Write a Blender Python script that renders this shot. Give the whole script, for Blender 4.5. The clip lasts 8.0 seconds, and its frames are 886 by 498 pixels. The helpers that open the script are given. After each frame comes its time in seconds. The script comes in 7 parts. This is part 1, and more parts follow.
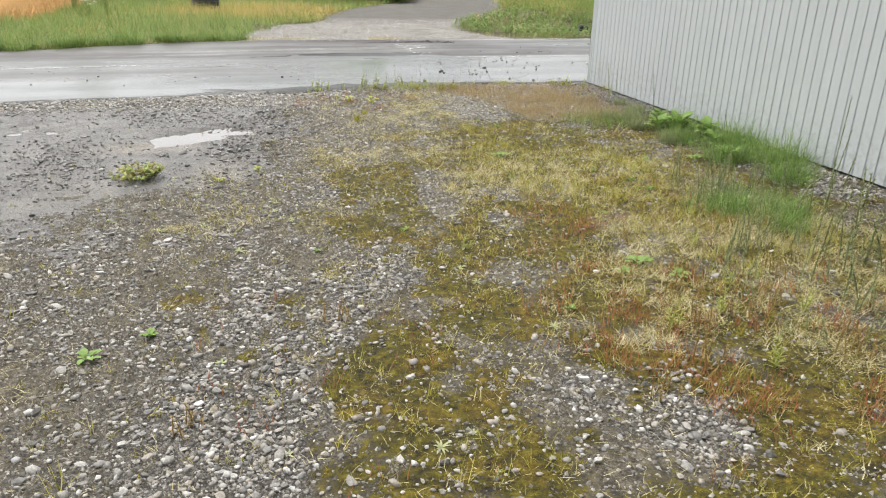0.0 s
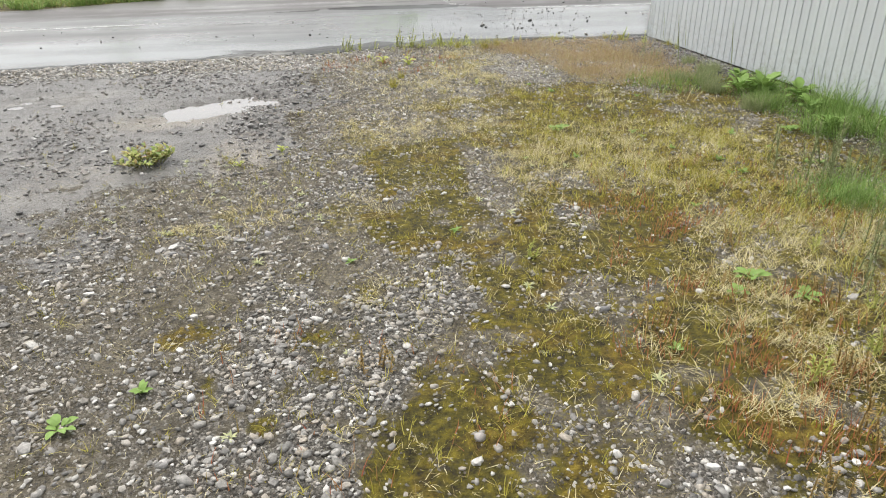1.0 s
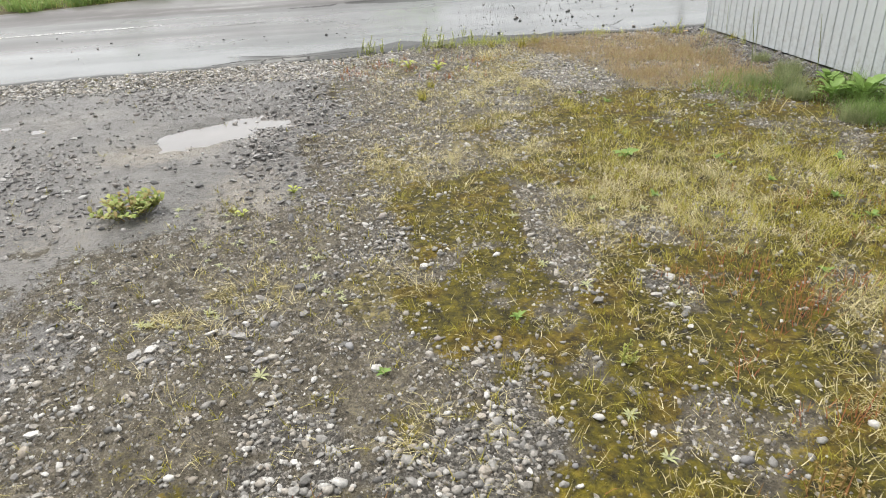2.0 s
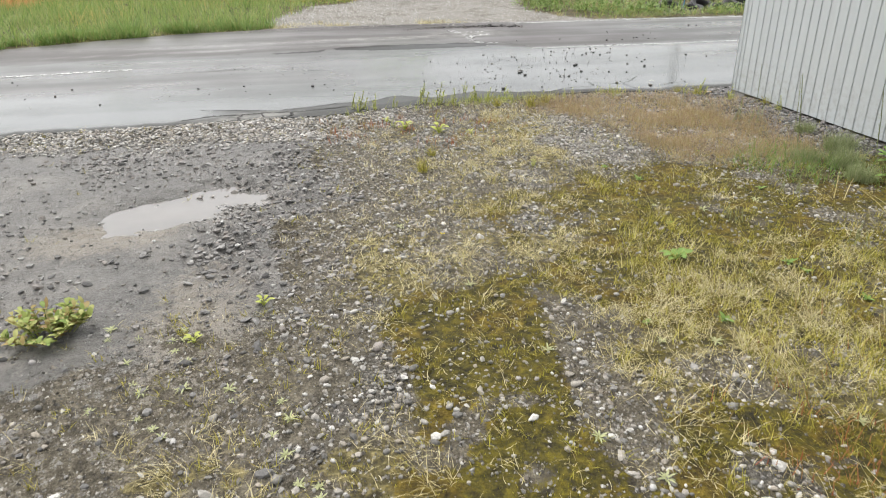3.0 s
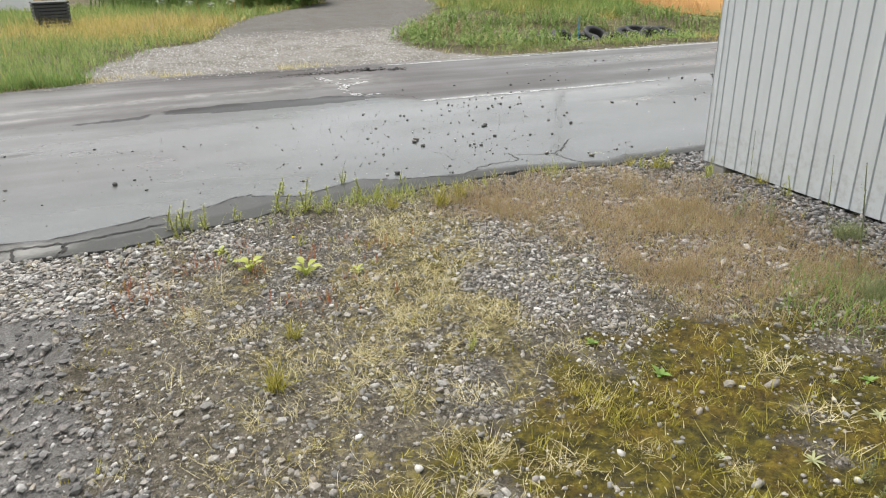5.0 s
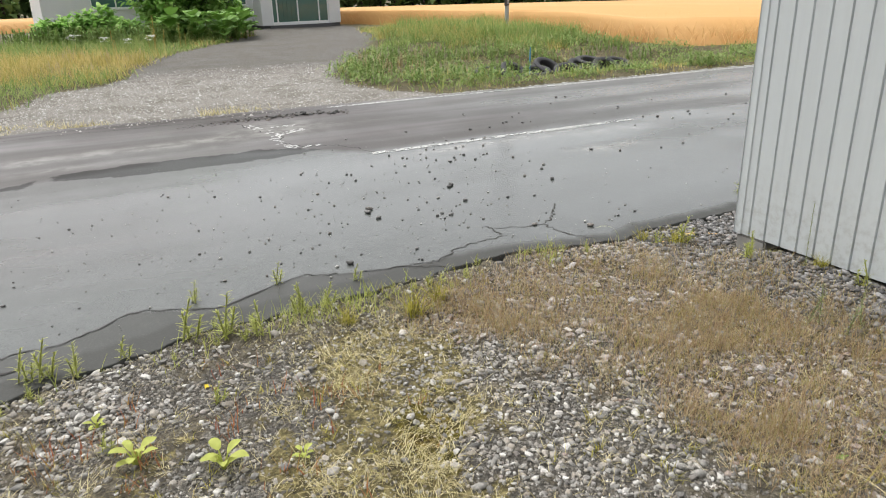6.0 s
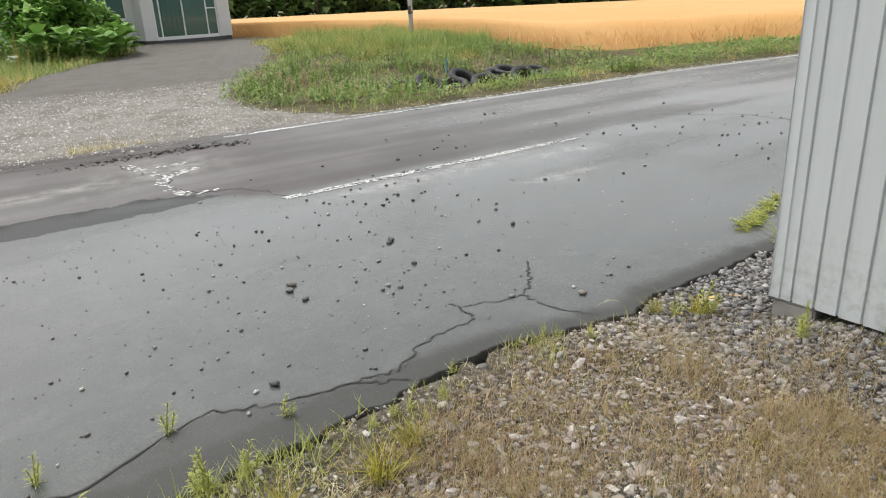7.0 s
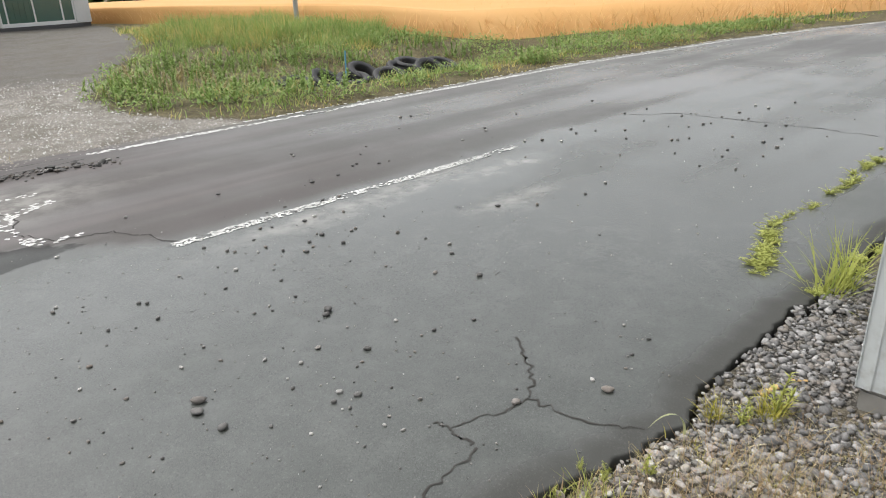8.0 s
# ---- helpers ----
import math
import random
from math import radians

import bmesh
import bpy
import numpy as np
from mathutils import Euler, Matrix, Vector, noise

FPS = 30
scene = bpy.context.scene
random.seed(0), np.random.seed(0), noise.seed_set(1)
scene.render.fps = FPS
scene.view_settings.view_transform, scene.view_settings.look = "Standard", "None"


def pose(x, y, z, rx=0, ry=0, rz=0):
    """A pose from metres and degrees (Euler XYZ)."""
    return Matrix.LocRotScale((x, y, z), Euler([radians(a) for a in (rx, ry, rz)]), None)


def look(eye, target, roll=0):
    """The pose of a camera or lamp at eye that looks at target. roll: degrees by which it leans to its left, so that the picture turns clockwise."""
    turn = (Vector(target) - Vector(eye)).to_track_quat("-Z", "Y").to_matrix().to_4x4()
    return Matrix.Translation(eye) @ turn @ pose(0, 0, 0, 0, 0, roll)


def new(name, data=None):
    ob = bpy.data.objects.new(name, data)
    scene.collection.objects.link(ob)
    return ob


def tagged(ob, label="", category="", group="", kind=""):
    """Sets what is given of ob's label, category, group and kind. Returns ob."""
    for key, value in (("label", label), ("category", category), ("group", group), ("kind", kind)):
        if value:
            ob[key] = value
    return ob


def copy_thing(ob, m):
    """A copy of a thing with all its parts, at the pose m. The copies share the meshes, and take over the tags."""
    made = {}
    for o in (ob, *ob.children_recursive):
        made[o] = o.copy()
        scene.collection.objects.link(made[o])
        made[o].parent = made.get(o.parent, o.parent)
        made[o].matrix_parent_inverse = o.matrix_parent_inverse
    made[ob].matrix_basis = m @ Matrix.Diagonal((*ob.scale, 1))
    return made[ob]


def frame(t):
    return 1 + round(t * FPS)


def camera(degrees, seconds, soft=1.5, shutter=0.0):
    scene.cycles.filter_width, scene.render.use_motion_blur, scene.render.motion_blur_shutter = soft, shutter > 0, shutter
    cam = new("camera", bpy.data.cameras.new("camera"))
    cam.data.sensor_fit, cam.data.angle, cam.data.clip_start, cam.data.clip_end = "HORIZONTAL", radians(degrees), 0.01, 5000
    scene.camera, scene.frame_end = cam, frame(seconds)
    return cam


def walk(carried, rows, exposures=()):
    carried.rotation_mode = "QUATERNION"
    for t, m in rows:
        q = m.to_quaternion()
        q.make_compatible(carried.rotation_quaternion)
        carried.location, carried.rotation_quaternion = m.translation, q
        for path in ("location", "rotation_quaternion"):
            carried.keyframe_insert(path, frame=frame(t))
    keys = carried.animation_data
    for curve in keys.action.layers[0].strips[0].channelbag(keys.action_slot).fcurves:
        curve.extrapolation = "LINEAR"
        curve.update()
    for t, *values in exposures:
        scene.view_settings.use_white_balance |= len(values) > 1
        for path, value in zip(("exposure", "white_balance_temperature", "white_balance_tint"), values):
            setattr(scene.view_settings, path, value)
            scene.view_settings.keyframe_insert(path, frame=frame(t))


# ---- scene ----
cam = camera(64.0, 8.0, soft=1.0, shutter=0.1)
PATH = [
    (0, (-1.888, 0.053, 1.697), (-1.405, 1.844, 0.951), 1.1),
    (0.5, (-1.86, 0.504, 1.645), (-1.498, 2.295, 0.832), -1.1),
    (1, (-1.808, 0.954, 1.659), (-1.425, 2.713, 0.79), -0.2),
    (1.2, (-1.794, 1.163, 1.647), (-1.397, 2.902, 0.741), 0.4),
    (2.3, (-1.712, 2.339, 1.676), (-1.413, 4.097, 0.771), -2.4),
    (2.5, (-1.7, 2.534, 1.666), (-1.401, 4.298, 0.772), -0.5),
    (3, (-1.668, 3.092, 1.662), (-1.292, 4.878, 0.844), -0.3),
    (3.5, (-1.569, 3.74, 1.656), (-1.448, 5.583, 0.889), -2.6),
    (4, (-1.405, 4.353, 1.599), (-1.078, 6.154, 0.793), -1.4),
    (4.5, (-1.222, 4.999, 1.594), (-0.59, 6.736, 0.83), -1.9),
    (4.7, (-1.143, 5.245, 1.612), (-0.498, 6.976, 0.845), -0.9),
    (5.8, (-0.713, 6.697, 1.639), (0.11, 8.374, 0.926), -2.4),
    (6, (-0.639, 6.985, 1.617), (0.206, 8.66, 0.923), -1.5),
    (6.5, (-0.438, 7.561, 1.611), (0.596, 9.131, 0.928), -2.4),
    (7, (-0.225, 8.229, 1.611), (0.841, 9.777, 0.927), -2.6),
    (7.5, (-0.051, 8.817, 1.617), (1.179, 10.215, 0.888), -3.5),
    (8, (0.225, 9.414, 1.643), (1.519, 10.752, 0.91), -2.0),
]
walk(cam, [(t, look(eye, target, roll)) for t, eye, target, roll in PATH],
     exposures=((0.0, 0.97), (2.5, 0.98), (3.5, 0.85), (4.5, 0.84), (6.0, 0.79), (7.0, 0.74), (8.0, 0.77)))

# ---- world and light ----
SUN_EL, SUN_AZ = radians(64), radians(-25)
world = bpy.data.worlds.new("overcast_sky")
scene.world = world
world.use_nodes = True
wn = world.node_tree
wn.nodes.clear()
sky = wn.nodes.new("ShaderNodeTexSky")
sky.sky_type, sky.sun_disc = "NISHITA", False
sky.sun_elevation, sky.sun_rotation = SUN_EL, SUN_AZ
sky.dust_density, sky.air_density = 4.0, 1.0
hue = wn.nodes.new("ShaderNodeHueSaturation")
hue.inputs["Saturation"].default_value = 0.12
bg = wn.nodes.new("ShaderNodeBackground")
bg.inputs["Strength"].default_value = 0.15
wout = wn.nodes.new("ShaderNodeOutputWorld")
wn.links.new(sky.outputs[0], hue.inputs["Color"])
wn.links.new(hue.outputs[0], bg.inputs[0])
wn.links.new(bg.outputs[0], wout.inputs[0])
sun_data = bpy.data.lights.new("sun", "SUN")
sun_data.energy, sun_data.angle, sun_data.color = 0.9, radians(35), (1.0, 0.96, 0.9)
sun = new("sun", sun_data)
sun.matrix_world = look((0, 0, 30), (0 - 30 * math.sin(SUN_AZ) / math.tan(SUN_EL), 0 - 30 * math.cos(SUN_AZ) / math.tan(SUN_EL), 0))
scene.view_settings.exposure = 0.85


# ---- material helper ----
class Nodes:
    """Short hand for node trees."""

    def __init__(self, name):
        self.mat = bpy.data.materials.new(name)
        self.mat.use_nodes = True
        self.t = self.mat.node_tree
        self.p = self.t.nodes["Principled BSDF"]
        self.pos = self.t.nodes.new("ShaderNodeTexCoord").outputs["Object"]

    def put(self, socket, value):
        if isinstance(value, bpy.types.NodeSocket):
            self.t.links.new(value, socket)
        else:
            if socket.type == "RGBA" and len(value) == 3:
                value = (*value, 1)
            socket.default_value = value

    def noise(self, scale, detail=4, rough=0.6, vector=None):
        n = self.t.nodes.new("ShaderNodeTexNoise")
        n.inputs["Scale"].default_value, n.inputs["Detail"].default_value, n.inputs["Roughness"].default_value = scale, detail, rough
        self.t.links.new(vector or self.pos, n.inputs["Vector"])
        return n.outputs["Fac"]

    def voronoi(self, scale, out="Color", feature="F1"):
        n = self.t.nodes.new("ShaderNodeTexVoronoi")
        n.feature = feature
        n.inputs["Scale"].default_value = scale
        self.t.links.new(self.pos, n.inputs["Vector"])
        return n.outputs[out]

    def stretch(self, sx, sy, sz):
        n = self.t.nodes.new("ShaderNodeMapping")
        n.inputs["Scale"].default_value = (sx, sy, sz)
        self.t.links.new(self.pos, n.inputs["Vector"])
        return n.outputs[0]

    def math(self, op, a, b=0.0, c=0.0):
        n = self.t.nodes.new("ShaderNodeMath")
        n.operation = op
        for s, v in zip(n.inputs, (a, b, c)):
            self.put(s, v)
        return n.outputs[0]

    def step(self, value, lo, hi, a=0.0, b=1.0):
        n = self.t.nodes.new("ShaderNodeMapRange")
        n.interpolation_type = "SMOOTHSTEP"
        for k, v in (("Value", value), ("From Min", lo), ("From Max", hi), ("To Min", a), ("To Max", b)):
            self.put(n.inputs[k], v)
        return n.outputs[0]

    def mix(self, fac, a, b, mode="MIX"):
        n = self.t.nodes.new("ShaderNodeMix")
        n.data_type, n.blend_type = "RGBA", mode
        self.put(n.inputs[0], fac)
        self.put(n.inputs[6], a)
        self.put(n.inputs[7], b)
        return n.outputs[2]

    def ramp(self, fac, *stops):
        n = self.t.nodes.new("ShaderNodeValToRGB")
        while len(n.color_ramp.elements) < len(stops):
            n.color_ramp.elements.new(0.5)
        for e, (at, col) in zip(n.color_ramp.elements, stops):
            e.position, e.color = at, (*col, 1)
        self.put(n.inputs[0], fac)
        return n.outputs[0]

    def attr(self, name):
        n = self.t.nodes.new("ShaderNodeAttribute")
        n.attribute_name = name
        sep = self.t.nodes.new("ShaderNodeSeparateColor")
        self.t.links.new(n.outputs["Color"], sep.inputs[0])
        return sep.outputs[0], sep.outputs[1], sep.outputs[2], n.outputs["Alpha"]

    def island(self):
        return self.t.nodes.new("ShaderNodeNewGeometry").outputs["Random Per Island"]

    def single(self):
        return self.t.nodes.new("ShaderNodeObjectInfo").outputs["Random"]

    def bump(self, height, strength=0.5, distance=0.01):
        n = self.t.nodes.new("ShaderNodeBump")
        n.inputs["Strength"].default_value, n.inputs["Distance"].default_value = strength, distance
        self.put(n.inputs["Height"], height)
        self.t.links.new(n.outputs[0], self.p.inputs["Normal"])

    def set(self, **kw):
        for k, v in kw.items():
            self.put(self.p.inputs[k.replace("_", " ")], v)
        return self.mat


# ---- plan: soft masks over the yard, in metres ----
def lattice(ix, iy, seed):
    h = (ix * 374761393 + iy * 668265263 + seed * 974634777) & 0xFFFFFFFF
    h = ((h ^ (h >> 13)) * 1274126177) & 0xFFFFFFFF
    return ((h ^ (h >> 16)) & 0xFFFF) / 65535.0


def fbm(x, y, scale, seed=0, octaves=3):
    """Smooth noise, 0 to 1."""
    total, amp, norm = 0.0, 1.0, 0.0
    for o in range(octaves):
        u, v = np.asarray(x, float) * scale * 2**o + 31.7 * o, np.asarray(y, float) * scale * 2**o + 17.3 * o
        i, j = np.floor(u).astype(np.int64), np.floor(v).astype(np.int64)
        fu, fv = u - i, v - j
        fu, fv = fu * fu * (3 - 2 * fu), fv * fv * (3 - 2 * fv)
        a = lattice(i, j, seed + o) * (1 - fu) + lattice(i + 1, j, seed + o) * fu
        b = lattice(i, j + 1, seed + o) * (1 - fu) + lattice(i + 1, j + 1, seed + o) * fu
        total, norm, amp = total + amp * (a * (1 - fv) + b * fv), norm + amp, amp * 0.5
    return total / norm


def sstep(v, lo, hi):
    f = np.clip((v - lo) / (hi - lo), 0, 1)
    return f * f * (3 - 2 * f)


def blob(x, y, cx, cy, rx, ry, turn=0.0, soft=0.35):
    c, s = math.cos(radians(turn)), math.sin(radians(turn))
    u, v = ((x - cx) * c + (y - cy) * s) / rx, (-(x - cx) * s + (y - cy) * c) / ry
    return 1 - sstep(np.sqrt(u * u + v * v), 1 - soft, 1 + soft)


def near_edge(x):
    """Near edge of the asphalt."""
    x = np.asarray(x, float)
    base = np.interp(x, (-60, -20, -9, -5, -3.5, -2.3, -1.86, -1.4, -0.9, -0.4, 0.1, 0.6, 1.0, 1.6, 2.05, 2.4, 2.65, 3.0, 3.7, 12, 20, 30, 60),
                     (-6, 7.8, 9.75, 9.9, 10.0, 10.09, 10.15, 10.12, 10.24, 10.38, 10.43, 10.47, 10.5, 10.56, 10.52, 10.42, 10.47, 10.5, 10.47, 10.45, 9.0, 5.6, -10))
    return base + 0.05 * (fbm(x, 0 * x, 1.3, 5) - 0.5) + 0.09 * (fbm(x, 0 * x + 3, 6, 6) - 0.5) + 0.045 * (fbm(x, 0 * x + 5, 22, 7) - 0.5)


def middle(x):
    return np.interp(x, (-60, -20, -9, -6, -4, 0, 2, 6, 12, 20, 30, 60), (-2.5, 10.6, 12.55, 13.0, 13.25, 13.7, 13.79, 13.8, 13.6, 12.2, 8.8, -7))


def far_line(x):
    return np.interp(x, (-60, -20, -8, -6, -3.5, -1, 2, 5, 10.5, 15.5, 20, 23, 30, 60), (0.5, 12.8, 14.9, 15.6, 16.7, 17.1, 17.05, 16.97, 16.9, 16.5, 15.6, 14.7, 12, -4))


def far_edge(x):
    x = np.asarray(x, float)
    wide = np.interp(x, (-9, -4, -1, 2, 4, 60), (0.1, 0.15, 0.3, 0.3, 0.18, 0.18))
    return far_line(x) + wide + 0.12 * (fbm(x, 0 * x + 9, 1.1, 8) - 0.5)


def track_edge(y):
    return np.interp(y, (4, 4.75, 5.9, 7.2, 8.8, 10), (-2.1, -1.98, -1.8, -1.63, -1.47, -1.4))


def most(*masks):
    return np.maximum.reduce(masks)


def zones(x, y):
    """Weights of what covers the yard at x, y."""
    n1, n2, n3 = fbm(x, y, 1.6, 20) - 0.5, fbm(x, y, 4.5, 21) - 0.5, fbm(x, y, 13, 22, 2) - 0.5
    jit = 0.8 * n1 + 0.8 * n2 + 0.6 * n3
    z = {}
    inward = track_edge(y) - x + 0.08 + 0.65 * jit
    track = sstep(inward, -0.3, 0.4) * sstep(y - 5.15 + 2.2 * jit, -0.9, 0.8)
    z["tread"] = sstep(inward, -0.12, 0.12) * (1 - sstep(inward, 0.4, 0.75)) * sstep(y + jit, 5.9, 6.7) * (1 - sstep(y, 9.1, 9.5))
    edge = sstep(y, 9.2 + 0.5 * n1, 9.55) * sstep(-0.7 - x + jit, -0.3, 0.5)
    track = track * (1 - 0.75 * edge * sstep(y, 9.3, 9.6))
    z["litter"] = most(blob(x, y, -2.1, 5.55, 0.5, 0.8, 8, 0.6), blob(x, y, -2.65, 5.3, 0.4, 0.5, 0, 0.7) * 0.8)
    track = track * (1 - 0.75 * np.clip(z["litter"] * (0.8 + 2.0 * jit), 0, 1))
    z["track"] = track
    strip_a = most(blob(x, y, -1.93, 3.72, 0.2, 0.48, 4, 0.5), blob(x, y, -1.42, 3.72, 0.26, 0.2, 10, 0.6), blob(x, y, -1.68, 3.35, 0.26, 0.28, 30, 0.6), blob(x, y, -2.0, 2.95, 0.22, 0.45, -6, 0.5), blob(x, y, -2.1, 2.4, 0.28, 0.42, -4, 0.6))
    strip_b = most(blob(x, y, -0.5, 2.86, 0.13, 0.22, 0, 0.6), blob(x, y, -0.57, 2.42, 0.16, 0.3, 0, 0.6), blob(x, y, -0.22, 2.08, 0.26, 0.28, 0, 0.6) * 0.8, blob(x, y, -1.1, 2.15, 0.4, 0.2, 0, 0.7) * 0.4)
    patch = most(blob(x, y, 0.88, 8.95, 0.42, 0.95, -10, 0.5), blob(x, y, 1.35, 9.35, 0.4, 0.36, 0, 0.6))
    by_wall = most(blob(x, y, 2.85, 9.2, 0.42, 1.5), 1.3 * blob(x, y, 3.2, 10.22, 1.4, 0.5), blob(x, y, 2.75, 5.1, 0.3, 0.9))
    low_left = sstep(4.9 - y + jit, -0.4, 0.6) * sstep(-1.9 - x + jit, -0.2, 0.6) * sstep(x, -4.4, -3.5)
    bare = most(blob(x, y, -1.15, 8.2, 0.5, 1.7, 6, 0.5), blob(x, y, -0.5, 8.6, 0.5, 0.9, 0, 0.6) * 0.7, blob(x, y, -0.52, 5.4, 0.13, 0.65, -5, 0.6), blob(x, y, -0.04, 5.32, 0.22, 0.12, 0, 0.6))
    spots = most(blob(x, y, -1.62, 5.5, 0.24, 0.2), blob(x, y, -1.58, 5.8, 0.3, 1.2) * 0.75, blob(x, y, -1.17, 4.36, 0.36, 0.2), blob(x, y, -0.22, 4.62, 0.15, 0.2), 1.6 * blob(x, y, -0.6, 9.6, 0.85, 0.6), blob(x, y, -0.25, 7.15, 0.18, 0.3), blob(x, y, 0.0, 7.95, 0.35, 0.3) * 0.8, blob(x, y, -0.95, 3.95, 0.35, 0.3) * 0.8)
    soft = lambda m: np.clip(m * (0.7 + 2.6 * jit), 0, 1)
    z["gravel"] = np.clip(1.25 * soft(edge) + 1.25 * soft(strip_a) + 0.9 * soft(strip_b) + 1.3 * soft(patch) + soft(by_wall) + 0.45 * soft(low_left) + 0.3 * soft(bare) + 0.62 * soft(spots), 0, 1)
    z["patch"] = patch
    z["bare"] = np.clip(bare * (0.9 + 1.2 * n2), 0, 1)
    free = np.clip(1 - track - 0.8 * z["gravel"] - 0.85 * z["bare"], 0, 1)
    moss = most(blob(x, y, -0.95, 5.6, 0.42, 0.8, -14, 0.5), blob(x, y, -1.1, 4.75, 0.45, 0.5, 0, 0.5), blob(x, y, -0.85, 3.9, 0.32, 1.2, 6, 0.5), blob(x, y, -1.3, 2.6, 0.4, 0.8, 18, 0.5) * 0.8,
                blob(x, y, 0.85, 7.1, 0.95, 0.95, 10), blob(x, y, 0.3, 6.6, 0.4, 0.9), blob(x, y, 0.5, 5.4, 0.9, 1.1) * 0.6, blob(x, y, 0.2, 2.8, 0.8, 1.0) * 0.8, blob(x, y, -0.1, 4.4, 0.6, 0.7) * 0.9, blob(x, y, 1.7, 7.3, 0.9, 0.7) * 0.85, blob(x, y, 0.36, 9.08, 0.12, 0.26), blob(x, y, -2.3, 3.4, 0.25, 0.6) * 0.6)
    moss = np.maximum(moss, 0.42 * (1 - sstep(y, 7.4, 8.4))) * (1 - 0.6 * low_left) * (1 - 0.9 * sstep(y, 6.1, 6.7) * (1 - sstep(x, -1.0, -0.3))) * (1 - 0.9 * sstep(-x, 1.25, 1.6) * sstep(y, 3.9, 4.5))
    z["moss"] = np.clip(moss * (1.15 + 2.6 * (0.8 * (fbm(x, y, 1.9, 24) - 0.5) + 1.0 * (fbm(x, y, 7, 25) - 0.5))), 0, 1) * free
    around = sstep(-x, 3.3, 4.4) + (1 - sstep(y, -0.2, 0.9)) * sstep(-x, -9, 4)
    z["moss"] = np.where(around > 0, z["moss"] * (1 - np.clip(around, 0, 1)) + 0.32 * np.clip(around, 0, 1) * (1 - track), z["moss"])
    straw = most(blob(x, y, 0.75, 5.2, 1.1, 1.6, 0) * np.clip(0.5 + 1.6 * sstep(fbm(x, y, 2.4, 29), 0.4, 0.6), 0.45, 1.1), blob(x, y, 0.1, 8.9, 0.5, 1.3, -8) * 0.8, blob(x, y, -0.5, 8.1, 0.6, 1.5) * 0.45, blob(x, y, -2.25, 5.0, 0.4, 0.35) * 0.6,
                 blob(x, y, 1.2, 3.3, 1.4, 1.2) * 1.05, blob(x, y, 0.4, 9.7, 0.4, 0.4) * 0.8, blob(x, y, -1.1, 6.5, 0.4, 0.7) * 0.75, blob(x, y, -1.5, 4.95, 0.3, 0.3) * 0.6,
                 blob(x, y, -0.3, 6.9, 0.45, 0.7) * 0.5, blob(x, y, -1.35, 3.85, 0.2, 0.2) * 0.7, low_left * 0.05)
    straw = straw * (1 - 0.4 * blob(x, y, 0.75, 4.9, 0.5, 0.5)) * (1 - 0.75 * blob(x, y, -0.95, 5.2, 0.45, 1.2, -8)) * (1 - 0.45 * blob(x, y, -0.1, 4.4, 0.6, 0.7)) * (1 - 0.45 * blob(x, y, 0.9, 7.2, 0.9, 0.8))
    z["straw"] = np.clip(straw * (0.85 - 2.4 * jit), 0, 1) * np.clip(1 - 0.8 * track - 0.5 * z["gravel"] - 0.4 * z["bare"], 0, 1)
    brown = most(blob(x, y, 2.0, 9.55, 0.85, 0.95, 0), blob(x, y, 2.0, 8.5, 0.65, 0.75), blob(x, y, 1.35, 9.98, 0.7, 0.35))
    z["brown"] = np.clip(brown * (1.1 + 1.7 * jit), 0, 1) * (1 - 0.7 * z["gravel"])
    z["lush"] = most(blob(x, y, 2.75, 6.6, 0.4, 0.75), blob(x, y, 2.85, 5.75, 0.35, 0.45), blob(x, y, 1.75, 4.55, 0.45, 0.35, 20), blob(x, y, 2.1, 7.75, 0.4, 0.45) * 0.6)
    z["silt"] = most(blob(x, y, -2.85, 7.4, 0.5, 0.3, 15, 0.7), blob(x, y, -2.2, 6.2, 0.35, 0.8, 0, 0.8) * 0.7, blob(x, y, -3.3, 6.0, 0.5, 0.6, 0, 0.8) * 0.5)
    return z


PONDS = ((-2.5, 7.82, 0.66, 0.34, 25), (-4.75, 8.05, 1.1, 0.5, 12), (-1.85, 7.6, 0.22, 0.5, 5))
WATER = -0.049


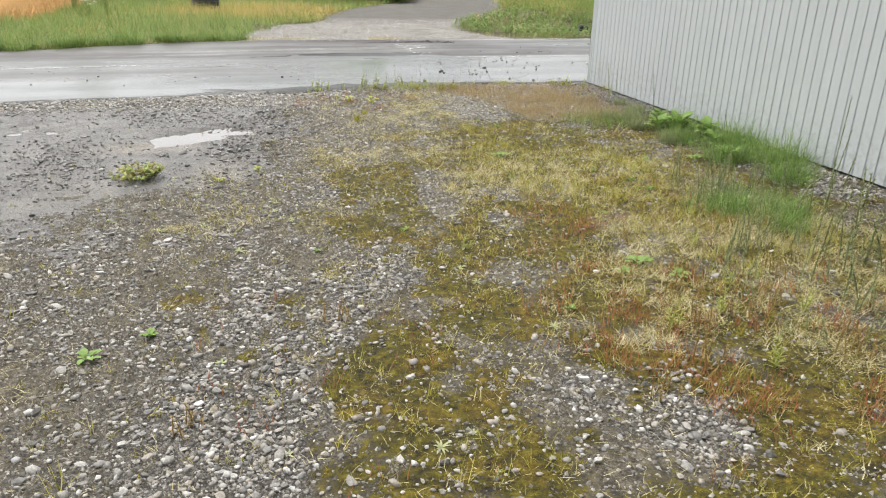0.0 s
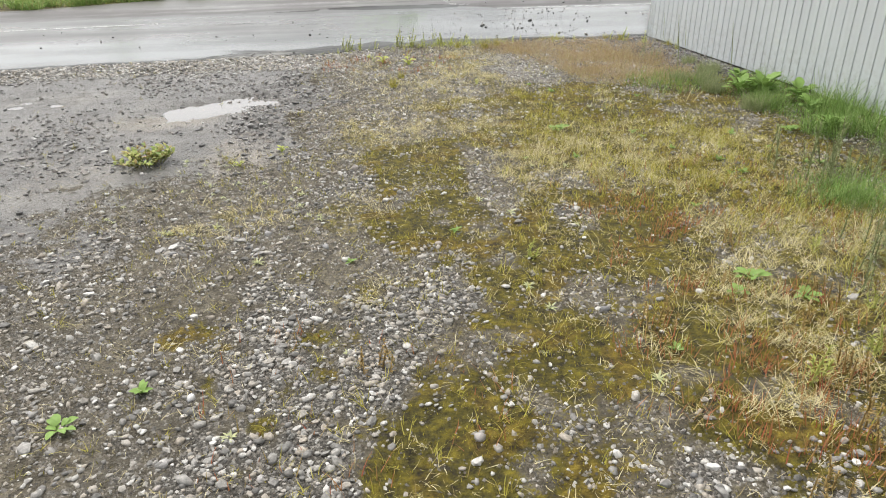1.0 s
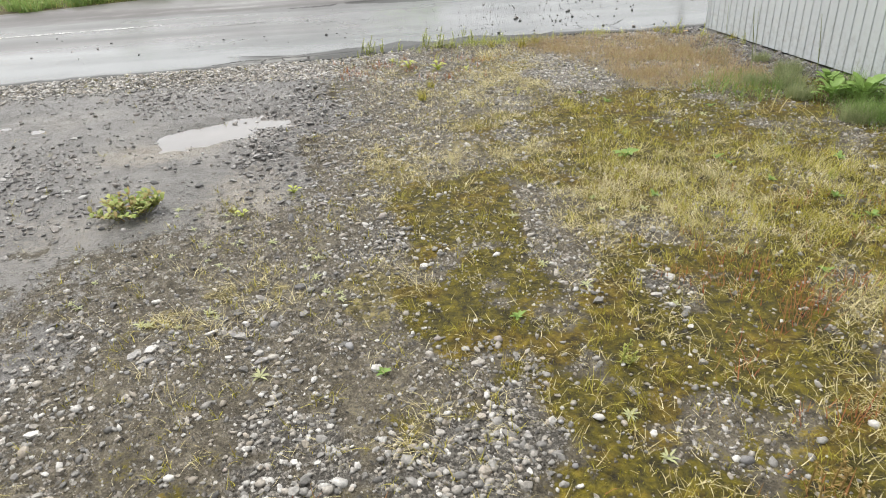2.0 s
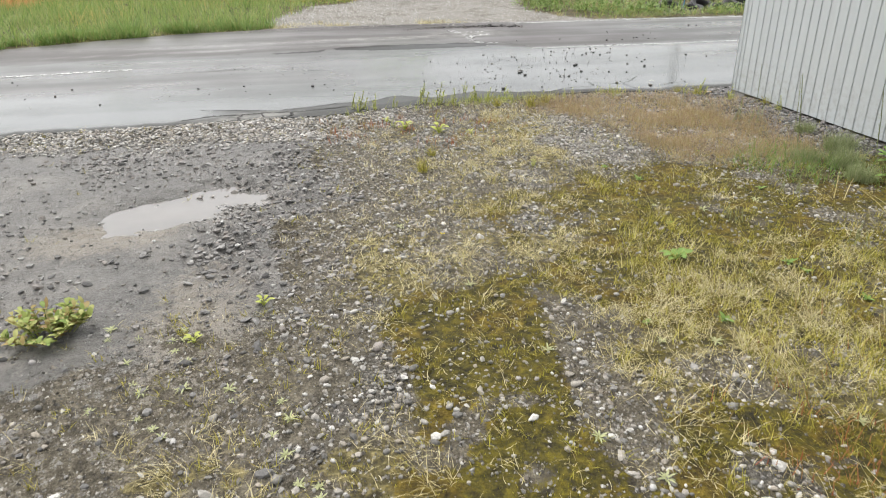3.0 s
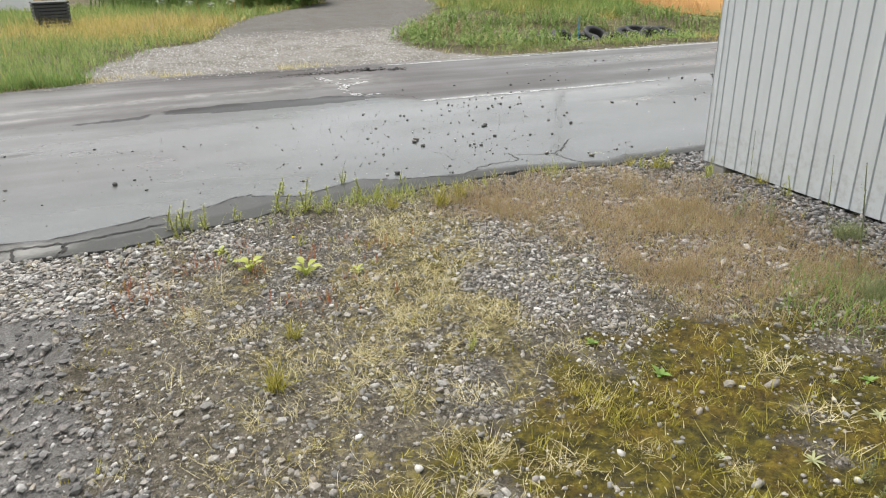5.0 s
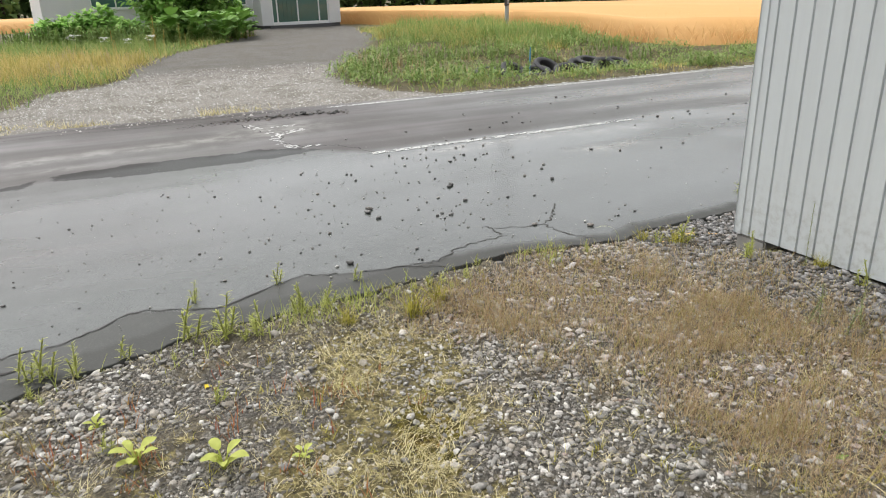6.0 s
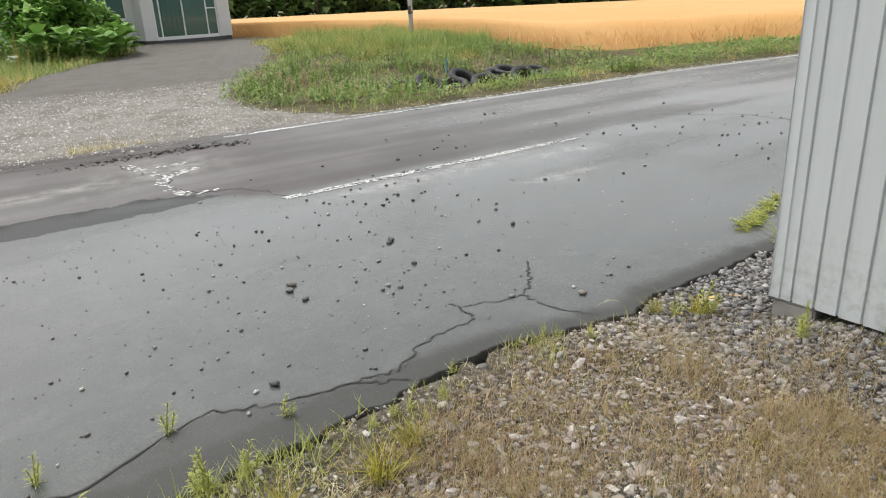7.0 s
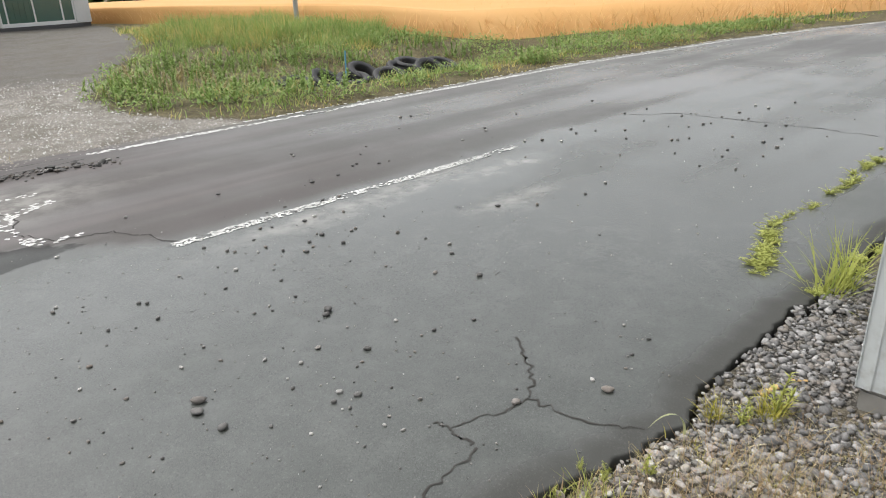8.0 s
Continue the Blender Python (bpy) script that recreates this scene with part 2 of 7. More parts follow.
def ground_z(x, y):
    """Height of the ground."""
    x, y = np.asarray(x, float), np.asarray(y, float)
    z = -0.02 + 0.018 * (fbm(x, y, 0.9, 40, 2) - 0.5) + 0.02 * (fbm(x, y, 6, 41, 3) - 0.5)
    wob = 0.42 * (fbm(x, y, 3.5, 44, 4) - 0.5) + 0.34 * (fbm(x, y, 12, 45, 3) - 0.5)
    for (cx, cy, rx, ry, turn), deep in zip(PONDS, (0.042, 0.034, 0.014)):
        z = z - deep * blob(x + wob, y + wob, cx, cy, rx, ry, turn, 0.45)
    z = z + 0.06 * (fbm(x, y, 10, 49, 3) - 0.46) * blob(x, y, -1.98, 7.95, 0.42, 0.45, 0, 0.6)
    inward = track_edge(y) - x + 0.25 * (fbm(x, y, 2.2, 46) - 0.5)
    rows = sstep(np.sin(2 * math.pi * (y + 0.55 * np.abs(inward - 0.3)) / 0.17 + 4 * fbm(x, y, 2.5, 47)), -0.1, 0.8) * sstep(fbm(x, y, 5, 48), 0.3, 0.55)
    z = z + 0.026 * (rows - 0.3) * sstep(inward, -0.05, 0.1) * (1 - sstep(inward, 0.5, 0.72)) * sstep(y, 6.2, 6.8) * (1 - sstep(y, 9.0, 9.4))
    inside = (y > near_edge(x) - 0.02) & (y < far_edge(x) + 0.02)
    z = np.where(inside, -0.12, z)
    away = np.hypot(x, y - 8)
    fall = -0.021 * np.maximum(0, np.minimum(away, 400) - 32) * (1 + 0.5 * sstep(-x, 5, 40)) * (y > 17)
    far = fall + sstep(y, 20, 37) * 0.06 + sstep(y, 17.5, 22) * 0.05 * fbm(x, y, 0.5, 43, 2)
    mound = 0.25 * blob(x, y, 10.5, 27, 3.5, 4.5, 0, 0.6)
    ditch = -0.16 * blob(x, y, 10, 19.7, 4.0, 1.0, -4, 0.6)
    foot = 0.082 * sstep(x, 2.3, 2.92) * (1 - sstep(y, 9.55, 10.0)) * (x < 5)
    lip = sstep(y - near_edge(x), -0.6, -0.05) * (0.028 - 0.006 * sstep(x, 1.5, 2.1)) * (x > -9) * (y < 11)
    return z + (foot + lip) * (~inside) + np.where(y > 17, far + mound + ditch, 0)


def driveway(x, y):
    """Gravel drive on the far side of the road."""
    left = np.interp(y, (17.3, 19, 20.2, 21.6, 22.2, 24.3, 26.2, 29, 31.7, 36.5, 40), (-2.4, -1.75, -1.5, -0.8, -0.1, 0.6, 1.1, 2.0, 4.1, 6.3, 6.8))
    right = np.interp(y, (17.3, 19, 21, 23, 28, 37, 40), (4.6, 3.7, 4.0, 5.0, 7.8, 10.6, 10.9))
    j = 0.6 * (fbm(x, y, 0.9, 50) - 0.5)
    return sstep(x - left + j, -0.3, 0.3) * sstep(right - x + j, -0.3, 0.3) * sstep(y, 16.5, 17.0) * (1 - sstep(y, 39, 41))


def crop_front(x):
    """Where the standing corn begins."""
    return np.interp(x, (-200, -30, -9.5, -7.6, -7.2, -1.8, 11.2, 12.0, 12.6, 12.9, 13.1, 13.6, 16, 20, 24, 28.5, 40, 80, 200),
                     (12, 17, 20.4, 22, 52, 54, 54, 43, 33, 25, 22.2, 20.9, 20.0, 18.7, 17.4, 15.6, 10.5, -10, -82))


# ---- mesh helpers ----
def fast(name, verts, faces, material=None, smooth=True):
    """A mesh from arrays: faces is one array of triangles or quads, or a list of such arrays."""
    me = bpy.data.meshes.new(name)
    verts = np.asarray(verts, np.float32).reshape(-1, 3)
    faces = [np.asarray(f, np.int32) for f in (faces if isinstance(faces, list) and isinstance(faces[0], np.ndarray) else [faces])]
    loops = np.concatenate([f.ravel() for f in faces])
    totals = np.concatenate([np.full(len(f), f.shape[1]) for f in faces])
    starts = np.concatenate([[0], np.cumsum(totals)[:-1]]).astype(np.int32)
    me.vertices.add(len(verts))
    me.vertices.foreach_set("co", verts.ravel())
    me.loops.add(len(loops))
    me.loops.foreach_set("vertex_index", loops)
    me.polygons.add(len(totals))
    me.polygons.foreach_set("loop_start", starts)
    me.polygons.foreach_set("use_smooth", np.full(len(totals), smooth))
    me.update(calc_edges=True)
    if material:
        me.materials.append(material)
    return me


def part(name, data, material, parent=None, label="", smooth=False):
    """Links a bmesh or a mesh as one object, under a thing or a part."""
    if isinstance(data, bmesh.types.BMesh):
        me = bpy.data.meshes.new(name)
        for f in data.faces:
            f.smooth = smooth
        data.to_mesh(me)
        data.free()
    else:
        me = data
    if material and not me.materials:
        me.materials.append(material)
    ob = new(name, me)
    if parent:
        ob.parent = parent
    return tagged(ob, label) if label else ob


def box(bm, x0, y0, z0, x1, y1, z1, bevel=0.0):
    made = bmesh.ops.create_cube(bm, size=1)["verts"]
    bmesh.ops.transform(bm, matrix=Matrix.Translation(((x0 + x1) / 2, (y0 + y1) / 2, (z0 + z1) / 2)) @ Matrix.Diagonal((x1 - x0, y1 - y0, z1 - z0, 1)), verts=made)
    if bevel:
        bmesh.ops.bevel(bm, geom=list({e for v in made for e in v.link_edges}), offset=bevel, segments=2, affect="EDGES")
    return bm


def boxes(*rows, bevel=0.0):
    bm = bmesh.new()
    for row in rows:
        box(bm, *row, bevel=bevel)
    return bm


def tube(points, radii, sides=7):
    """Vertices and quads of a tube along points."""
    points, n = [Vector(p) for p in points], len(points)
    verts, quads = [], []
    for i, p in enumerate(points):
        d = (points[min(i + 1, n - 1)] - points[max(i - 1, 0)]).normalized()
        a = d.orthogonal().normalized()
        b = d.cross(a)
        for k in range(sides):
            w = 2 * math.pi * k / sides
            verts.append(p + radii[i] * (math.cos(w) * a + math.sin(w) * b))
    for i in range(n - 1):
        for k in range(sides):
            quads.append((i * sides + k, i * sides + (k + 1) % sides, (i + 1) * sides + (k + 1) % sides, (i + 1) * sides + k))
    return np.array([tuple(v) for v in verts]), np.array(quads)


def blades(px, py, pz, azimuth, length, lift, bend, width, segs=3, curl=None):
    """Tapered curved blades: vertices and triangles. lift: radians over the ground at the root; bend: radians lost to the tip."""
    n = len(px)
    verts = np.zeros((n, 2 * segs + 1, 3), np.float32)
    at = np.stack([px, py, pz], 1).astype(float)
    side = np.stack([-np.sin(azimuth), np.cos(azimuth), np.zeros(n)], 1)
    for k in range(segs + 1):
        if curl is not None and k:
            azimuth = azimuth + curl / segs
            side = np.stack([-np.sin(azimuth), np.cos(azimuth), np.zeros(n)], 1)
        w = (width * (1 - (k / segs) ** 1.5) / 2)[:, None]
        if k < segs:
            verts[:, 2 * k], verts[:, 2 * k + 1] = at - side * w, at + side * w
        else:
            verts[:, 2 * k] = at
        a = lift - bend * (k + 0.5) / segs
        at = at + (length / segs)[:, None] * np.stack([np.cos(a) * np.cos(azimuth), np.cos(a) * np.sin(azimuth), np.sin(a)], 1)
    tris = []
    for k in range(segs - 1):
        a = 2 * k
        tris += [(a, a + 1, a + 3), (a, a + 3, a + 2)]
    tris.append((2 * segs - 2, 2 * segs - 1, 2 * segs))
    tris = np.array(tris)
    faces = (np.arange(n)[:, None, None] * (2 * segs + 1) + tris[None]).reshape(-1, 3)
    return verts.reshape(-1, 3), faces


def joined(*pieces):
    """Several (verts, faces) as one."""
    at, vs, fs = 0, [], []
    for v, f in pieces:
        vs.append(np.asarray(v, float).reshape(-1, 3))
        fs.append(np.asarray(f) + at)
        at += len(vs[-1])
    return np.concatenate(vs), fs


ICO_V, ICO_F = None, None
_bm = bmesh.new()
bmesh.ops.create_icosphere(_bm, subdivisions=1, radius=1)
_bm.verts.ensure_lookup_table()
ICO_V = np.array([v.co[:] for v in _bm.verts])
ICO_F = np.array([[v.index for v in f.verts] for f in _bm.faces])
_bm.free()


def pebbles(rng, px, py, pz, size, flat=0.6):
    """Low rounded stones, each its own shape: vertices and triangles."""
    n = len(px)
    turn = rng.uniform(0, 2 * math.pi, n)
    lx, ly, lz = size * rng.uniform(0.8, 1.35, n), size * rng.uniform(0.65, 1.0, n), size * rng.uniform(0.75, 1.2, n) * flat
    lump = rng.uniform(0.62, 1.18, (n, len(ICO_V), 1))
    v = ICO_V[None] * lump
    c, s = np.cos(turn)[:, None], np.sin(turn)[:, None]
    x, y, zz = v[..., 0] * lx[:, None], v[..., 1] * ly[:, None], v[..., 2] * lz[:, None]
    tilt = rng.normal(0, 0.22, (n, 1))
    zz = zz + tilt * x
    out = np.stack([x * c - y * s + px[:, None], x * s + y * c + py[:, None], zz + pz[:, None]], 2)
    faces = (np.arange(n)[:, None, None] * len(ICO_V) + ICO_F[None]).reshape(-1, 3)
    return out.reshape(-1, 3), faces


BIT_V = np.array([(1, 0, -0.5), (0, 1, -0.5), (-1, 0, -0.5), (0, -1, -0.5), (0, 0, 1)], float)
BIT_F = np.array([(0, 1, 4), (1, 2, 4), (2, 3, 4), (3, 0, 4)])


def crumbs(rng, px, py, pz, size):
    """Tiny angular bits pressed into the ground, where their undersides stay: vertices and triangles."""
    n = len(px)
    v = BIT_V[None] * rng.uniform(0.55, 1.3, (n, 5, 1))
    v[:, 4, :2] = rng.uniform(-0.45, 0.45, (n, 2))
    v = v * np.stack([size * rng.uniform(0.8, 1.3, n), size * rng.uniform(0.6, 1.0, n), size * 0.7], 1)[:, None]
    a = rng.uniform(0, 6.3, (n, 1))
    out = np.stack([v[..., 0] * np.cos(a) - v[..., 1] * np.sin(a) + px[:, None], v[..., 0] * np.sin(a) + v[..., 1] * np.cos(a) + py[:, None], v[..., 2] + pz[:, None]], 2)
    return out.reshape(-1, 3), (np.arange(n)[:, None, None] * 5 + BIT_F[None]).reshape(-1, 3)


def stones(rng, px, py, sunk, size, flat=0.6, least=0.0088):
    """Gravel on the ground: rounded pebbles, and the smallest of it as bits."""
    big = size >= least
    v, f = pebbles(rng, px[big], py[big], ground_z(px[big], py[big]) + sunk * size[big], size[big], flat)
    w, g = crumbs(rng, px[~big], py[~big], ground_z(px[~big], py[~big]) + sunk * size[~big], size[~big])
    return np.concatenate([v, w]), np.concatenate([f, g + len(v)])


def scatter(rng, x0, x1, y0, y1, per_m2, keep):
    """Random places in a rectangle, kept with the chance keep(x, y)."""
    n = int((x1 - x0) * (y1 - y0) * per_m2)
    x, y = rng.uniform(x0, x1, n), rng.uniform(y0, y1, n)
    ok = rng.uniform(0, 1, n) < keep(x, y)
    return x[ok], y[ok]


# ---- materials ----
def ground_material():
    m = Nodes("yard_ground")
    moss, straw, brown, gravel = m.attr("cover")
    wet, drive, lush, silt = m.attr("cover_more")
    mid, fine, grit = m.noise(3.0, 5), m.noise(22, 5, 0.7), m.noise(120, 3, 0.7)
    cell = m.voronoi(75)
    cellg = m.t.nodes.new("ShaderNodeSeparateColor")
    m.t.links.new(cell, cellg.inputs[0])
    soil = m.ramp(m.math("ADD", m.math("MULTIPLY", fine, 0.6), m.math("MULTIPLY", grit, 0.4)), (0.36, (0.02, 0.016, 0.009)), (0.5, (0.1, 0.086, 0.06)), (0.68, (0.31, 0.275, 0.205)))
    stony = m.ramp(cellg.outputs[0], (0.0, (0.045, 0.04, 0.032)), (0.5, (0.13, 0.12, 0.1)), (1.0, (0.3, 0.28, 0.245)))
    stony = m.mix(m.step(grit, 0.35, 0.6), (0.04, 0.036, 0.03), stony)
    green = m.ramp(fine, (0.34, (0.01, 0.0075, 0.001)), (0.5, (0.068, 0.056, 0.003)), (0.7, (0.18, 0.145, 0.008)))
    ochre = m.ramp(fine, (0.34, (0.024, 0.015, 0.001)), (0.5, (0.105, 0.07, 0.005)), (0.7, (0.24, 0.17, 0.018)))
    green = m.mix(m.math("MULTIPLY", m.step(m.noise(2.6, 5, 0.65), 0.48, 0.6), 0.8), green, ochre)
    gold = m.ramp(fine, (0.36, (0.03, 0.024, 0.008)), (0.5, (0.12, 0.1, 0.038)), (0.7, (0.34, 0.285, 0.13)))
    rust = m.ramp(fine, (0.36, (0.03, 0.023, 0.015)), (0.5, (0.12, 0.093, 0.065)), (0.7, (0.36, 0.29, 0.21)))
    dark = m.ramp(m.math("ADD", m.math("MULTIPLY", fine, 0.5), m.math("MULTIPLY", grit, 0.5)), (0.34, (0.062, 0.058, 0.052)), (0.5, (0.137, 0.131, 0.12)), (0.66, (0.25, 0.24, 0.222)))
    meadow = m.ramp(m.math("ADD", m.math("MULTIPLY", mid, 0.4), m.math("MULTIPLY", fine, 0.6)), (0.34, (0.022, 0.02, 0.009)), (0.5, (0.09, 0.075, 0.032)), (0.66, (0.2, 0.165, 0.085)))
    ragged = m.math("ADD", m.math("MULTIPLY", m.math("SUBTRACT", fine, 0.5), 1.3), m.math("MULTIPLY", m.math("SUBTRACT", grit, 0.5), 0.7))

    def mask(w):
        return m.step(m.math("ADD", w, ragged), 0.34, 0.6)

    col = m.mix(mask(straw), soil, gold)
    col = m.mix(mask(moss), col, green)
    col = m.mix(mask(brown), col, rust)
    col = m.mix(mask(gravel), col, stony)
    dark = m.mix(m.math("MULTIPLY", m.step(m.noise(1.7, 4, 0.6), 0.48, 0.66), 0.6), dark, (0.25, 0.235, 0.21))
    dark = m.mix(mask(m.math("MULTIPLY", silt, 0.8)), dark, m.mix(grit, (0.17, 0.15, 0.12), (0.3, 0.27, 0.225)))
    col = m.mix(mask(wet), col, dark)
    col = m.mix(mask(lush), col, meadow)
    sepy = m.t.nodes.new("ShaderNodeSeparateXYZ")
    m.t.links.new(m.pos, sepy.inputs[0])
    worn_in = m.step(m.math("ADD", sepy.outputs[1], m.math("MULTIPLY", mid, 5.0)), 23.5, 27.0)
    pale = m.mix(m.step(grit, 0.3, 0.7), m.mix(worn_in, (0.13, 0.12, 0.105), (0.085, 0.08, 0.072)), m.mix(worn_in, (0.34, 0.32, 0.285), (0.17, 0.16, 0.145)))
    pale = m.mix(m.math("MULTIPLY", m.step(m.noise(1.3, 5, 0.7), 0.42, 0.62), 0.55), pale, (0.1, 0.088, 0.065))
    col = m.mix(mask(drive), col, pale)
    rough = m.step(mask(wet), 0, 1, 0.9, 0.34)
    height = m.math("ADD", m.math("MULTIPLY", grit, 0.8), m.math("ADD", fine, m.math("MULTIPLY", m.voronoi(75, "Distance"), -0.25)))
    m.bump(height, 1.0, 0.016)
    return m.set(Base_Color=col, Roughness=rough, Specular_IOR_Level=0.4)


def asphalt_material():
    m = Nodes("wet_asphalt")
    crack, worn, dark_and_reflection, dry = m.attr("wear_and_tone")
    film, pale_and_sheen, _, _ = m.attr("wet_film")
    fine, mid, big = m.noise(260, 2, 0.7), m.noise(5, 5, 0.65), m.noise(0.45, 4, 0.6)
    streak = m.noise(1.0, 3, 0.5, m.stretch(0.15, 1.1, 1))
    chip = m.voronoi(190)
    base = m.ramp(fine, (0.3, (0.039, 0.043, 0.04)), (0.55, (0.066, 0.072, 0.066)), (0.8, (0.114, 0.121, 0.112)))
    chips = m.t.nodes.new("ShaderNodeSeparateColor")
    m.t.links.new(chip, chips.inputs[0])
    base = m.mix(m.math("MULTIPLY", m.step(mid, 0.4, 0.7), 0.5), base, (0.095, 0.1, 0.094))
    base = m.mix(m.math("MULTIPLY", m.step(chips.outputs[0], 0.86, 0.99), m.math("ADD", 0.1, m.math("MULTIPLY", worn, 0.3))), base, (0.3, 0.295, 0.28))
    base = m.mix(m.math("MULTIPLY", m.step(chips.outputs[1], 0.8, 0.97), 0.4), base, (0.025, 0.025, 0.024))
    base = m.mix(m.math("MULTIPLY", worn, 0.8), base, m.mix(fine, (0.024, 0.024, 0.022), (0.066, 0.065, 0.06)))
    base = m.mix(m.math("MULTIPLY", dry, 0.75), base, m.mix(fine, (0.042, 0.035, 0.033), (0.105, 0.09, 0.086)))
    band = m.noise(1.0, 3, 0.55, m.stretch(0.12, 2.6, 1))
    base = m.mix(m.math("MULTIPLY", dry, m.step(band, 0.5, 0.68, 0.0, 0.5)), base, (0.125, 0.107, 0.104))
    # pale asphalt, and sky sheen of thin water put into the base colour
    base = m.mix(m.math("MULTIPLY", pale_and_sheen, m.step(mid, 0.36, 0.62, 0.15, 0.8)), base, (0.26, 0.255, 0.235))
    dark_and_reflection = m.step(m.math("ADD", m.math("MULTIPLY", dark_and_reflection, 1.1), m.math("MULTIPLY", m.math("SUBTRACT", mid, 0.5), 1.2)), 0.3, 0.62)
    # dark road patches; a puddle's dark reflection is put into the colour here too
    base = m.mix(m.math("MULTIPLY", dark_and_reflection, 0.7), base, (0.016, 0.016, 0.016))
    base = m.mix(crack, base, (0.016, 0.015, 0.013))
    rough = m.step(m.math("ADD", m.math("MULTIPLY", streak, 0.6), m.math("MULTIPLY", big, 0.4)), 0.36, 0.62, 0.1, 0.34)
    rough = m.math("ADD", rough, m.math("ADD", m.math("MULTIPLY", dry, 0.18), m.math("MULTIPLY", dark_and_reflection, 0.15)))
    film = m.math("MULTIPLY", film, m.step(m.noise(1.0, 4, 0.55, m.stretch(0.5, 1.0, 1)), 0.15, 0.6))
    rough = m.math("MULTIPLY", rough, m.step(film, 0.0, 0.8, 1.0, 0.6))
    rough = m.math("MAXIMUM", rough, m.math("MULTIPLY", m.math("MAXIMUM", crack, m.math("MULTIPLY", worn, 0.75)), 0.9))
    m.bump(m.math("ADD", fine, m.math("MULTIPLY", mid, 0.6)), 0.06, 0.004)
    return m.set(Base_Color=base, Roughness=rough, Specular_IOR_Level=m.math("MULTIPLY", m.step(dark_and_reflection, 0.1, 0.9, 0.5, 0.22), m.math("MULTIPLY", m.math("MULTIPLY", m.step(worn, 0.0, 1.0, 1.0, 0.5), m.step(dry, 0.0, 1.0, 1.0, 0.36)), m.step(film, 0.0, 0.7, 1.0, 1.65))))


def stone_material(name, lo, mid, hi, warm, whole=False):
    m = Nodes(name)
    r = m.single() if whole else m.island()
    col = m.ramp(r, (0.0, lo), (0.42, mid), (0.68, warm), (0.86, tuple(0.6 * a + 0.4 * b for a, b in zip(mid, hi))), (1.0, hi))
    grain = m.noise(90, 4, 0.7)
    col = m.mix(0.55, col, m.mix(m.step(grain, 0.3, 0.7), (0.25, 0.25, 0.25), (1.0, 1.0, 1.0)), "MULTIPLY")
    m.bump(m.noise(160, 3), 0.35, 0.004)
    return m.set(Base_Color=col, Roughness=0.62, Specular_IOR_Level=0.4)


def plant_material(name, *stops, rough=0.6, glow=0.25, whole=False):
    """Leaves, straw and stalks: the tint varies from one to the next, light passes a little."""
    m = Nodes(name)
    r = m.single() if whole else m.island()
    n = len(stops)
    col = m.ramp(r, *[(k / max(1, n - 1), c) for k, c in enumerate(stops)])
    col = m.mix(0.5, col, m.mix(m.noise(35, 3), (0.45, 0.45, 0.45), (1.3, 1.3, 1.3)), "MULTIPLY")
    m.set(Base_Color=col, Roughness=rough, Specular_IOR_Level=0.3)
    soft = m.t.nodes.new("ShaderNodeBsdfTranslucent")
    both = m.t.nodes.new("ShaderNodeMixShader")
    both.inputs[0].default_value = glow
    m.put(soft.inputs["Color"], col)
    m.t.links.new(m.p.outputs[0], both.inputs[1])
    m.t.links.new(soft.outputs[0], both.inputs[2])
    m.t.links.new(both.outputs[0], m.t.nodes["Material Output"].inputs[0])
    return m.mat


def plain(name, colour, rough=0.5, metal=0.0, vary=0.2, scale=6.0, bump=0.05):
    m = Nodes(name)
    tone = m.mix(m.noise(scale, 5, 0.65), tuple(c * (1 - vary) for c in colour), tuple(min(1, c * (1 + vary)) for c in colour))
    if bump:
        m.bump(m.noise(scale * 12, 3), bump, 0.01)
    return m.set(Base_Color=tone, Roughness=rough, Metallic=metal)


def cladding_material():
    m = Nodes("grey_painted_cladding")
    runs = m.noise(1.0, 5, 0.65, m.stretch(14, 14, 0.9))
    big = m.noise(0.8, 4)
    sep = m.t.nodes.new("ShaderNodeSeparateXYZ")
    m.t.links.new(m.pos, sep.inputs[0])
    splash = m.math("MULTIPLY", m.step(sep.outputs[2], 0.05, 0.6, 1.0, 0.0), m.step(m.noise(16, 5, 0.7), 0.42, 0.72))
    col = m.mix(runs, (0.5, 0.53, 0.535), (0.615, 0.655, 0.66))
    col = m.mix(m.math("MULTIPLY", big, 0.25), col, (0.38, 0.385, 0.39))
    col = m.mix(m.math("MULTIPLY", splash, 0.4), col, (0.22, 0.2, 0.17))
    m.bump(m.noise(1, 3, 0.6, m.stretch(30, 30, 1.5)), 0.08, 0.006)
    return m.set(Base_Color=col, Roughness=0.45, Specular_IOR_Level=0.4)


def water_material():
    m = Nodes("rain_water")
    silt = m.mix(m.noise(2.2, 4), (0.10, 0.092, 0.082), (0.19, 0.175, 0.155))
    m.bump(m.noise(9, 2), 0.03, 0.004)
    return m.set(Base_Color=silt, Roughness=0.035, Specular_IOR_Level=0.8, IOR=1.52)


def paint_material():
    m = Nodes("worn_road_paint")
    col = m.mix(m.step(m.noise(30, 5, 0.7), 0.3, 0.7), (0.34, 0.34, 0.33), (0.72, 0.72, 0.7))
    m.bump(m.noise(200, 2), 0.2, 0.003)
    return m.set(Base_Color=col, Roughness=0.5)


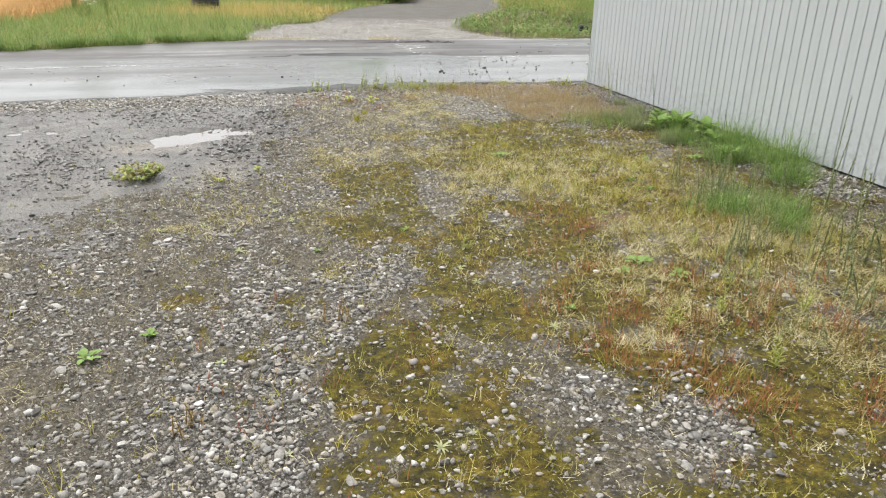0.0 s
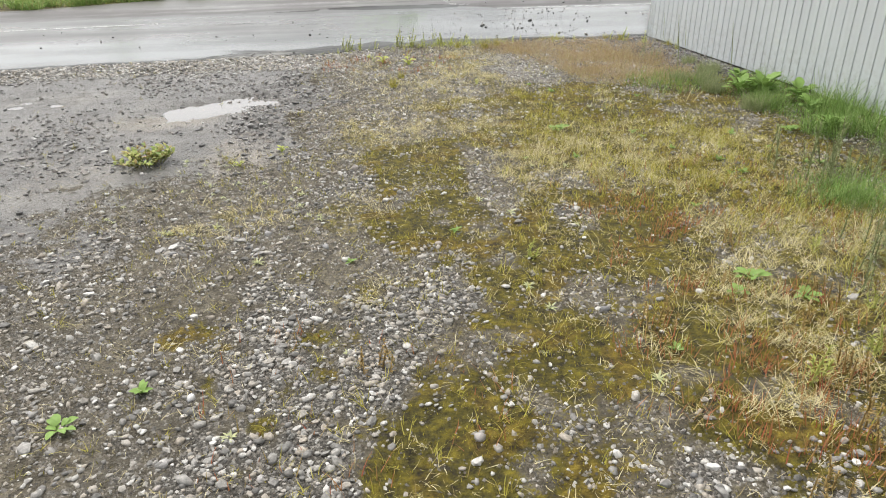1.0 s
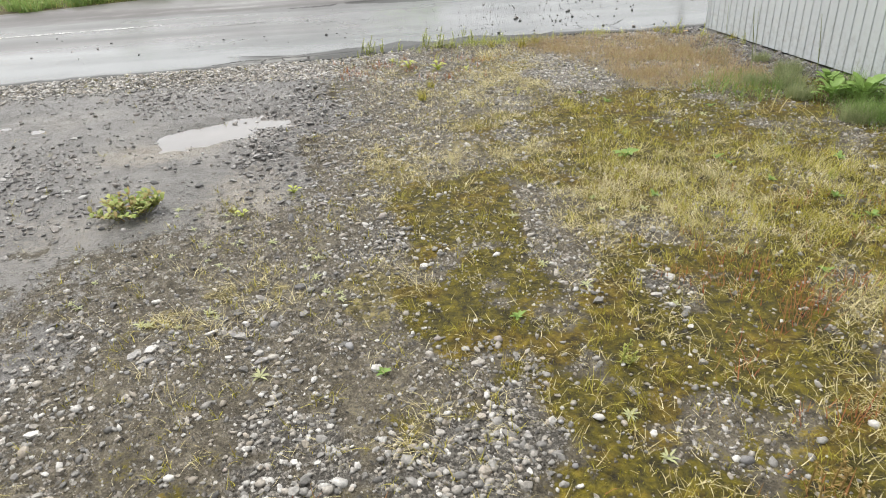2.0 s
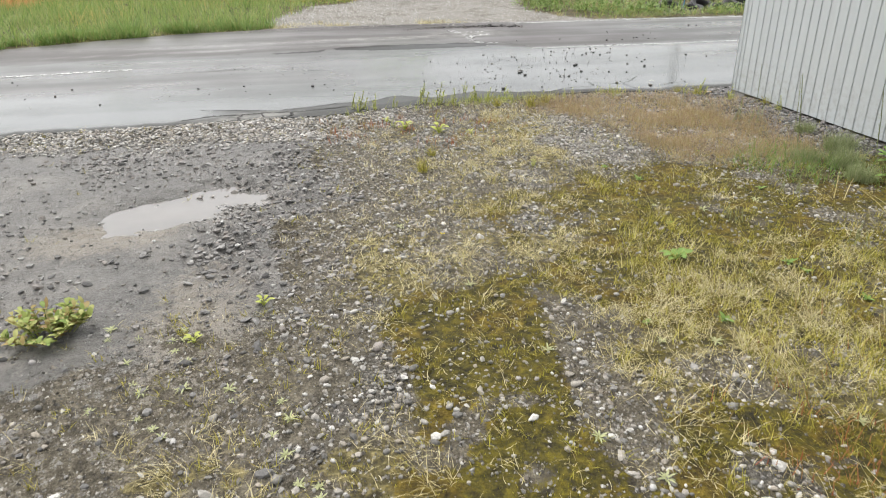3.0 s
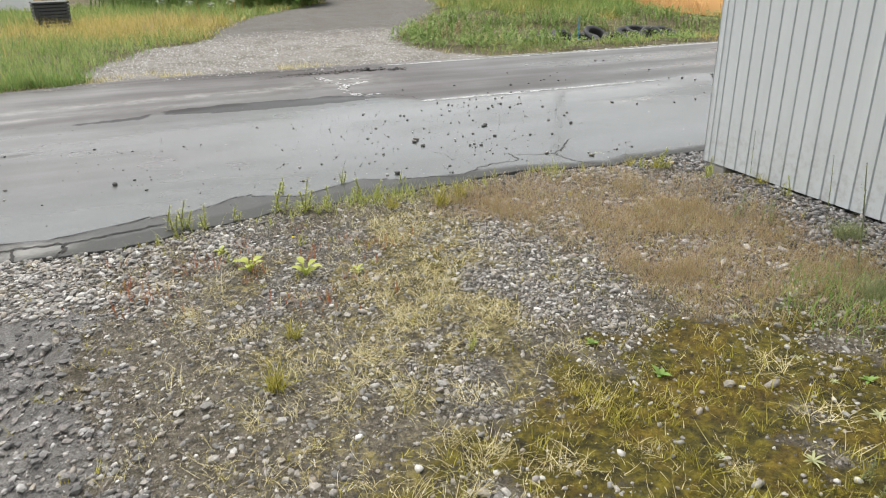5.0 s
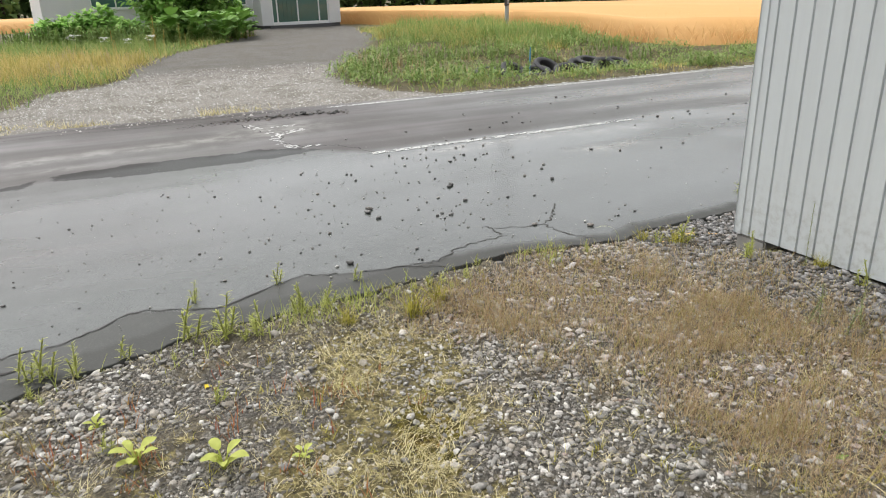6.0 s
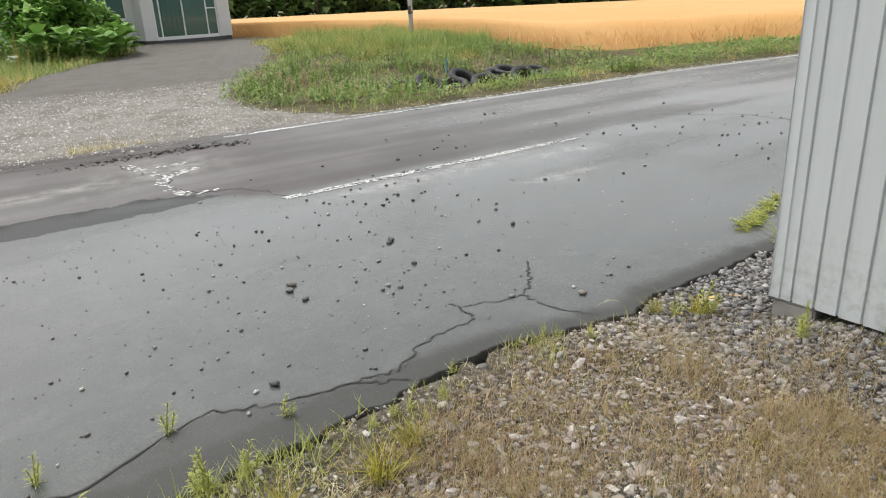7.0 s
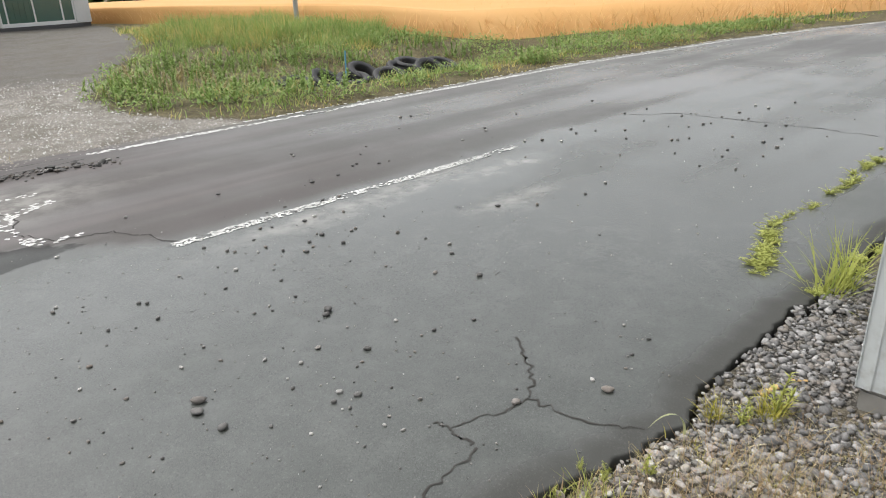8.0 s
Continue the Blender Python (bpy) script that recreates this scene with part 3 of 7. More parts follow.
def crop_material():
    m = Nodes("ripe_corn")
    row = m.noise(1.0, 4, 0.6, m.stretch(0.25, 0.05, 1))
    col = m.ramp(m.island(), (0, (0.44, 0.245, 0.09)), (0.5, (0.52, 0.3, 0.115)), (1, (0.58, 0.35, 0.15)))
    col = m.mix(m.step(row, 0.35, 0.65), m.mix(0.3, col, (0.5, 0.25, 0.06)), col)
    return m.set(Base_Color=col, Roughness=0.8, Specular_IOR_Level=0.2)


M_GROUND, M_ROAD, M_WATER, M_PAINT, M_CLAD, M_CROP = ground_material(), asphalt_material(), water_material(), paint_material(), cladding_material(), crop_material()
M_PEBBLE = stone_material("pebble_grey", (0.14, 0.134, 0.122), (0.36, 0.346, 0.315), (0.7, 0.68, 0.635), (0.375, 0.33, 0.265))
M_FINES = stone_material("fine_gravel_bits", (0.09, 0.082, 0.07), (0.28, 0.26, 0.228), (0.74, 0.71, 0.65), (0.32, 0.275, 0.215))
M_CRUSHED = stone_material("crushed_grey_stone", (0.09, 0.088, 0.085), (0.225, 0.22, 0.215), (0.46, 0.45, 0.44), (0.25, 0.22, 0.19))
M_RUBBLE = stone_material("crumbled_asphalt", (0.03, 0.029, 0.028), (0.07, 0.067, 0.063), (0.3, 0.29, 0.27), (0.12, 0.1, 0.08))
M_DARKSTONE = stone_material("wet_dark_stone", (0.12, 0.116, 0.111), (0.238, 0.23, 0.22), (0.5, 0.49, 0.465), (0.275, 0.245, 0.215))
M_DRIVESTONE = stone_material("pale_drive_stone", (0.26, 0.245, 0.22), (0.44, 0.425, 0.4), (0.66, 0.645, 0.62), (0.38, 0.34, 0.29))
M_STONE = stone_material("loose_stone", (0.16, 0.155, 0.15), (0.42, 0.415, 0.41), (0.8, 0.79, 0.77), (0.4, 0.34, 0.29), whole=True)
M_ROADSTONE = stone_material("stone_on_road", (0.08, 0.077, 0.074), (0.16, 0.155, 0.148), (0.66, 0.64, 0.61), (0.2, 0.17, 0.145), whole=True)
M_STRAW = plant_material("dry_straw", (0.26, 0.2, 0.095), (0.55, 0.475, 0.245), (0.82, 0.745, 0.49), (0.38, 0.32, 0.125), (0.68, 0.605, 0.35), (0.35, 0.325, 0.08))
M_GRASS = plant_material("short_green_grass", (0.12, 0.11, 0.013), (0.25, 0.235, 0.026), (0.44, 0.41, 0.06), (0.56, 0.5, 0.12), (0.22, 0.16, 0.022), glow=0.3)
M_MOSS = plant_material("moss_shoot", (0.1, 0.095, 0.007), (0.22, 0.2, 0.014), (0.34, 0.29, 0.03), (0.44, 0.39, 0.06), (0.2, 0.14, 0.013), glow=0.25)
M_LONGGRASS = plant_material("long_yellow_grass", (0.27, 0.255, 0.03), (0.44, 0.41, 0.065), (0.6, 0.54, 0.15), (0.74, 0.66, 0.33), (0.33, 0.33, 0.045), glow=0.35)
M_BROWN = plant_material("dry_brown_herb", (0.3, 0.2, 0.12), (0.45, 0.325, 0.19), (0.6, 0.49, 0.32), (0.4, 0.38, 0.14), (0.4, 0.25, 0.14), glow=0.4)
M_RED = plant_material("red_sorrel", (0.36, 0.1, 0.055), (0.42, 0.19, 0.08), (0.32, 0.26, 0.09), (0.46, 0.14, 0.07))
M_LEAF = plant_material("fresh_leaf", (0.14, 0.25, 0.05), (0.21, 0.34, 0.08), (0.31, 0.42, 0.12))
M_PALELEAF = plant_material("pale_downy_leaf", (0.36, 0.4, 0.18), (0.48, 0.5, 0.28), (0.42, 0.45, 0.18))
M_YELLOWLEAF = plant_material("yellow_green_leaf", (0.36, 0.4, 0.09), (0.5, 0.52, 0.15), (0.3, 0.37, 0.09), glow=0.4)
M_SEEDLING = plant_material("bright_seedling_leaf", (0.4, 0.5, 0.09), (0.52, 0.58, 0.13), (0.6, 0.6, 0.2), glow=0.4)
M_FEATHER = plant_material("feathery_green", (0.13, 0.23, 0.04), (0.21, 0.33, 0.08), (0.32, 0.42, 0.14), glow=0.3)
M_DULLGREEN = plant_material("dull_grey_green", (0.2, 0.25, 0.11), (0.3, 0.34, 0.16), (0.42, 0.43, 0.24), glow=0.4)
M_VERGE = plant_material("verge_grass", (0.12, 0.21, 0.045), (0.22, 0.35, 0.08), (0.32, 0.42, 0.12), (0.42, 0.43, 0.17), (0.26, 0.36, 0.085), glow=0.35)
M_WEEDLEAF = plant_material("verge_weed_leaf", (0.13, 0.22, 0.05), (0.22, 0.34, 0.085), (0.33, 0.44, 0.14), (0.33, 0.29, 0.11), glow=0.35)
M_DRYVERGE = plant_material("yellow_verge_grass", (0.56, 0.44, 0.14), (0.68, 0.55, 0.22), (0.46, 0.4, 0.11), (0.32, 0.31, 0.08), glow=0.35)
M_BUSH = plant_material("bush_leaf", (0.24, 0.44, 0.1), (0.34, 0.56, 0.15), (0.48, 0.66, 0.24), glow=0.5)
M_BIGLEAF = plant_material("butterbur_leaf", (0.1, 0.22, 0.04), (0.16, 0.31, 0.06), (0.25, 0.4, 0.09))
M_STALK = plant_material("ripe_corn_stalk", (0.62, 0.38, 0.15), (0.72, 0.46, 0.2), (0.8, 0.54, 0.27), glow=0.5)
M_WARMSTONE = stone_material("brownish_pebble", (0.12, 0.104, 0.09), (0.32, 0.295, 0.27), (0.62, 0.585, 0.545), (0.32, 0.25, 0.21))
M_WOODLEAF = plant_material("woodland_leaf", (0.16, 0.26, 0.08), (0.24, 0.36, 0.12), (0.32, 0.44, 0.16), glow=0.5)
M_FLOWER = plant_material("white_flower", (0.7, 0.7, 0.62), (0.8, 0.8, 0.75))
M_YELLOW = plant_material("yellow_flower", (0.75, 0.55, 0.02), (0.8, 0.65, 0.05))
M_WEEDCLUMP = plant_material("weed_clump_leaf", (0.17, 0.25, 0.05), (0.32, 0.38, 0.1), (0.46, 0.48, 0.17), (0.34, 0.22, 0.09), (0.24, 0.33, 0.07), glow=0.3, whole=True)
M_BARK = plain("bark", (0.09, 0.07, 0.055), 0.9, vary=0.4, scale=9, bump=0.5)
M_CONCRETE = plain("stained_concrete", (0.26, 0.25, 0.23), 0.85, vary=0.3, scale=7, bump=0.3)
M_HOUSE = plain("white_render", (0.68, 0.69, 0.69), 0.7, vary=0.08, scale=2, bump=0.1)
M_PLINTH = plain("dark_plinth", (0.09, 0.09, 0.095), 0.8, vary=0.25)
M_WHITEFRAME = plain("white_frame", (0.78, 0.79, 0.79), 0.4, vary=0.04, bump=0)
M_ROOF = plain("roof_sheet", (0.2, 0.2, 0.21), 0.45, vary=0.2)
M_RUBBER = plain("old_rubber", (0.028, 0.028, 0.03), 0.65, vary=0.4, scale=12, bump=0.3)
M_POST = plain("galvanised_pole", (0.42, 0.43, 0.44), 0.45, 0.4, 0.12, 4)
M_BLUE = plain("blue_plastic", (0.08, 0.3, 0.5), 0.45, vary=0.15)
M_CRATE = plain("dark_crate_plastic", (0.06, 0.065, 0.07), 0.6, vary=0.3)
M_WOOD = plain("split_wood", (0.5, 0.33, 0.14), 0.7, vary=0.25, scale=20, bump=0.3)
M_CRACK = plain("crack_dirt", (0.03, 0.028, 0.025), 0.9, vary=0.4)
M_SHEET = plain("white_sheeting", (0.72, 0.73, 0.74), 0.45, vary=0.06, scale=1.5, bump=0.2)
M_RAWSTEEL = plain("dark_steel", (0.1, 0.1, 0.1), 0.5, 0.6, 0.2)


def glass_material():
    m = Nodes("dark_window_glass")
    col = m.mix(m.noise(0.8, 2), (0.06, 0.13, 0.115), (0.09, 0.18, 0.16))
    return m.set(Base_Color=col, Roughness=0.06, Specular_IOR_Level=0.6)


M_GLASS = glass_material()


# ---- ground sheet ----
def ramped(*runs):
    """Grid lines: (from, to, step) runs joined."""
    return np.unique(np.round(np.concatenate([np.arange(a, b, s) for a, b, s in runs]), 4))


def build_ground():
    gx = np.unique(np.concatenate([-np.geomspace(7, 900, 32), ramped((-7, -4.6, 0.1), (-4.6, -2.7, 0.055), (-2.7, -1.2, 0.034), (-1.2, 3.6, 0.055), (3.6, 14, 0.3), (14, 30.01, 1.0)), np.geomspace(31, 900, 28)]))
    gy = np.unique(np.concatenate([-np.geomspace(2, 700, 26), ramped((-2, 0.8, 0.2), (0.8, 6.2, 0.055), (6.2, 9.5, 0.034), (9.5, 10.8, 0.05), (10.8, 17, 0.3), (17, 30, 0.25), (30, 60.01, 1.0)), np.geomspace(61, 1500, 28)]))
    x, y = np.meshgrid(gx, gy)
    z = ground_z(x, y)
    nx, ny = len(gx), len(gy)
    idx = np.arange(nx * ny).reshape(ny, nx)
    quads = np.stack([idx[:-1, :-1], idx[:-1, 1:], idx[1:, 1:], idx[1:, :-1]], -1).reshape(-1, 4)
    x, y = x.ravel(), y.ravel()
    me = fast("ground", np.stack([x, y, z.ravel()], 1), quads, M_GROUND)
    w = zones(x, y)
    near = (y < 11).astype(float)
    beyond = (y > 15).astype(float)
    drive = driveway(x, y) * beyond
    lush = np.clip(beyond * (1 - drive) + w["lush"] * near + 0.5 * sstep(np.abs(x), 8, 15) * near, 0, 1)
    cover = np.stack([w["moss"] * near, w["straw"] * near, w["brown"] * near, w["gravel"] * near], 1)
    more = np.stack([w["track"] * near, drive, lush, w["silt"] * near], 1)
    for name, data in (("cover", cover), ("cover_more", more)):
        a = me.attributes.new(name, "FLOAT_COLOR", "POINT")
        a.data.foreach_set("color", data.astype(np.float32).ravel())
    return tagged(new("ground", me), "mossy gravel yard ground with damp soil and verges", "ground", kind="structure")


GROUND = build_ground()


# ---- road ----
CRACKS = (((-2.6, 10.62), (-1.8, 10.42), (-1.2, 10.62), (-0.9, 10.64), (-0.56, 10.86), (-0.17, 10.68), (0.37, 10.9), (0.7, 10.77), (0.99, 10.72), (1.2, 10.7), (1.45, 10.84), (1.79, 10.89)),
          ((1.79, 10.89), (1.8, 11.05), (2.02, 10.98), (2.17, 10.94)), ((2.3, 10.5), (2.18, 10.72), (2.17, 10.94), (2.37, 11.1), (2.53, 11.32)), ((1.8, 11.05), (1.79, 11.12)),
          ((0.99, 10.72), (1.19, 10.59)))


def crack_depth(x, y):
    d = np.full(np.shape(x), 9.0)
    wx, wy = x + 0.08 * (fbm(x, y, 6, 60, 3) - 0.5), y + 0.08 * (fbm(x, y, 6, 61, 3) - 0.5)
    for line in CRACKS:
        for (ax, ay), (bx, by) in zip(line, line[1:]):
            t = np.clip(((wx - ax) * (bx - ax) + (wy - ay) * (by - ay)) / ((bx - ax) ** 2 + (by - ay) ** 2), 0, 1)
            d = np.minimum(d, np.hypot(wx - ax - t * (bx - ax), wy - ay - t * (by - ay)))
    return d


def road_z(x, y):
    return 0.008 + 0.01 * (fbm(x, y, 0.5, 70, 2) - 0.5)


def build_road():
    gx = np.unique(np.concatenate([-np.geomspace(8, 60, 16), ramped((-8, -3, 0.08), (-3, 3.9, 0.019), (3.9, 12, 0.1), (12, 30.1, 0.5)), np.geomspace(32, 60, 12)]))
    across = np.unique(np.concatenate([np.arange(0, 1.15, 0.018), np.arange(1.15, 6.9, 0.16)]))
    across = across / across[-1]
    x = np.repeat(gx[None], len(across), 0)
    lo, hi = near_edge(gx), far_edge(gx)
    y = lo[None] + (hi - lo)[None] * across[:, None]
    z = road_z(x, y)
    d = crack_depth(x, y)
    crack = 0.1 * (1 - sstep(d, 0.002, 0.008 + 0.016 * fbm(x, y, 3, 63)))
    # the strip outside the long crack has sunk a little and is coarser
    line = np.interp(gx, [p[0] for p in CRACKS[0]], [p[1] for p in CRACKS[0]])
    out = ((y < line[None]) & (x < 1.8)).astype(float) * sstep(x, -3.0, -1.8)
    z = z - 0.002 * out * sstep(1.8 - x, 0, 0.7)
    out = out * sstep(1.8 - x, 0.0, 0.9)
    worn = np.clip(out * 0.8 + (1 - sstep(y - lo[None], 0.05, 0.25)) + 0.5 * (1 - sstep(hi[None] - y, 0.05, 0.5)) + 0.6 * blob(x + fbm(x, y, 1.5, 69), y, 0.8, 17.0, 2.2, 0.3, 0, 0.7) + 0.9 * blob(x, y + 0.3 * (fbm(x, y, 3, 69) - 0.5), 1.7, 16.62, 1.0, 0.15, -4, 0.6) + 0.42 * blob(x + 0.5 * fbm(x, y, 2, 68), y, -2.0, 11.6, 0.35, 1.1, 8, 0.95) + 0.6 * blob(x + 0.4 * fbm(x, y, 2, 68), y, -2.6, 12.9, 0.7, 0.12, 8, 0.9) + 0.35 * blob(x, y, -3.0, 13.2, 0.8, 0.1, 8, 0.95), 0, 1)
    ny, nx = x.shape
    idx = np.arange(nx * ny).reshape(ny, nx)
    quads = np.stack([idx[:-1, :-1], idx[:-1, 1:], idx[1:, 1:], idx[1:, :-1]], -1).reshape(-1, 4)
    verts = np.stack([x.ravel(), y.ravel(), z.ravel()], 1)
    base = len(verts)
    skirts = []
    for row in (0, ny - 1):
        edge = verts[idx[row]].copy()
        edge[:, 2] = -0.11
        edge[:, 1] += (0.02 if row == 0 else -0.02)
        low = base + np.arange(nx)
        base += nx
        verts = np.concatenate([verts, edge])
        q = np.stack([low[:-1], low[1:], idx[row][1:], idx[row][:-1]], 1)
        skirts.append(q if row == 0 else q[:, ::-1])
    me = fast("road", verts, [quads, *skirts], M_ROAD)
    a = me.attributes.new("wear_and_tone", "FLOAT_COLOR", "POINT")
    n, top = len(verts), ny * nx
    data = np.zeros((n, 4), np.float32)
    # long dark bands; the small spot at x 3.9 paints a puddle's dark reflection
    dark_and_reflection = np.maximum.reduce([blob(x, y, 0.25, 14.38, 1.1, 0.19, -3, 0.6) * 1.4, blob(x, y, 0.98, 14.4, 0.34, 0.17, 0, 0.5) * 1.5, blob(x, y, -1.6, 14.25, 0.9, 0.06, 0) * 0.5, blob(x, y, 3.9, 12.82, 0.34, 0.07, -10) * 0.5] )
    dark_and_reflection = np.clip(dark_and_reflection * (0.6 + 1.2 * fbm(x, y, 5, 65)), 0, 1)
    seam = np.where(x < 2.0, np.interp(x, (-8, -2, 0.9, 1.4, 1.95), (13.6, 14.35, 14.5, 14.35, 13.9)), middle(x) + 0.08)
    dry = sstep(y - seam + 0.25 * (fbm(x, y, 0.8, 66) - 0.5) + 0.1 * (fbm(x, y, 5, 64) - 0.5), -0.05, 0.15)
    dry = dry * (1 - 0.55 * sstep(x, 2.5, 6.5))
    # the left of the near lane takes half the browner, less glossy tone
    dry = np.maximum(dry, 0.5 * (1 - sstep(x + 0.8 * (fbm(x, y, 0.7, 60) - 0.5), -1.2, 1.3)) * sstep(y, 11.0, 12.2))
    # first three blobs paint bright water sheen by the dash; the rest are paler asphalt
    pale_and_sheen = most(blob(x, y, 3.5, 13.55, 1.2, 0.13, 2, 0.7), blob(x, y, 4.9, 13.4, 0.5, 0.12, 0, 0.7), blob(x, y, 4.2, 12.72, 0.35, 0.12, 0, 0.8), blob(x, y, -1.2, 15.4, 3.2, 0.16, 4, 0.8), blob(x, y, -2.5, 14.75, 3.0, 0.07, 5, 0.8), blob(x, y, 1.5, 15.7, 0.6, 0.5, 0, 0.8), blob(x, y, -2.1, 10.25, 0.45, 0.14, 8, 0.6) * 1.2)
    data[:top, 0], data[:top, 1], data[:top, 2], data[:top, 3] = crack.ravel(), worn.ravel(), dark_and_reflection.ravel(), dry.ravel()
    data[top:, 1] = 1
    a.data.foreach_set("color", data.ravel())
    film = np.zeros((n, 4), np.float32)
    spots = np.maximum.reduce([blob(x, y, 4.3, 13.2, 1.3, 0.4, 5, 0.9), blob(x, y, 6.6, 13.7, 1.1, 0.3, 0, 0.9), blob(x, y, 9.5, 14.4, 1.6, 0.4, -6, 0.9), blob(x, y, -4.6, 11.6, 1.6, 0.6, 4, 0.9) * 0.4, blob(x, y, 2.4, 12.2, 2.8, 1.4, 0, 0.8)])
    film[:top, 1] = np.clip(pale_and_sheen * (0.25 + 1.2 * fbm(x, y, 3.5, 58)), 0, 1).ravel()
    film[:top, 0] = np.clip(spots * (0.5 + 0.9 * fbm(x, y, 2.2, 67)), 0, 1).ravel()
    me.attributes.new("wet_film", "FLOAT_COLOR", "POINT").data.foreach_set("color", film.ravel())
    return tagged(new("road", me), "wet grey asphalt road with cracked broken edge", "road", kind="structure")


build_road()


def paint_cells(spots, cell=0.03):
    """Flakes of road paint: one small raised quad at each spot."""
    rng = np.random.default_rng(7)
    vs, fs = [], []
    for k, (x, y) in enumerate(spots):
        z = float(road_z(x, y)) + 0.003 + 0.0004 * (k % 3)
        x, y = x + rng.normal(0, cell * 0.25), y + rng.normal(0, cell * 0.25)
        a = rng.uniform(0, 6.3)
        for c in range(4):
            r = cell * rng.uniform(0.45, 0.95)
            vs.append((x + r * math.cos(a + 1.57 * c), y + r * math.sin(a + 1.57 * c), z))
        fs.append((4 * k, 4 * k + 1, 4 * k + 2, 4 * k + 3))
    return fast("road_marking", vs, fs, M_PAINT, smooth=False)


def stripe(path, width, left, seed, cell=0.03):
    """Places along a painted line of which the share left is still there."""
    out = []
    for (ax, ay), (bx, by) in zip(path, path[1:]):
        n = max(1, int(math.hypot(bx - ax, by - ay) / cell))
        for k in range(n):
            for j in range(int(width / cell)):
                t, o = k / n, (j + 0.5) * cell - width / 2
                l = math.hypot(bx - ax, by - ay)
                x, y = ax + (bx - ax) * t - (by - ay) / l * o, ay + (by - ay) * t + (bx - ax) / l * o
                if float(fbm(x, y, 38, seed + 2, 2)) * 0.5 + float(fbm(x, y, 9, seed)) * 0.35 + float(fbm(x, y, 1.3, seed + 1)) * 0.15 < left:
                    out.append((x, y))
    return out


def build_markings():
    dash = [(float(x), float(middle(x))) for x in np.linspace(2.0, 5.5, 8)]
    tagged(new("road_marking", paint_cells(stripe(dash, 0.1, 0.545, 80, 0.02), 0.02)), "worn white centre dash painted on the asphalt", "road marking", kind="structure")
    dash = [(float(x), float(middle(x))) for x in np.linspace(-7.2, -3.7, 8)]
    tagged(new("road_marking", paint_cells(stripe(dash, 0.09, 0.6, 81, 0.025), 0.025)), "thin white centre dash painted on the asphalt", "road marking", kind="structure")
    edge = [(float(x), float(far_line(x))) for x in np.linspace(2.6, 30, 60)]
    tagged(new("road_marking", paint_cells(stripe(edge[:8], 0.11, 0.53, 82, 0.03) + stripe(edge[7:], 0.11, 0.7, 82, 0.036) + stripe([(px, py + 0.2) for px, py in edge[3:40]], 0.05, 0.44, 87, 0.025), 0.036)), "worn white edge line along the far verge", "road marking", kind="structure")
    mark = stripe([(1.25, 16.2), (1.42, 15.4), (1.3, 14.95), (1.42, 14.5)], 0.14, 0.46, 83) + stripe([(1.4, 15.35), (1.85, 15.6)], 0.12, 0.5, 84) + stripe([(1.42, 14.5), (1.75, 14.55)], 0.1, 0.47, 85) + stripe([(1.5, 15.9), (1.85, 15.85)], 0.1, 0.45, 86)
    tagged(new("road_marking", paint_cells(mark)), "scraps of white paint round a crack in the asphalt", "road marking", kind="structure")


build_markings()


def build_far_cracks():
    """Thin cracks filled with dirt."""
    rng = np.random.default_rng(77)
    lines = (((1.15, 16.4), (1.3, 15.7), (1.45, 15.25), (1.32, 14.9), (1.5, 14.5), (1.85, 14.4), (2.05, 13.85)), ((7.3, 14.0), (7.9, 13.4), (7.95, 12.7), (8.0, 12.0), (7.95, 11.3)),
             ((-2.6, 16.75), (-1.2, 16.92), (0.2, 16.86), (1.3, 16.78), (2.5, 16.84)), ((-0.6, 17.1), (0.6, 17.02), (1.6, 17.08), (2.4, 17.0)), ((0.2, 16.86), (0.5, 17.2)), ((1.3, 16.78), (1.5, 17.1)))
    slabs = (((-2.75, 10.2), (-2.45, 10.33), (-2.2, 10.3), (-1.95, 10.34), (-1.7, 10.32), (-1.4, 10.38), (-1.1, 10.45)), ((-2.2, 10.04), (-2.17, 10.3)), ((-1.97, 10.1), (-1.98, 10.33)), ((-1.72, 10.12), (-1.68, 10.33)))
    for line, wide, kink in [(l, 0.0065, 0.018) for l in lines] + [(l, 0.0048, 0.011) for l in CRACKS] + [(l, 0.011, 0.012) for l in slabs]:
        pts = []
        for (ax, ay), (bx, by) in zip(line, line[1:]):
            for t in np.linspace(0, 1, 9, endpoint=False):
                pts.append((ax + (bx - ax) * t + rng.normal(0, kink), ay + (by - ay) * t + rng.normal(0, kink)))
        pts.append(line[-1])
        vs, fs = [], []
        for k, (x, y) in enumerate(pts):
            w = wide * rng.uniform(0.35, 1.5)
            z = float(road_z(x, y)) + 0.002
            (ax, ay), (bx, by) = pts[max(k - 1, 0)], pts[min(k + 1, len(pts) - 1)]
            l = math.hypot(bx - ax, by - ay) + 1e-6
            ox, oy = -(by - ay) / l * w, (bx - ax) / l * w
            vs += [(x + ox, y + oy, z), (x - ox, y - oy, z)]
            if k:
                fs.append((2 * k - 2, 2 * k - 1, 2 * k + 1, 2 * k))
        me = fast("road_crack", vs, np.array(fs), M_CRACK)
        tagged(new("road_crack", me), "dirt filled crack across the asphalt", "road crack", kind="structure")


build_far_cracks()


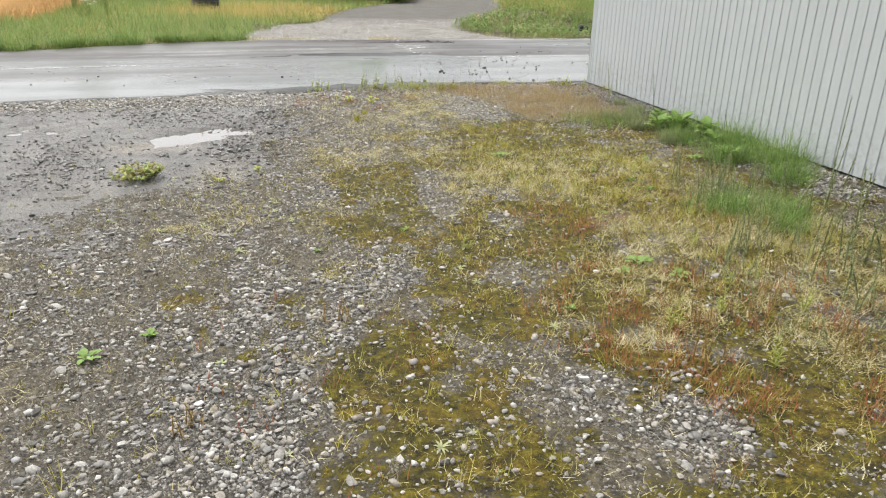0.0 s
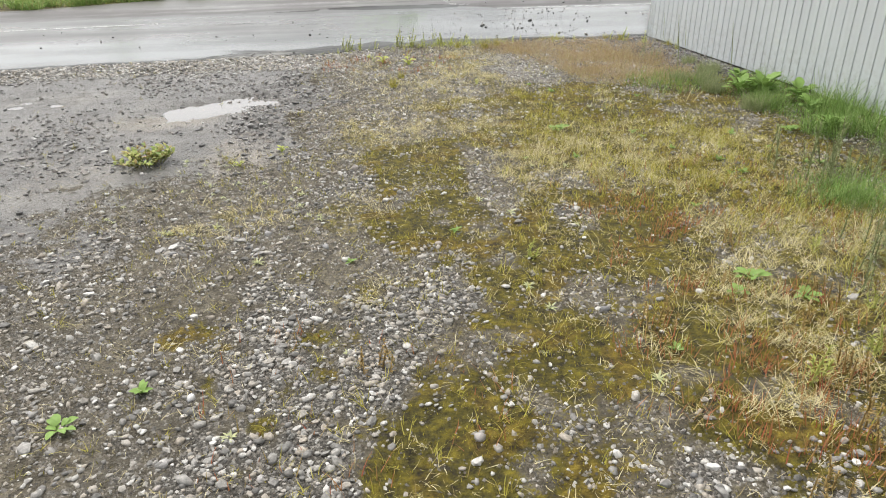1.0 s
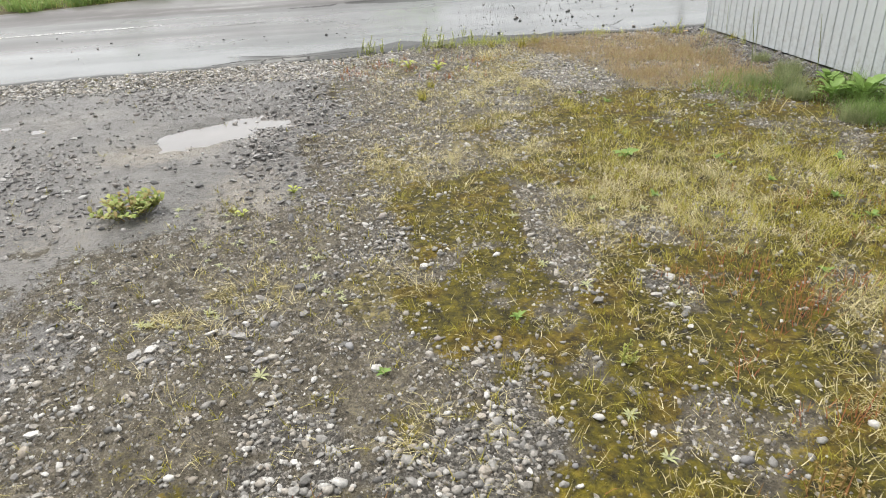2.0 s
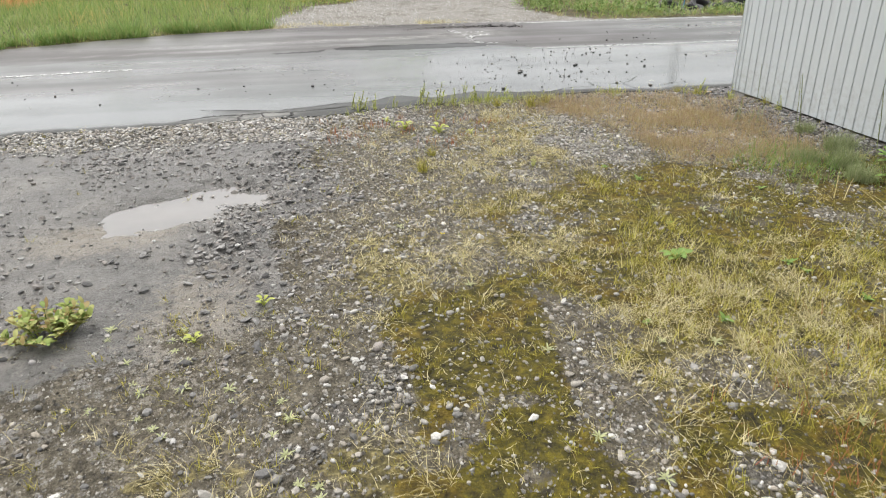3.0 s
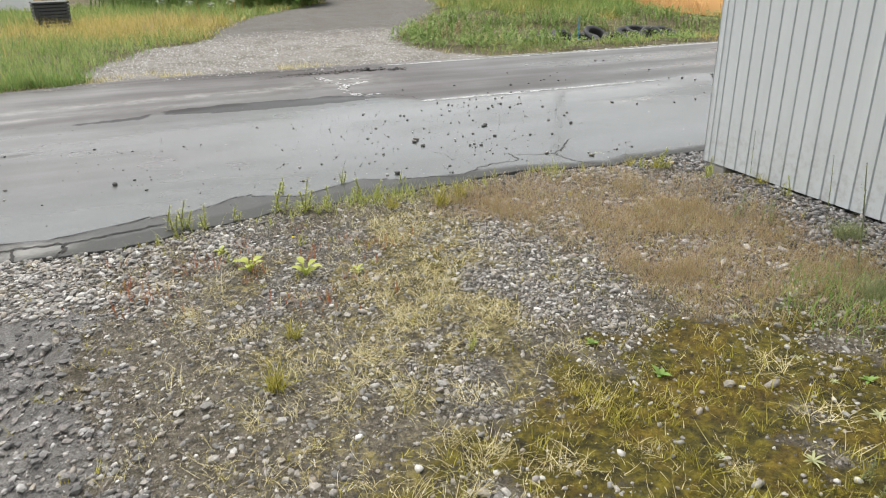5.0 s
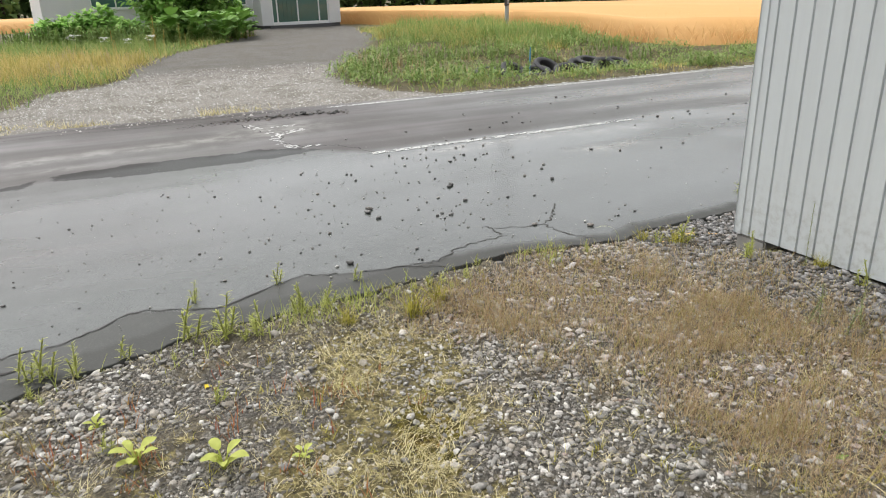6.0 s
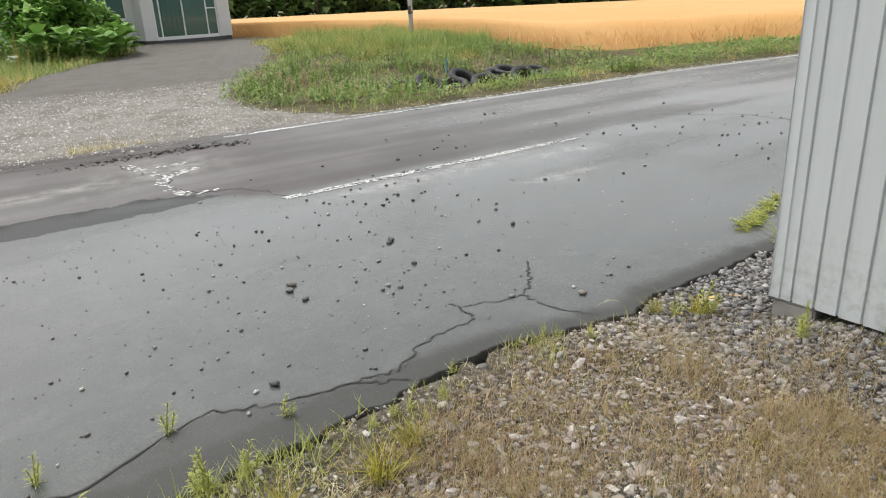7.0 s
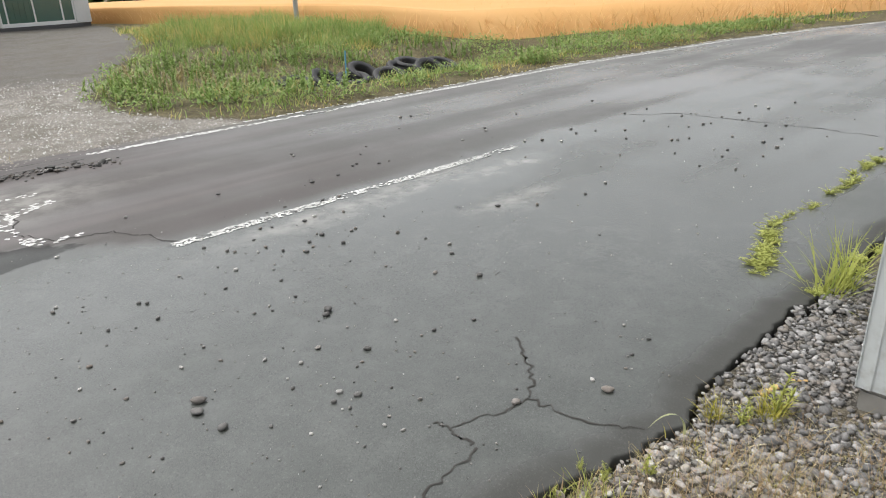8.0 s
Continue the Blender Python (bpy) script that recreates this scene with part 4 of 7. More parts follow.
def build_ponds():
    for k, (cx, cy, rx, ry, turn) in enumerate(PONDS[:2]):
        bm = bmesh.new()
        ring = [bm.verts.new((cx + 2.1 * (rx * math.cos(a) * math.cos(radians(turn)) - ry * math.sin(a) * math.sin(radians(turn))),
                              cy + 2.1 * (rx * math.cos(a) * math.sin(radians(turn)) + ry * math.sin(a) * math.cos(radians(turn))), WATER - 0.003 * k)) for a in np.linspace(0, 2 * math.pi, 40, endpoint=False)]
        bm.faces.new(ring)
        ob = part("puddle", bm, M_WATER)
        tagged(ob, "shallow grey rain puddle in the gravel", "puddle", kind="structure")


build_ponds()


# ---- shed ----
WALL_X, WALL_Y, WALL_TOP, FOOT = 3.0, 10.0, 3.4, 0.085


def ribbed(length, height, pitch=0.1125, groove=0.0075, depth=0.014):
    """A ribbed metal sheet in the x-z plane, facing -y: flat pans with narrow folded grooves."""
    xs, ys = [0.0], [0.0]
    k = 1
    while k * pitch < length:
        c = k * pitch
        xs += [c - groove / 2 - 0.004, c - groove / 2, c + groove / 2, c + groove / 2 + 0.004]
        ys += [0.0, depth, depth, -0.0015]
        xs.append(c + groove / 2 + 0.02)
        ys.append(0.0)
        k += 1
    xs.append(length)
    ys.append(0.0)
    n = len(xs)
    v = [(x, y, z) for z in (0, height) for x, y in zip(xs, ys)] + [(x, 0.035, z) for z in (0, height) for x in xs]
    f = [(i, i + 1, n + i + 1, n + i) for i in range(n - 1)]
    f += [(i + 1, i, 2 * n + i, 2 * n + i + 1) for i in range(n - 1)]
    return fast("cladding", v, f, M_CLAD, smooth=False)


def build_shed():
    shed = new("shed")
    tagged(shed, "grey metal clad shed on a low concrete footing", "shed")
    long_side, front = 14.0, 8.0
    side = part("side_wall", ribbed(long_side, WALL_TOP - FOOT), None, shed, "pale grey vertically ribbed metal cladding")
    side.matrix_local = pose(WALL_X, WALL_Y - 0.0, FOOT, 0, 0, -90)
    face = part("front_wall", ribbed(front, WALL_TOP - FOOT), None, shed)
    face.matrix_local = pose(WALL_X + front, WALL_Y, FOOT, 0, 0, 180)
    part("core", boxes((WALL_X + 0.06, WALL_Y - long_side, FOOT + 0.02, WALL_X + front, WALL_Y - 0.06, WALL_TOP)), M_RAWSTEEL, shed)
    part("corner_trim", boxes((WALL_X - 0.006, WALL_Y - 0.055, FOOT - 0.004, WALL_X + 0.06, WALL_Y + 0.006, WALL_TOP), bevel=0.004), M_CLAD, shed, "folded grey corner flashing")
    part("footing", boxes((WALL_X + 0.16, WALL_Y - long_side, -0.3, WALL_X + front, WALL_Y - 0.05, FOOT + 0.03)), M_CONCRETE, shed, "dark damp concrete footing")
    part("corner_block", boxes((WALL_X + 0.006, WALL_Y - 0.23, -0.3, WALL_X + 0.2, WALL_Y - 0.012, FOOT - 0.008), bevel=0.01), M_CONCRETE, shed, "rough concrete corner block")
    bm = boxes((WALL_X - 0.25, WALL_Y - long_side - 0.25, WALL_TOP, WALL_X + front + 0.25, WALL_Y + 0.25, WALL_TOP + 0.12))
    part("roof", bm, M_ROOF, shed)


build_shed()
# ---- house across the road ----
def pane_row(parent, x0, x1, z0, z1, y, splits, grid=()):
    """A window or glazed door unit: frame bars and one pane between each two."""
    edges = [x0, *splits, x1]
    t = 0.055
    bars = [(x0, y - 0.03, z0, x1, y + 0.06, z0 + t), (x0, y - 0.03, z1 - t, x1, y + 0.06, z1)]
    bars += [(e - t / 2, y - 0.032, z0 + t, e + t / 2, y + 0.058, z1 - t) for e in edges]
    part("window_frame", boxes(*bars, bevel=0.006), M_WHITEFRAME, parent, "white window frame")
    for k, (a, b) in enumerate(zip(edges, edges[1:])):
        pane = part("pane", boxes((a + t / 2, y, z0 + t, b - t / 2, y + 0.02, z1 - t)), M_GLASS, parent, "dark greenish glass pane")
        if k in grid:
            bars = [(a + 0.1 + j * (b - a - 0.2) / 4 - 0.012, y - 0.02, z0 + 0.15, a + 0.1 + j * (b - a - 0.2) / 4 + 0.012, y - 0.004, z1 - 0.1) for j in range(5)]
            bars += [(a + 0.1, y - 0.016, z0 + 0.15 + j * 0.34 - 0.012, b - 0.1, y - 0.006, z0 + 0.15 + j * 0.34 + 0.012) for j in range(6)]
            part("lattice", boxes(*bars), M_GLASS, pane, "thin lattice behind the glass")


def build_house():
    house = new("house")
    tagged(house, "white rendered house with a glazed entrance porch", "house")
    house.matrix_basis = pose(-1.22, 40.3, 0.05, 0, 0, 4)
    w, d, h, out = 12.2, 8.0, 3.1, -1.1
    # main wall with openings for two windows; the porch stands proud at the right end
    part("front_wall", boxes((0, 0, 0.14, 1.8, 0.2, h), (1.8, 0, 0.14, 3.7, 0.2, 1.03), (1.8, 0, 2.3, 3.7, 0.2, h), (3.7, 0, 0.14, 6.7, 0.2, h),
                             (6.7, 0, 0.14, 8.18, 0.2, 0.98), (6.7, 0, 2.3, 8.18, 0.2, h), (8.18, 0, 0.14, 8.7, 0.2, h), (8.7, 0, 2.7, w, 0.2, h)), M_HOUSE, house, "smooth white rendered wall")
    part("side_wall", boxes((0, 0.2, 0.14, 0.2, d, h)), M_HOUSE, house)
    part("side_wall", boxes((w - 0.2, 0.2, 0.14, w, d, h)), M_HOUSE, house)
    part("back_wall", boxes((0.2, d - 0.2, 0.14, w - 0.2, d, h)), M_HOUSE, house)
    part("plinth", boxes((0.02, 0.02, -0.5, w - 0.02, d - 0.02, 0.14), (8.5, out + 0.06, -0.5, w - 0.03, 0.2, 0.12)), M_PLINTH, house, "dark grey plinth")
    part("entrance_step", boxes((8.75, out - 0.18, -0.5, w - 0.4, out + 0.05, 0.1), bevel=0.01), M_PLINTH, house, "low dark entrance step")
    part("pier", boxes((8.46, out, 0.13, 8.95, 0.2, 2.7), bevel=0.01), M_HOUSE, house, "white porch pier")
    part("pier", boxes((w - 0.57, out, 0.13, w, 0.2, 2.7), bevel=0.01), M_HOUSE, house, "white porch pier")
    part("canopy", boxes((8.36, out - 0.4, 2.7, w + 0.1, 0.0, 2.9), bevel=0.02), M_HOUSE, house)
    entrance = part("glazed_door", boxes((8.95, out + 0.02, 0.12, w - 0.57, out + 0.16, 0.2)), M_WHITEFRAME, house, "white framed glazed sliding door")
    pane_row(entrance, 8.97, w - 0.59, 0.2, 2.6, out + 0.08, (9.2, 10.16, 11.17), (1,))
    part("door_rail", boxes((11.2, out + 0.06, 1.28, w - 0.62, out + 0.1, 1.33)), M_WHITEFRAME, entrance)
    for x0, x1, z0, splits in ((1.82, 3.68, 1.05, (2.75,)), (6.72, 8.16, 1.0, (7.45,))):
        win = part("window", boxes((x0 - 0.06, -0.06, z0 - 0.05, x1 + 0.06, 0.1, z0), bevel=0.005), M_WHITEFRAME, house, "white framed window")
        pane_row(win, x0, x1, z0, 2.28, 0.03, splits)
    bm = bmesh.new()
    prof = [(-0.5, 3.0), (d / 2, 3.9), (d + 0.5, 3.0), (d + 0.5, 3.12), (d / 2, 4.05), (-0.5, 3.12)]
    rows = [[bm.verts.new((x, y, z)) for y, z in prof] for x in (-0.5, w + 0.5)]
    for k in range(6):
        bm.faces.new((rows[0][k], rows[0][(k + 1) % 6], rows[1][(k + 1) % 6], rows[1][k]))
    bm.faces.new(rows[0][::-1])
    bm.faces.new(rows[1])
    part("roof", bm, M_ROOF, house, "dark sheet metal roof")
    part("gable", boxes((0.02, 0.2, h, w - 0.02, d - 0.2, h + 0.15)), M_HOUSE, house)


build_house()


# ---- leaves and plants ----
def leaf(length, width, azimuth, lift, bend, root=(0, 0, 0), segs=5, fold=0.25, wave=0.0, point=1.0):
    """One leaf with a folded midrib: vertices and quads."""
    at, vs = Vector(root), []
    side = Vector((-math.sin(azimuth), math.cos(azimuth), 0))
    for k in range(segs + 1):
        t = k / segs
        w = width / 2 * (math.sin(math.pi * min(1, t * 0.93 + 0.07) ** point) ** 0.8 if k < segs else 0.04)
        a = lift - bend * t
        up = Vector((-math.sin(a) * math.cos(azimuth), -math.sin(a) * math.sin(azimuth), math.cos(a)))
        rip = wave * width * math.sin(9 * t)
        vs += [at - side * w + up * (w * fold + rip), at.copy(), at + side * w + up * (w * fold - rip)]
        at = at + length / segs * Vector((math.cos(a) * math.cos(azimuth), math.cos(a) * math.sin(azimuth), math.sin(a)))
    q = []
    for k in range(segs):
        b = 3 * k
        q += [(b, b + 1, b + 4, b + 3), (b + 1, b + 2, b + 5, b + 4)]
    return np.array([tuple(v) for v in vs]), np.array(q)


def ground_at(x, y):
    z = float(ground_z(x, y))
    if float(near_edge(x)) < y < float(far_edge(x)):
        z = float(road_z(x, y))
    return z


def place(proto, spots, group=""):
    """Puts the thing at the first spot and copies at the others: (x, y, scale, turn)."""
    if group:
        tagged(proto, group=group)
    for k, (x, y, size, turn) in enumerate(spots):
        m = Matrix.LocRotScale((x, y, ground_at(x, y) - 0.004), Euler((0, 0, radians(turn))), (size, size, size))
        if k == 0:
            first = m
        else:
            copy_thing(proto, m)
    proto.matrix_basis = first


def welded(stem, leaves, segs=3):
    """A stem tube with blades grown onto it: one connected mesh."""
    (sv, sf), (lv, lf) = stem, leaves
    sv, lv = np.asarray(sv, float), np.asarray(lv, float).reshape(-1, 3)
    roots = np.arange(0, len(lv), 2 * segs + 1)
    near = np.argmin(np.abs(lv[roots][:, None, 2] - sv[None, :, 2]) + 0.01 * np.linalg.norm(lv[roots][:, None] - sv[None], axis=2), axis=1)
    bridge = np.stack([len(sv) + roots, len(sv) + roots + 1, near], 1)
    return np.concatenate([sv, lv]), [np.asarray(sf), np.asarray(lf) + len(sv), bridge]


def fanned(tubes):
    """Stems that spring from one root: tubes tied together at their feet."""
    v, f = joined(*tubes)
    at, ties = len(tubes[0][0]), []
    for t in tubes[1:]:
        ties.append((0, at, at + 1))
        at += len(t[0])
    return v, f + [np.array(ties)]


def rosette(name, rng, n, length, width, lift, material, label, category="weed"):
    plant = new(name)
    tagged(plant, label, category)
    for k in range(n):
        a = 2 * math.pi * k / n + rng.uniform(-0.3, 0.3)
        l = length * rng.uniform(0.6, 1.1)
        part("leaf", fast("leaf", *leaf(l, width * rng.uniform(0.8, 1.2), a, lift * rng.uniform(0.5, 1.3), rng.uniform(0.3, 1.0), (0, 0, 0.005), segs=4)), material, plant)
    return plant


def broadleaf(name, rng, n, length, width, material, label, lift=0.8, height=0.0):
    """A weed of broad leaves, each on its own stalk."""
    plant = new(name)
    tagged(plant, label, "weed")
    stalks = []
    for k in range(n):
        a = 2.4 * k + rng.uniform(-0.4, 0.4)
        l, e = length * rng.uniform(0.65, 1.1), lift * rng.uniform(0.6, 1.25)
        r = l * 0.5
        if n > 20:
            r, e = l * rng.uniform(0.2, 2.7), e * 0.6
        tip = (r * math.cos(e) * math.cos(a), r * math.cos(e) * math.sin(a), r * math.sin(e) + height * k / n)
        stalks.append(tube([(0, 0, 0), tuple(0.5 * c for c in tip[:2]) + (tip[2] * 0.6,), tip], [0.005, 0.004, 0.003], 5))
        if n > 20:
            a, e = rng.uniform(0, 6.28), rng.uniform(-0.1, 1.1)
            l *= 0.75
        part("leaf", fast("leaf", *leaf(l, width * rng.uniform(0.75, 1.15), a, e * 0.75, rng.uniform(0.5, 1.1), tip, segs=6, wave=0.04)), material, plant)
    if n <= 20:
        for v, f in stalks:
            part("stem", fast("stem", v, f), material, plant)
    else:
        v, f = fanned(stalks)
        part("stem", fast("stem", v, f), material, plant)
    return plant


def spiky(name, rng, height, n, length, width, material, label, stems=1, spread=0.05, category="weed"):
    """Upright stems set with narrow leaves all along."""
    pieces = []
    for s in range(stems):
        ox, oy, h = rng.normal(0, spread), rng.normal(0, spread), height * rng.uniform(0.6, 1.1)
        lx, ly = rng.normal(0, 0.12) * h, rng.normal(0, 0.12) * h
        pieces.append(tube([(ox, oy, 0), (ox + lx * 0.4, oy + ly * 0.4, h * 0.5), (ox + lx, oy + ly, h)], [0.0035, 0.003, 0.0015], 4))
        k = np.arange(n)
        t = (k + 0.5) / n
        px, py, pz = ox + lx * t, oy + ly * t, h * t
        pieces.append(blades(px, py, pz, rng.uniform(0, 6.3, n), length * (1.1 - 0.6 * t) * rng.uniform(0.7, 1.2, n), rng.uniform(0.3, 0.9, n), rng.uniform(0.2, 0.9, n), np.full(n, width), 3))
    if stems > 1:
        plant = new(name)
        for s in range(stems):
            part("shoot", fast("shoot", *welded(pieces[2 * s], pieces[2 * s + 1])), material, plant)
        return tagged(plant, label, category)
    v, f = welded(*pieces)
    return tagged(new(name, fast(name, v, f, material)), label, category)


def leafy_clump(name, rng, shoots, height, spread, material, label):
    """A low bushy weed: each shoot a bent stem with leaves of its own."""
    plant = new(name)
    tagged(plant, label, "weed")
    for s in range(shoots):
        a, r = rng.uniform(0, 6.3), spread * math.sqrt(rng.uniform(0, 1))
        h = height * rng.uniform(0.5, 1.1) * (1.1 - 0.5 * r / spread)
        lean = 0.5 * r
        foot, tip = (0.6 * r * math.cos(a), 0.6 * r * math.sin(a), 0), ((0.6 * r + lean) * math.cos(a), (0.6 * r + lean) * math.sin(a), h)
        mid = tuple(0.5 * (p + q) for p, q in zip(foot, tip))
        shoot = part("shoot", fast("shoot", *tube([foot, (mid[0], mid[1], h * 0.6), tip], [0.003, 0.0025, 0.0015], 4)), material, plant)
        for k in range(7):
            t = 0.3 + 0.7 * k / 6
            root = (foot[0] + (tip[0] - foot[0]) * t, foot[1] + (tip[1] - foot[1]) * t, h * (0.15 + 0.85 * t))
            part("leaf", fast("leaf", *leaf(rng.uniform(0.035, 0.06), rng.uniform(0.018, 0.028), 2.4 * k + rng.uniform(-0.5, 0.5), rng.uniform(0.2, 0.9), rng.uniform(0.3, 1.2), root, segs=3)), material, shoot)
    return plant


def tuft(name, rng, n, length, width, material, label, radius=0.05, lift=(0.6, 1.5), bend=(0.3, 1.4), category="grass tuft"):
    a, r = rng.uniform(0, 6.3, n), radius * np.sqrt(rng.uniform(0, 1, n))
    v, f = blades(r * np.cos(a), r * np.sin(a), np.zeros(n), rng.uniform(0, 6.3, n), length * rng.uniform(0.5, 1.15, n), rng.uniform(*lift, n), rng.uniform(*bend, n), np.full(n, width), 4 if n < 90 else 3)
    return tagged(new(name, fast(name, v, f, material)), label, category)


def shrub(name, rng, height, width, leaves, size, material, label, stems=6, low=0.1):
    """A bush: forked stems and a crown of many small leaves with gaps."""
    bush = new(name)
    tagged(bush, label, "bush")
    centres, wood = [], []
    for s in range(stems):
        a = 2 * math.pi * s / stems + rng.uniform(-0.4, 0.4)
        r = width / 2 * rng.uniform(0.35, 0.85)
        top = Vector((r * math.cos(a), r * math.sin(a), height * rng.uniform(0.6, 1.0)))
        wood.append(tube([(0.1 * math.cos(a), 0.1 * math.sin(a), -0.05), tuple(0.45 * top), tuple(top)], [0.035, 0.022, 0.008], 6))
        for k in range(5):
            t = rng.uniform(0.25, 1.05)
            c = top * t + Vector(rng.normal(0, width * 0.09, 3))
            c.z = max(low + 0.1, c.z)
            centres.append((c, width * rng.uniform(0.1, 0.2)))
    for v, f in wood:
        part("stem", fast("stem", v, f), M_BARK, bush)
    n = leaves
    which = rng.integers(0, len(centres), n)
    c = np.array([tuple(c) for c, _ in centres])[which]
    rad = np.array([r for _, r in centres])[which]
    d = rng.normal(0, 1, (n, 3))
    d /= np.linalg.norm(d, axis=1)[:, None]
    p = c + d * (rad * rng.uniform(0.75, 1.15, n))[:, None]
    p[:, 2] = np.maximum(p[:, 2], low)
    v, f = blades(p[:, 0], p[:, 1], p[:, 2], rng.uniform(0, 6.3, n), size * rng.uniform(0.6, 1.3, n), rng.uniform(-0.5, 0.9, n), rng.uniform(0, 1, n), size * 0.6 * rng.uniform(0.7, 1.2, n), 3)
    part("crown", fast("crown", v, f), material, bush)
    return bush


R = np.random.default_rng(11)


# ---- far side: verge, crop, woods ----
def stuff(name, v, f, material, label, category):
    return tagged(new(name, fast(name, v, f, material)), label, category, kind="stuff")


def build_verge():
    def free(x, y):
        ok = (y > far_edge(x) + 0.1) & (y < crop_front(x) + 0.5) & (y < 39.5) & ~((x > -3) & (y > 37.5) & (x < 7))
        return ok * (1 - driveway(x, y))

    x, y = scatter(R, -14, 30, 16, 35, 290, lambda a, b: free(a, b) * np.where(a > 3.5, 0.06 + 0.94 * sstep(fbm(a, b, 0.9, 92), 0.42, 0.64), 0.4 + 0.6 * sstep(fbm(a, b, 1.1, 92), 0.35, 0.6)) * (1 - 0.7 * blob(a, b, 9.0, 19.7, 2.6, 0.8, -4)) * (1 - 0.85 * blob(a, b, 5.9, 21.9, 1.9, 2.0, -20, 0.6)) * (1 - 0.7 * (a > 4) * (1 - sstep(b - far_edge(a), 0.35, 0.9))))
    dist = np.hypot(x, y - 8)
    dry = np.clip(1.1 * blob(x, y, -1.2, 26.0, 3.2, 2.8, -10, 0.6) + 0.25 * sstep(fbm(x, y, 0.9, 97), 0.5, 0.7) + 0.5 * blob(x, y, 10, 31, 3, 4) + 0.7 * sstep(fbm(x, y, 0.8, 90), 0.48, 0.62) * (x > 3) + 0.35 * (1 - sstep(y - far_edge(x), 0.1, 0.8)), 0, 1)
    edge = sstep(y - far_edge(x), 0.1, 1.0)
    tyre_row = blob(x, y, 9.3, 19.9, 2.2, 0.9, -4)
    tall = np.where(x < 2, 0.36, 0.2) * (1 - 0.5 * (x > 10) * (y < 22)) * (0.25 + 0.75 * edge) * (0.55 + 0.9 * fbm(x, y, 0.6, 91)) * (1 - 0.65 * tyre_row)
    tall = tall * np.where(x > 3, 0.5 + fbm(x, y, 1.3, 96), 1) + 0.28 * blob(x, y, 10.5, 27, 3.5, 4.5, 0, 0.5)
    is_dry = R.uniform(0, 1, len(x)) < dry
    for sel, mat, name, label in ((~is_dry, M_VERGE, "verge_grass", "tall green roadside grass"), (is_dry, M_DRYVERGE, "dry_verge_grass", "yellow dry roadside grass")):
        xs, ys, n = x[sel], y[sel], int(sel.sum())
        v, f = blades(xs, ys, ground_z(xs, ys), R.uniform(0, 6.3, n), tall[sel] * R.uniform(0.5, 1.4, n), R.uniform(0.7, 1.5, n), R.uniform(0.2, 1.5, n), 0.007 + 0.0005 * dist[sel], 2, R.normal(0, 0.8, n))
        stuff(name, v, f, mat, label, "grass")


build_verge()


def build_verge_weeds():
    """Low leafy weeds in patches along the far verge."""
    def patchy(x, y):
        near = (y > far_edge(x) + 0.35) & (y < crop_front(x) - 0.4) & (x > 3.6) & (y < 30)
        soil = blob(x, y, 6.0, 21.3, 1.6, 0.8) + 0.95 * blob(x, y, 8.7, 19.3, 2.4, 1.1, -4)
        return near * (1 - driveway(x, y)) * np.clip(1 - soil, 0, 1) * sstep(fbm(x, y, 1.4, 93), 0.45, 0.58)

    x, y = scatter(R, 3, 30, 17, 30, 330, patchy)
    n = len(x)
    up = R.uniform(0.0, 0.22, n) * (0.5 + fbm(x, y, 0.8, 94))
    v, f = blades(x, y, ground_z(x, y) + up, R.uniform(0, 6.3, n), R.uniform(0.06, 0.14, n), R.uniform(0.0, 1.1, n), R.uniform(0.3, 1.3, n), R.uniform(0.018, 0.04, n), 3)
    stuff("verge_weeds", v, f, M_WEEDLEAF, "leafy green weeds in the far verge", "weeds")


build_verge_weeds()


def build_crop():
    gx = np.unique(np.concatenate([-np.geomspace(7.25, 400, 40), np.arange(-7, 40, 0.5), np.geomspace(40, 400, 30)]))
    deep = np.concatenate([[0, 0.5, 1.2], np.geomspace(2.0, 230, 40)])
    x = np.repeat(gx[None], len(deep), 0)
    front = crop_front(gx)[None]
    y = front + 0.35 + deep[:, None] * np.maximum(0.05, (140 - front) / 230)
    z = ground_z(x, y) + 0.62 + 0.1 * (fbm(x, y, 0.7, 95) - 0.5)
    for k, low in enumerate((0.64, 0.4, 0.15)):
        z[k] -= low
    ny, nx = x.shape
    idx = np.arange(nx * ny).reshape(ny, nx)
    quads = np.stack([idx[:-1, :-1], idx[:-1, 1:], idx[1:, 1:], idx[1:, :-1]], -1).reshape(-1, 4)
    stuff("corn_field", np.stack([x.ravel(), y.ravel(), z.ravel()], 1), quads, M_CROP, "ripe golden corn standing in a field", "crop")

    def near(x, y):
        back = y - crop_front(x)
        return (back > 0) * sstep(back, -0.2, 0.8 + 1.2 * fbm(x, y, 0.8, 89)) * np.exp(-back / 7)

    xs, ys = scatter(R, -26, 32, 12, 60, 160, near)
    n = len(xs)
    v, f = blades(xs, ys, ground_z(xs, ys), R.uniform(0, 6.3, n), R.uniform(0.55, 0.85, n), R.uniform(1.15, 1.5, n), R.uniform(0.5, 1.7, n), np.full(n, 0.024), 2)
    stuff("corn_stalks", v, f, M_STALK, "ripe corn stalks along the field edge", "crop")


build_crop()


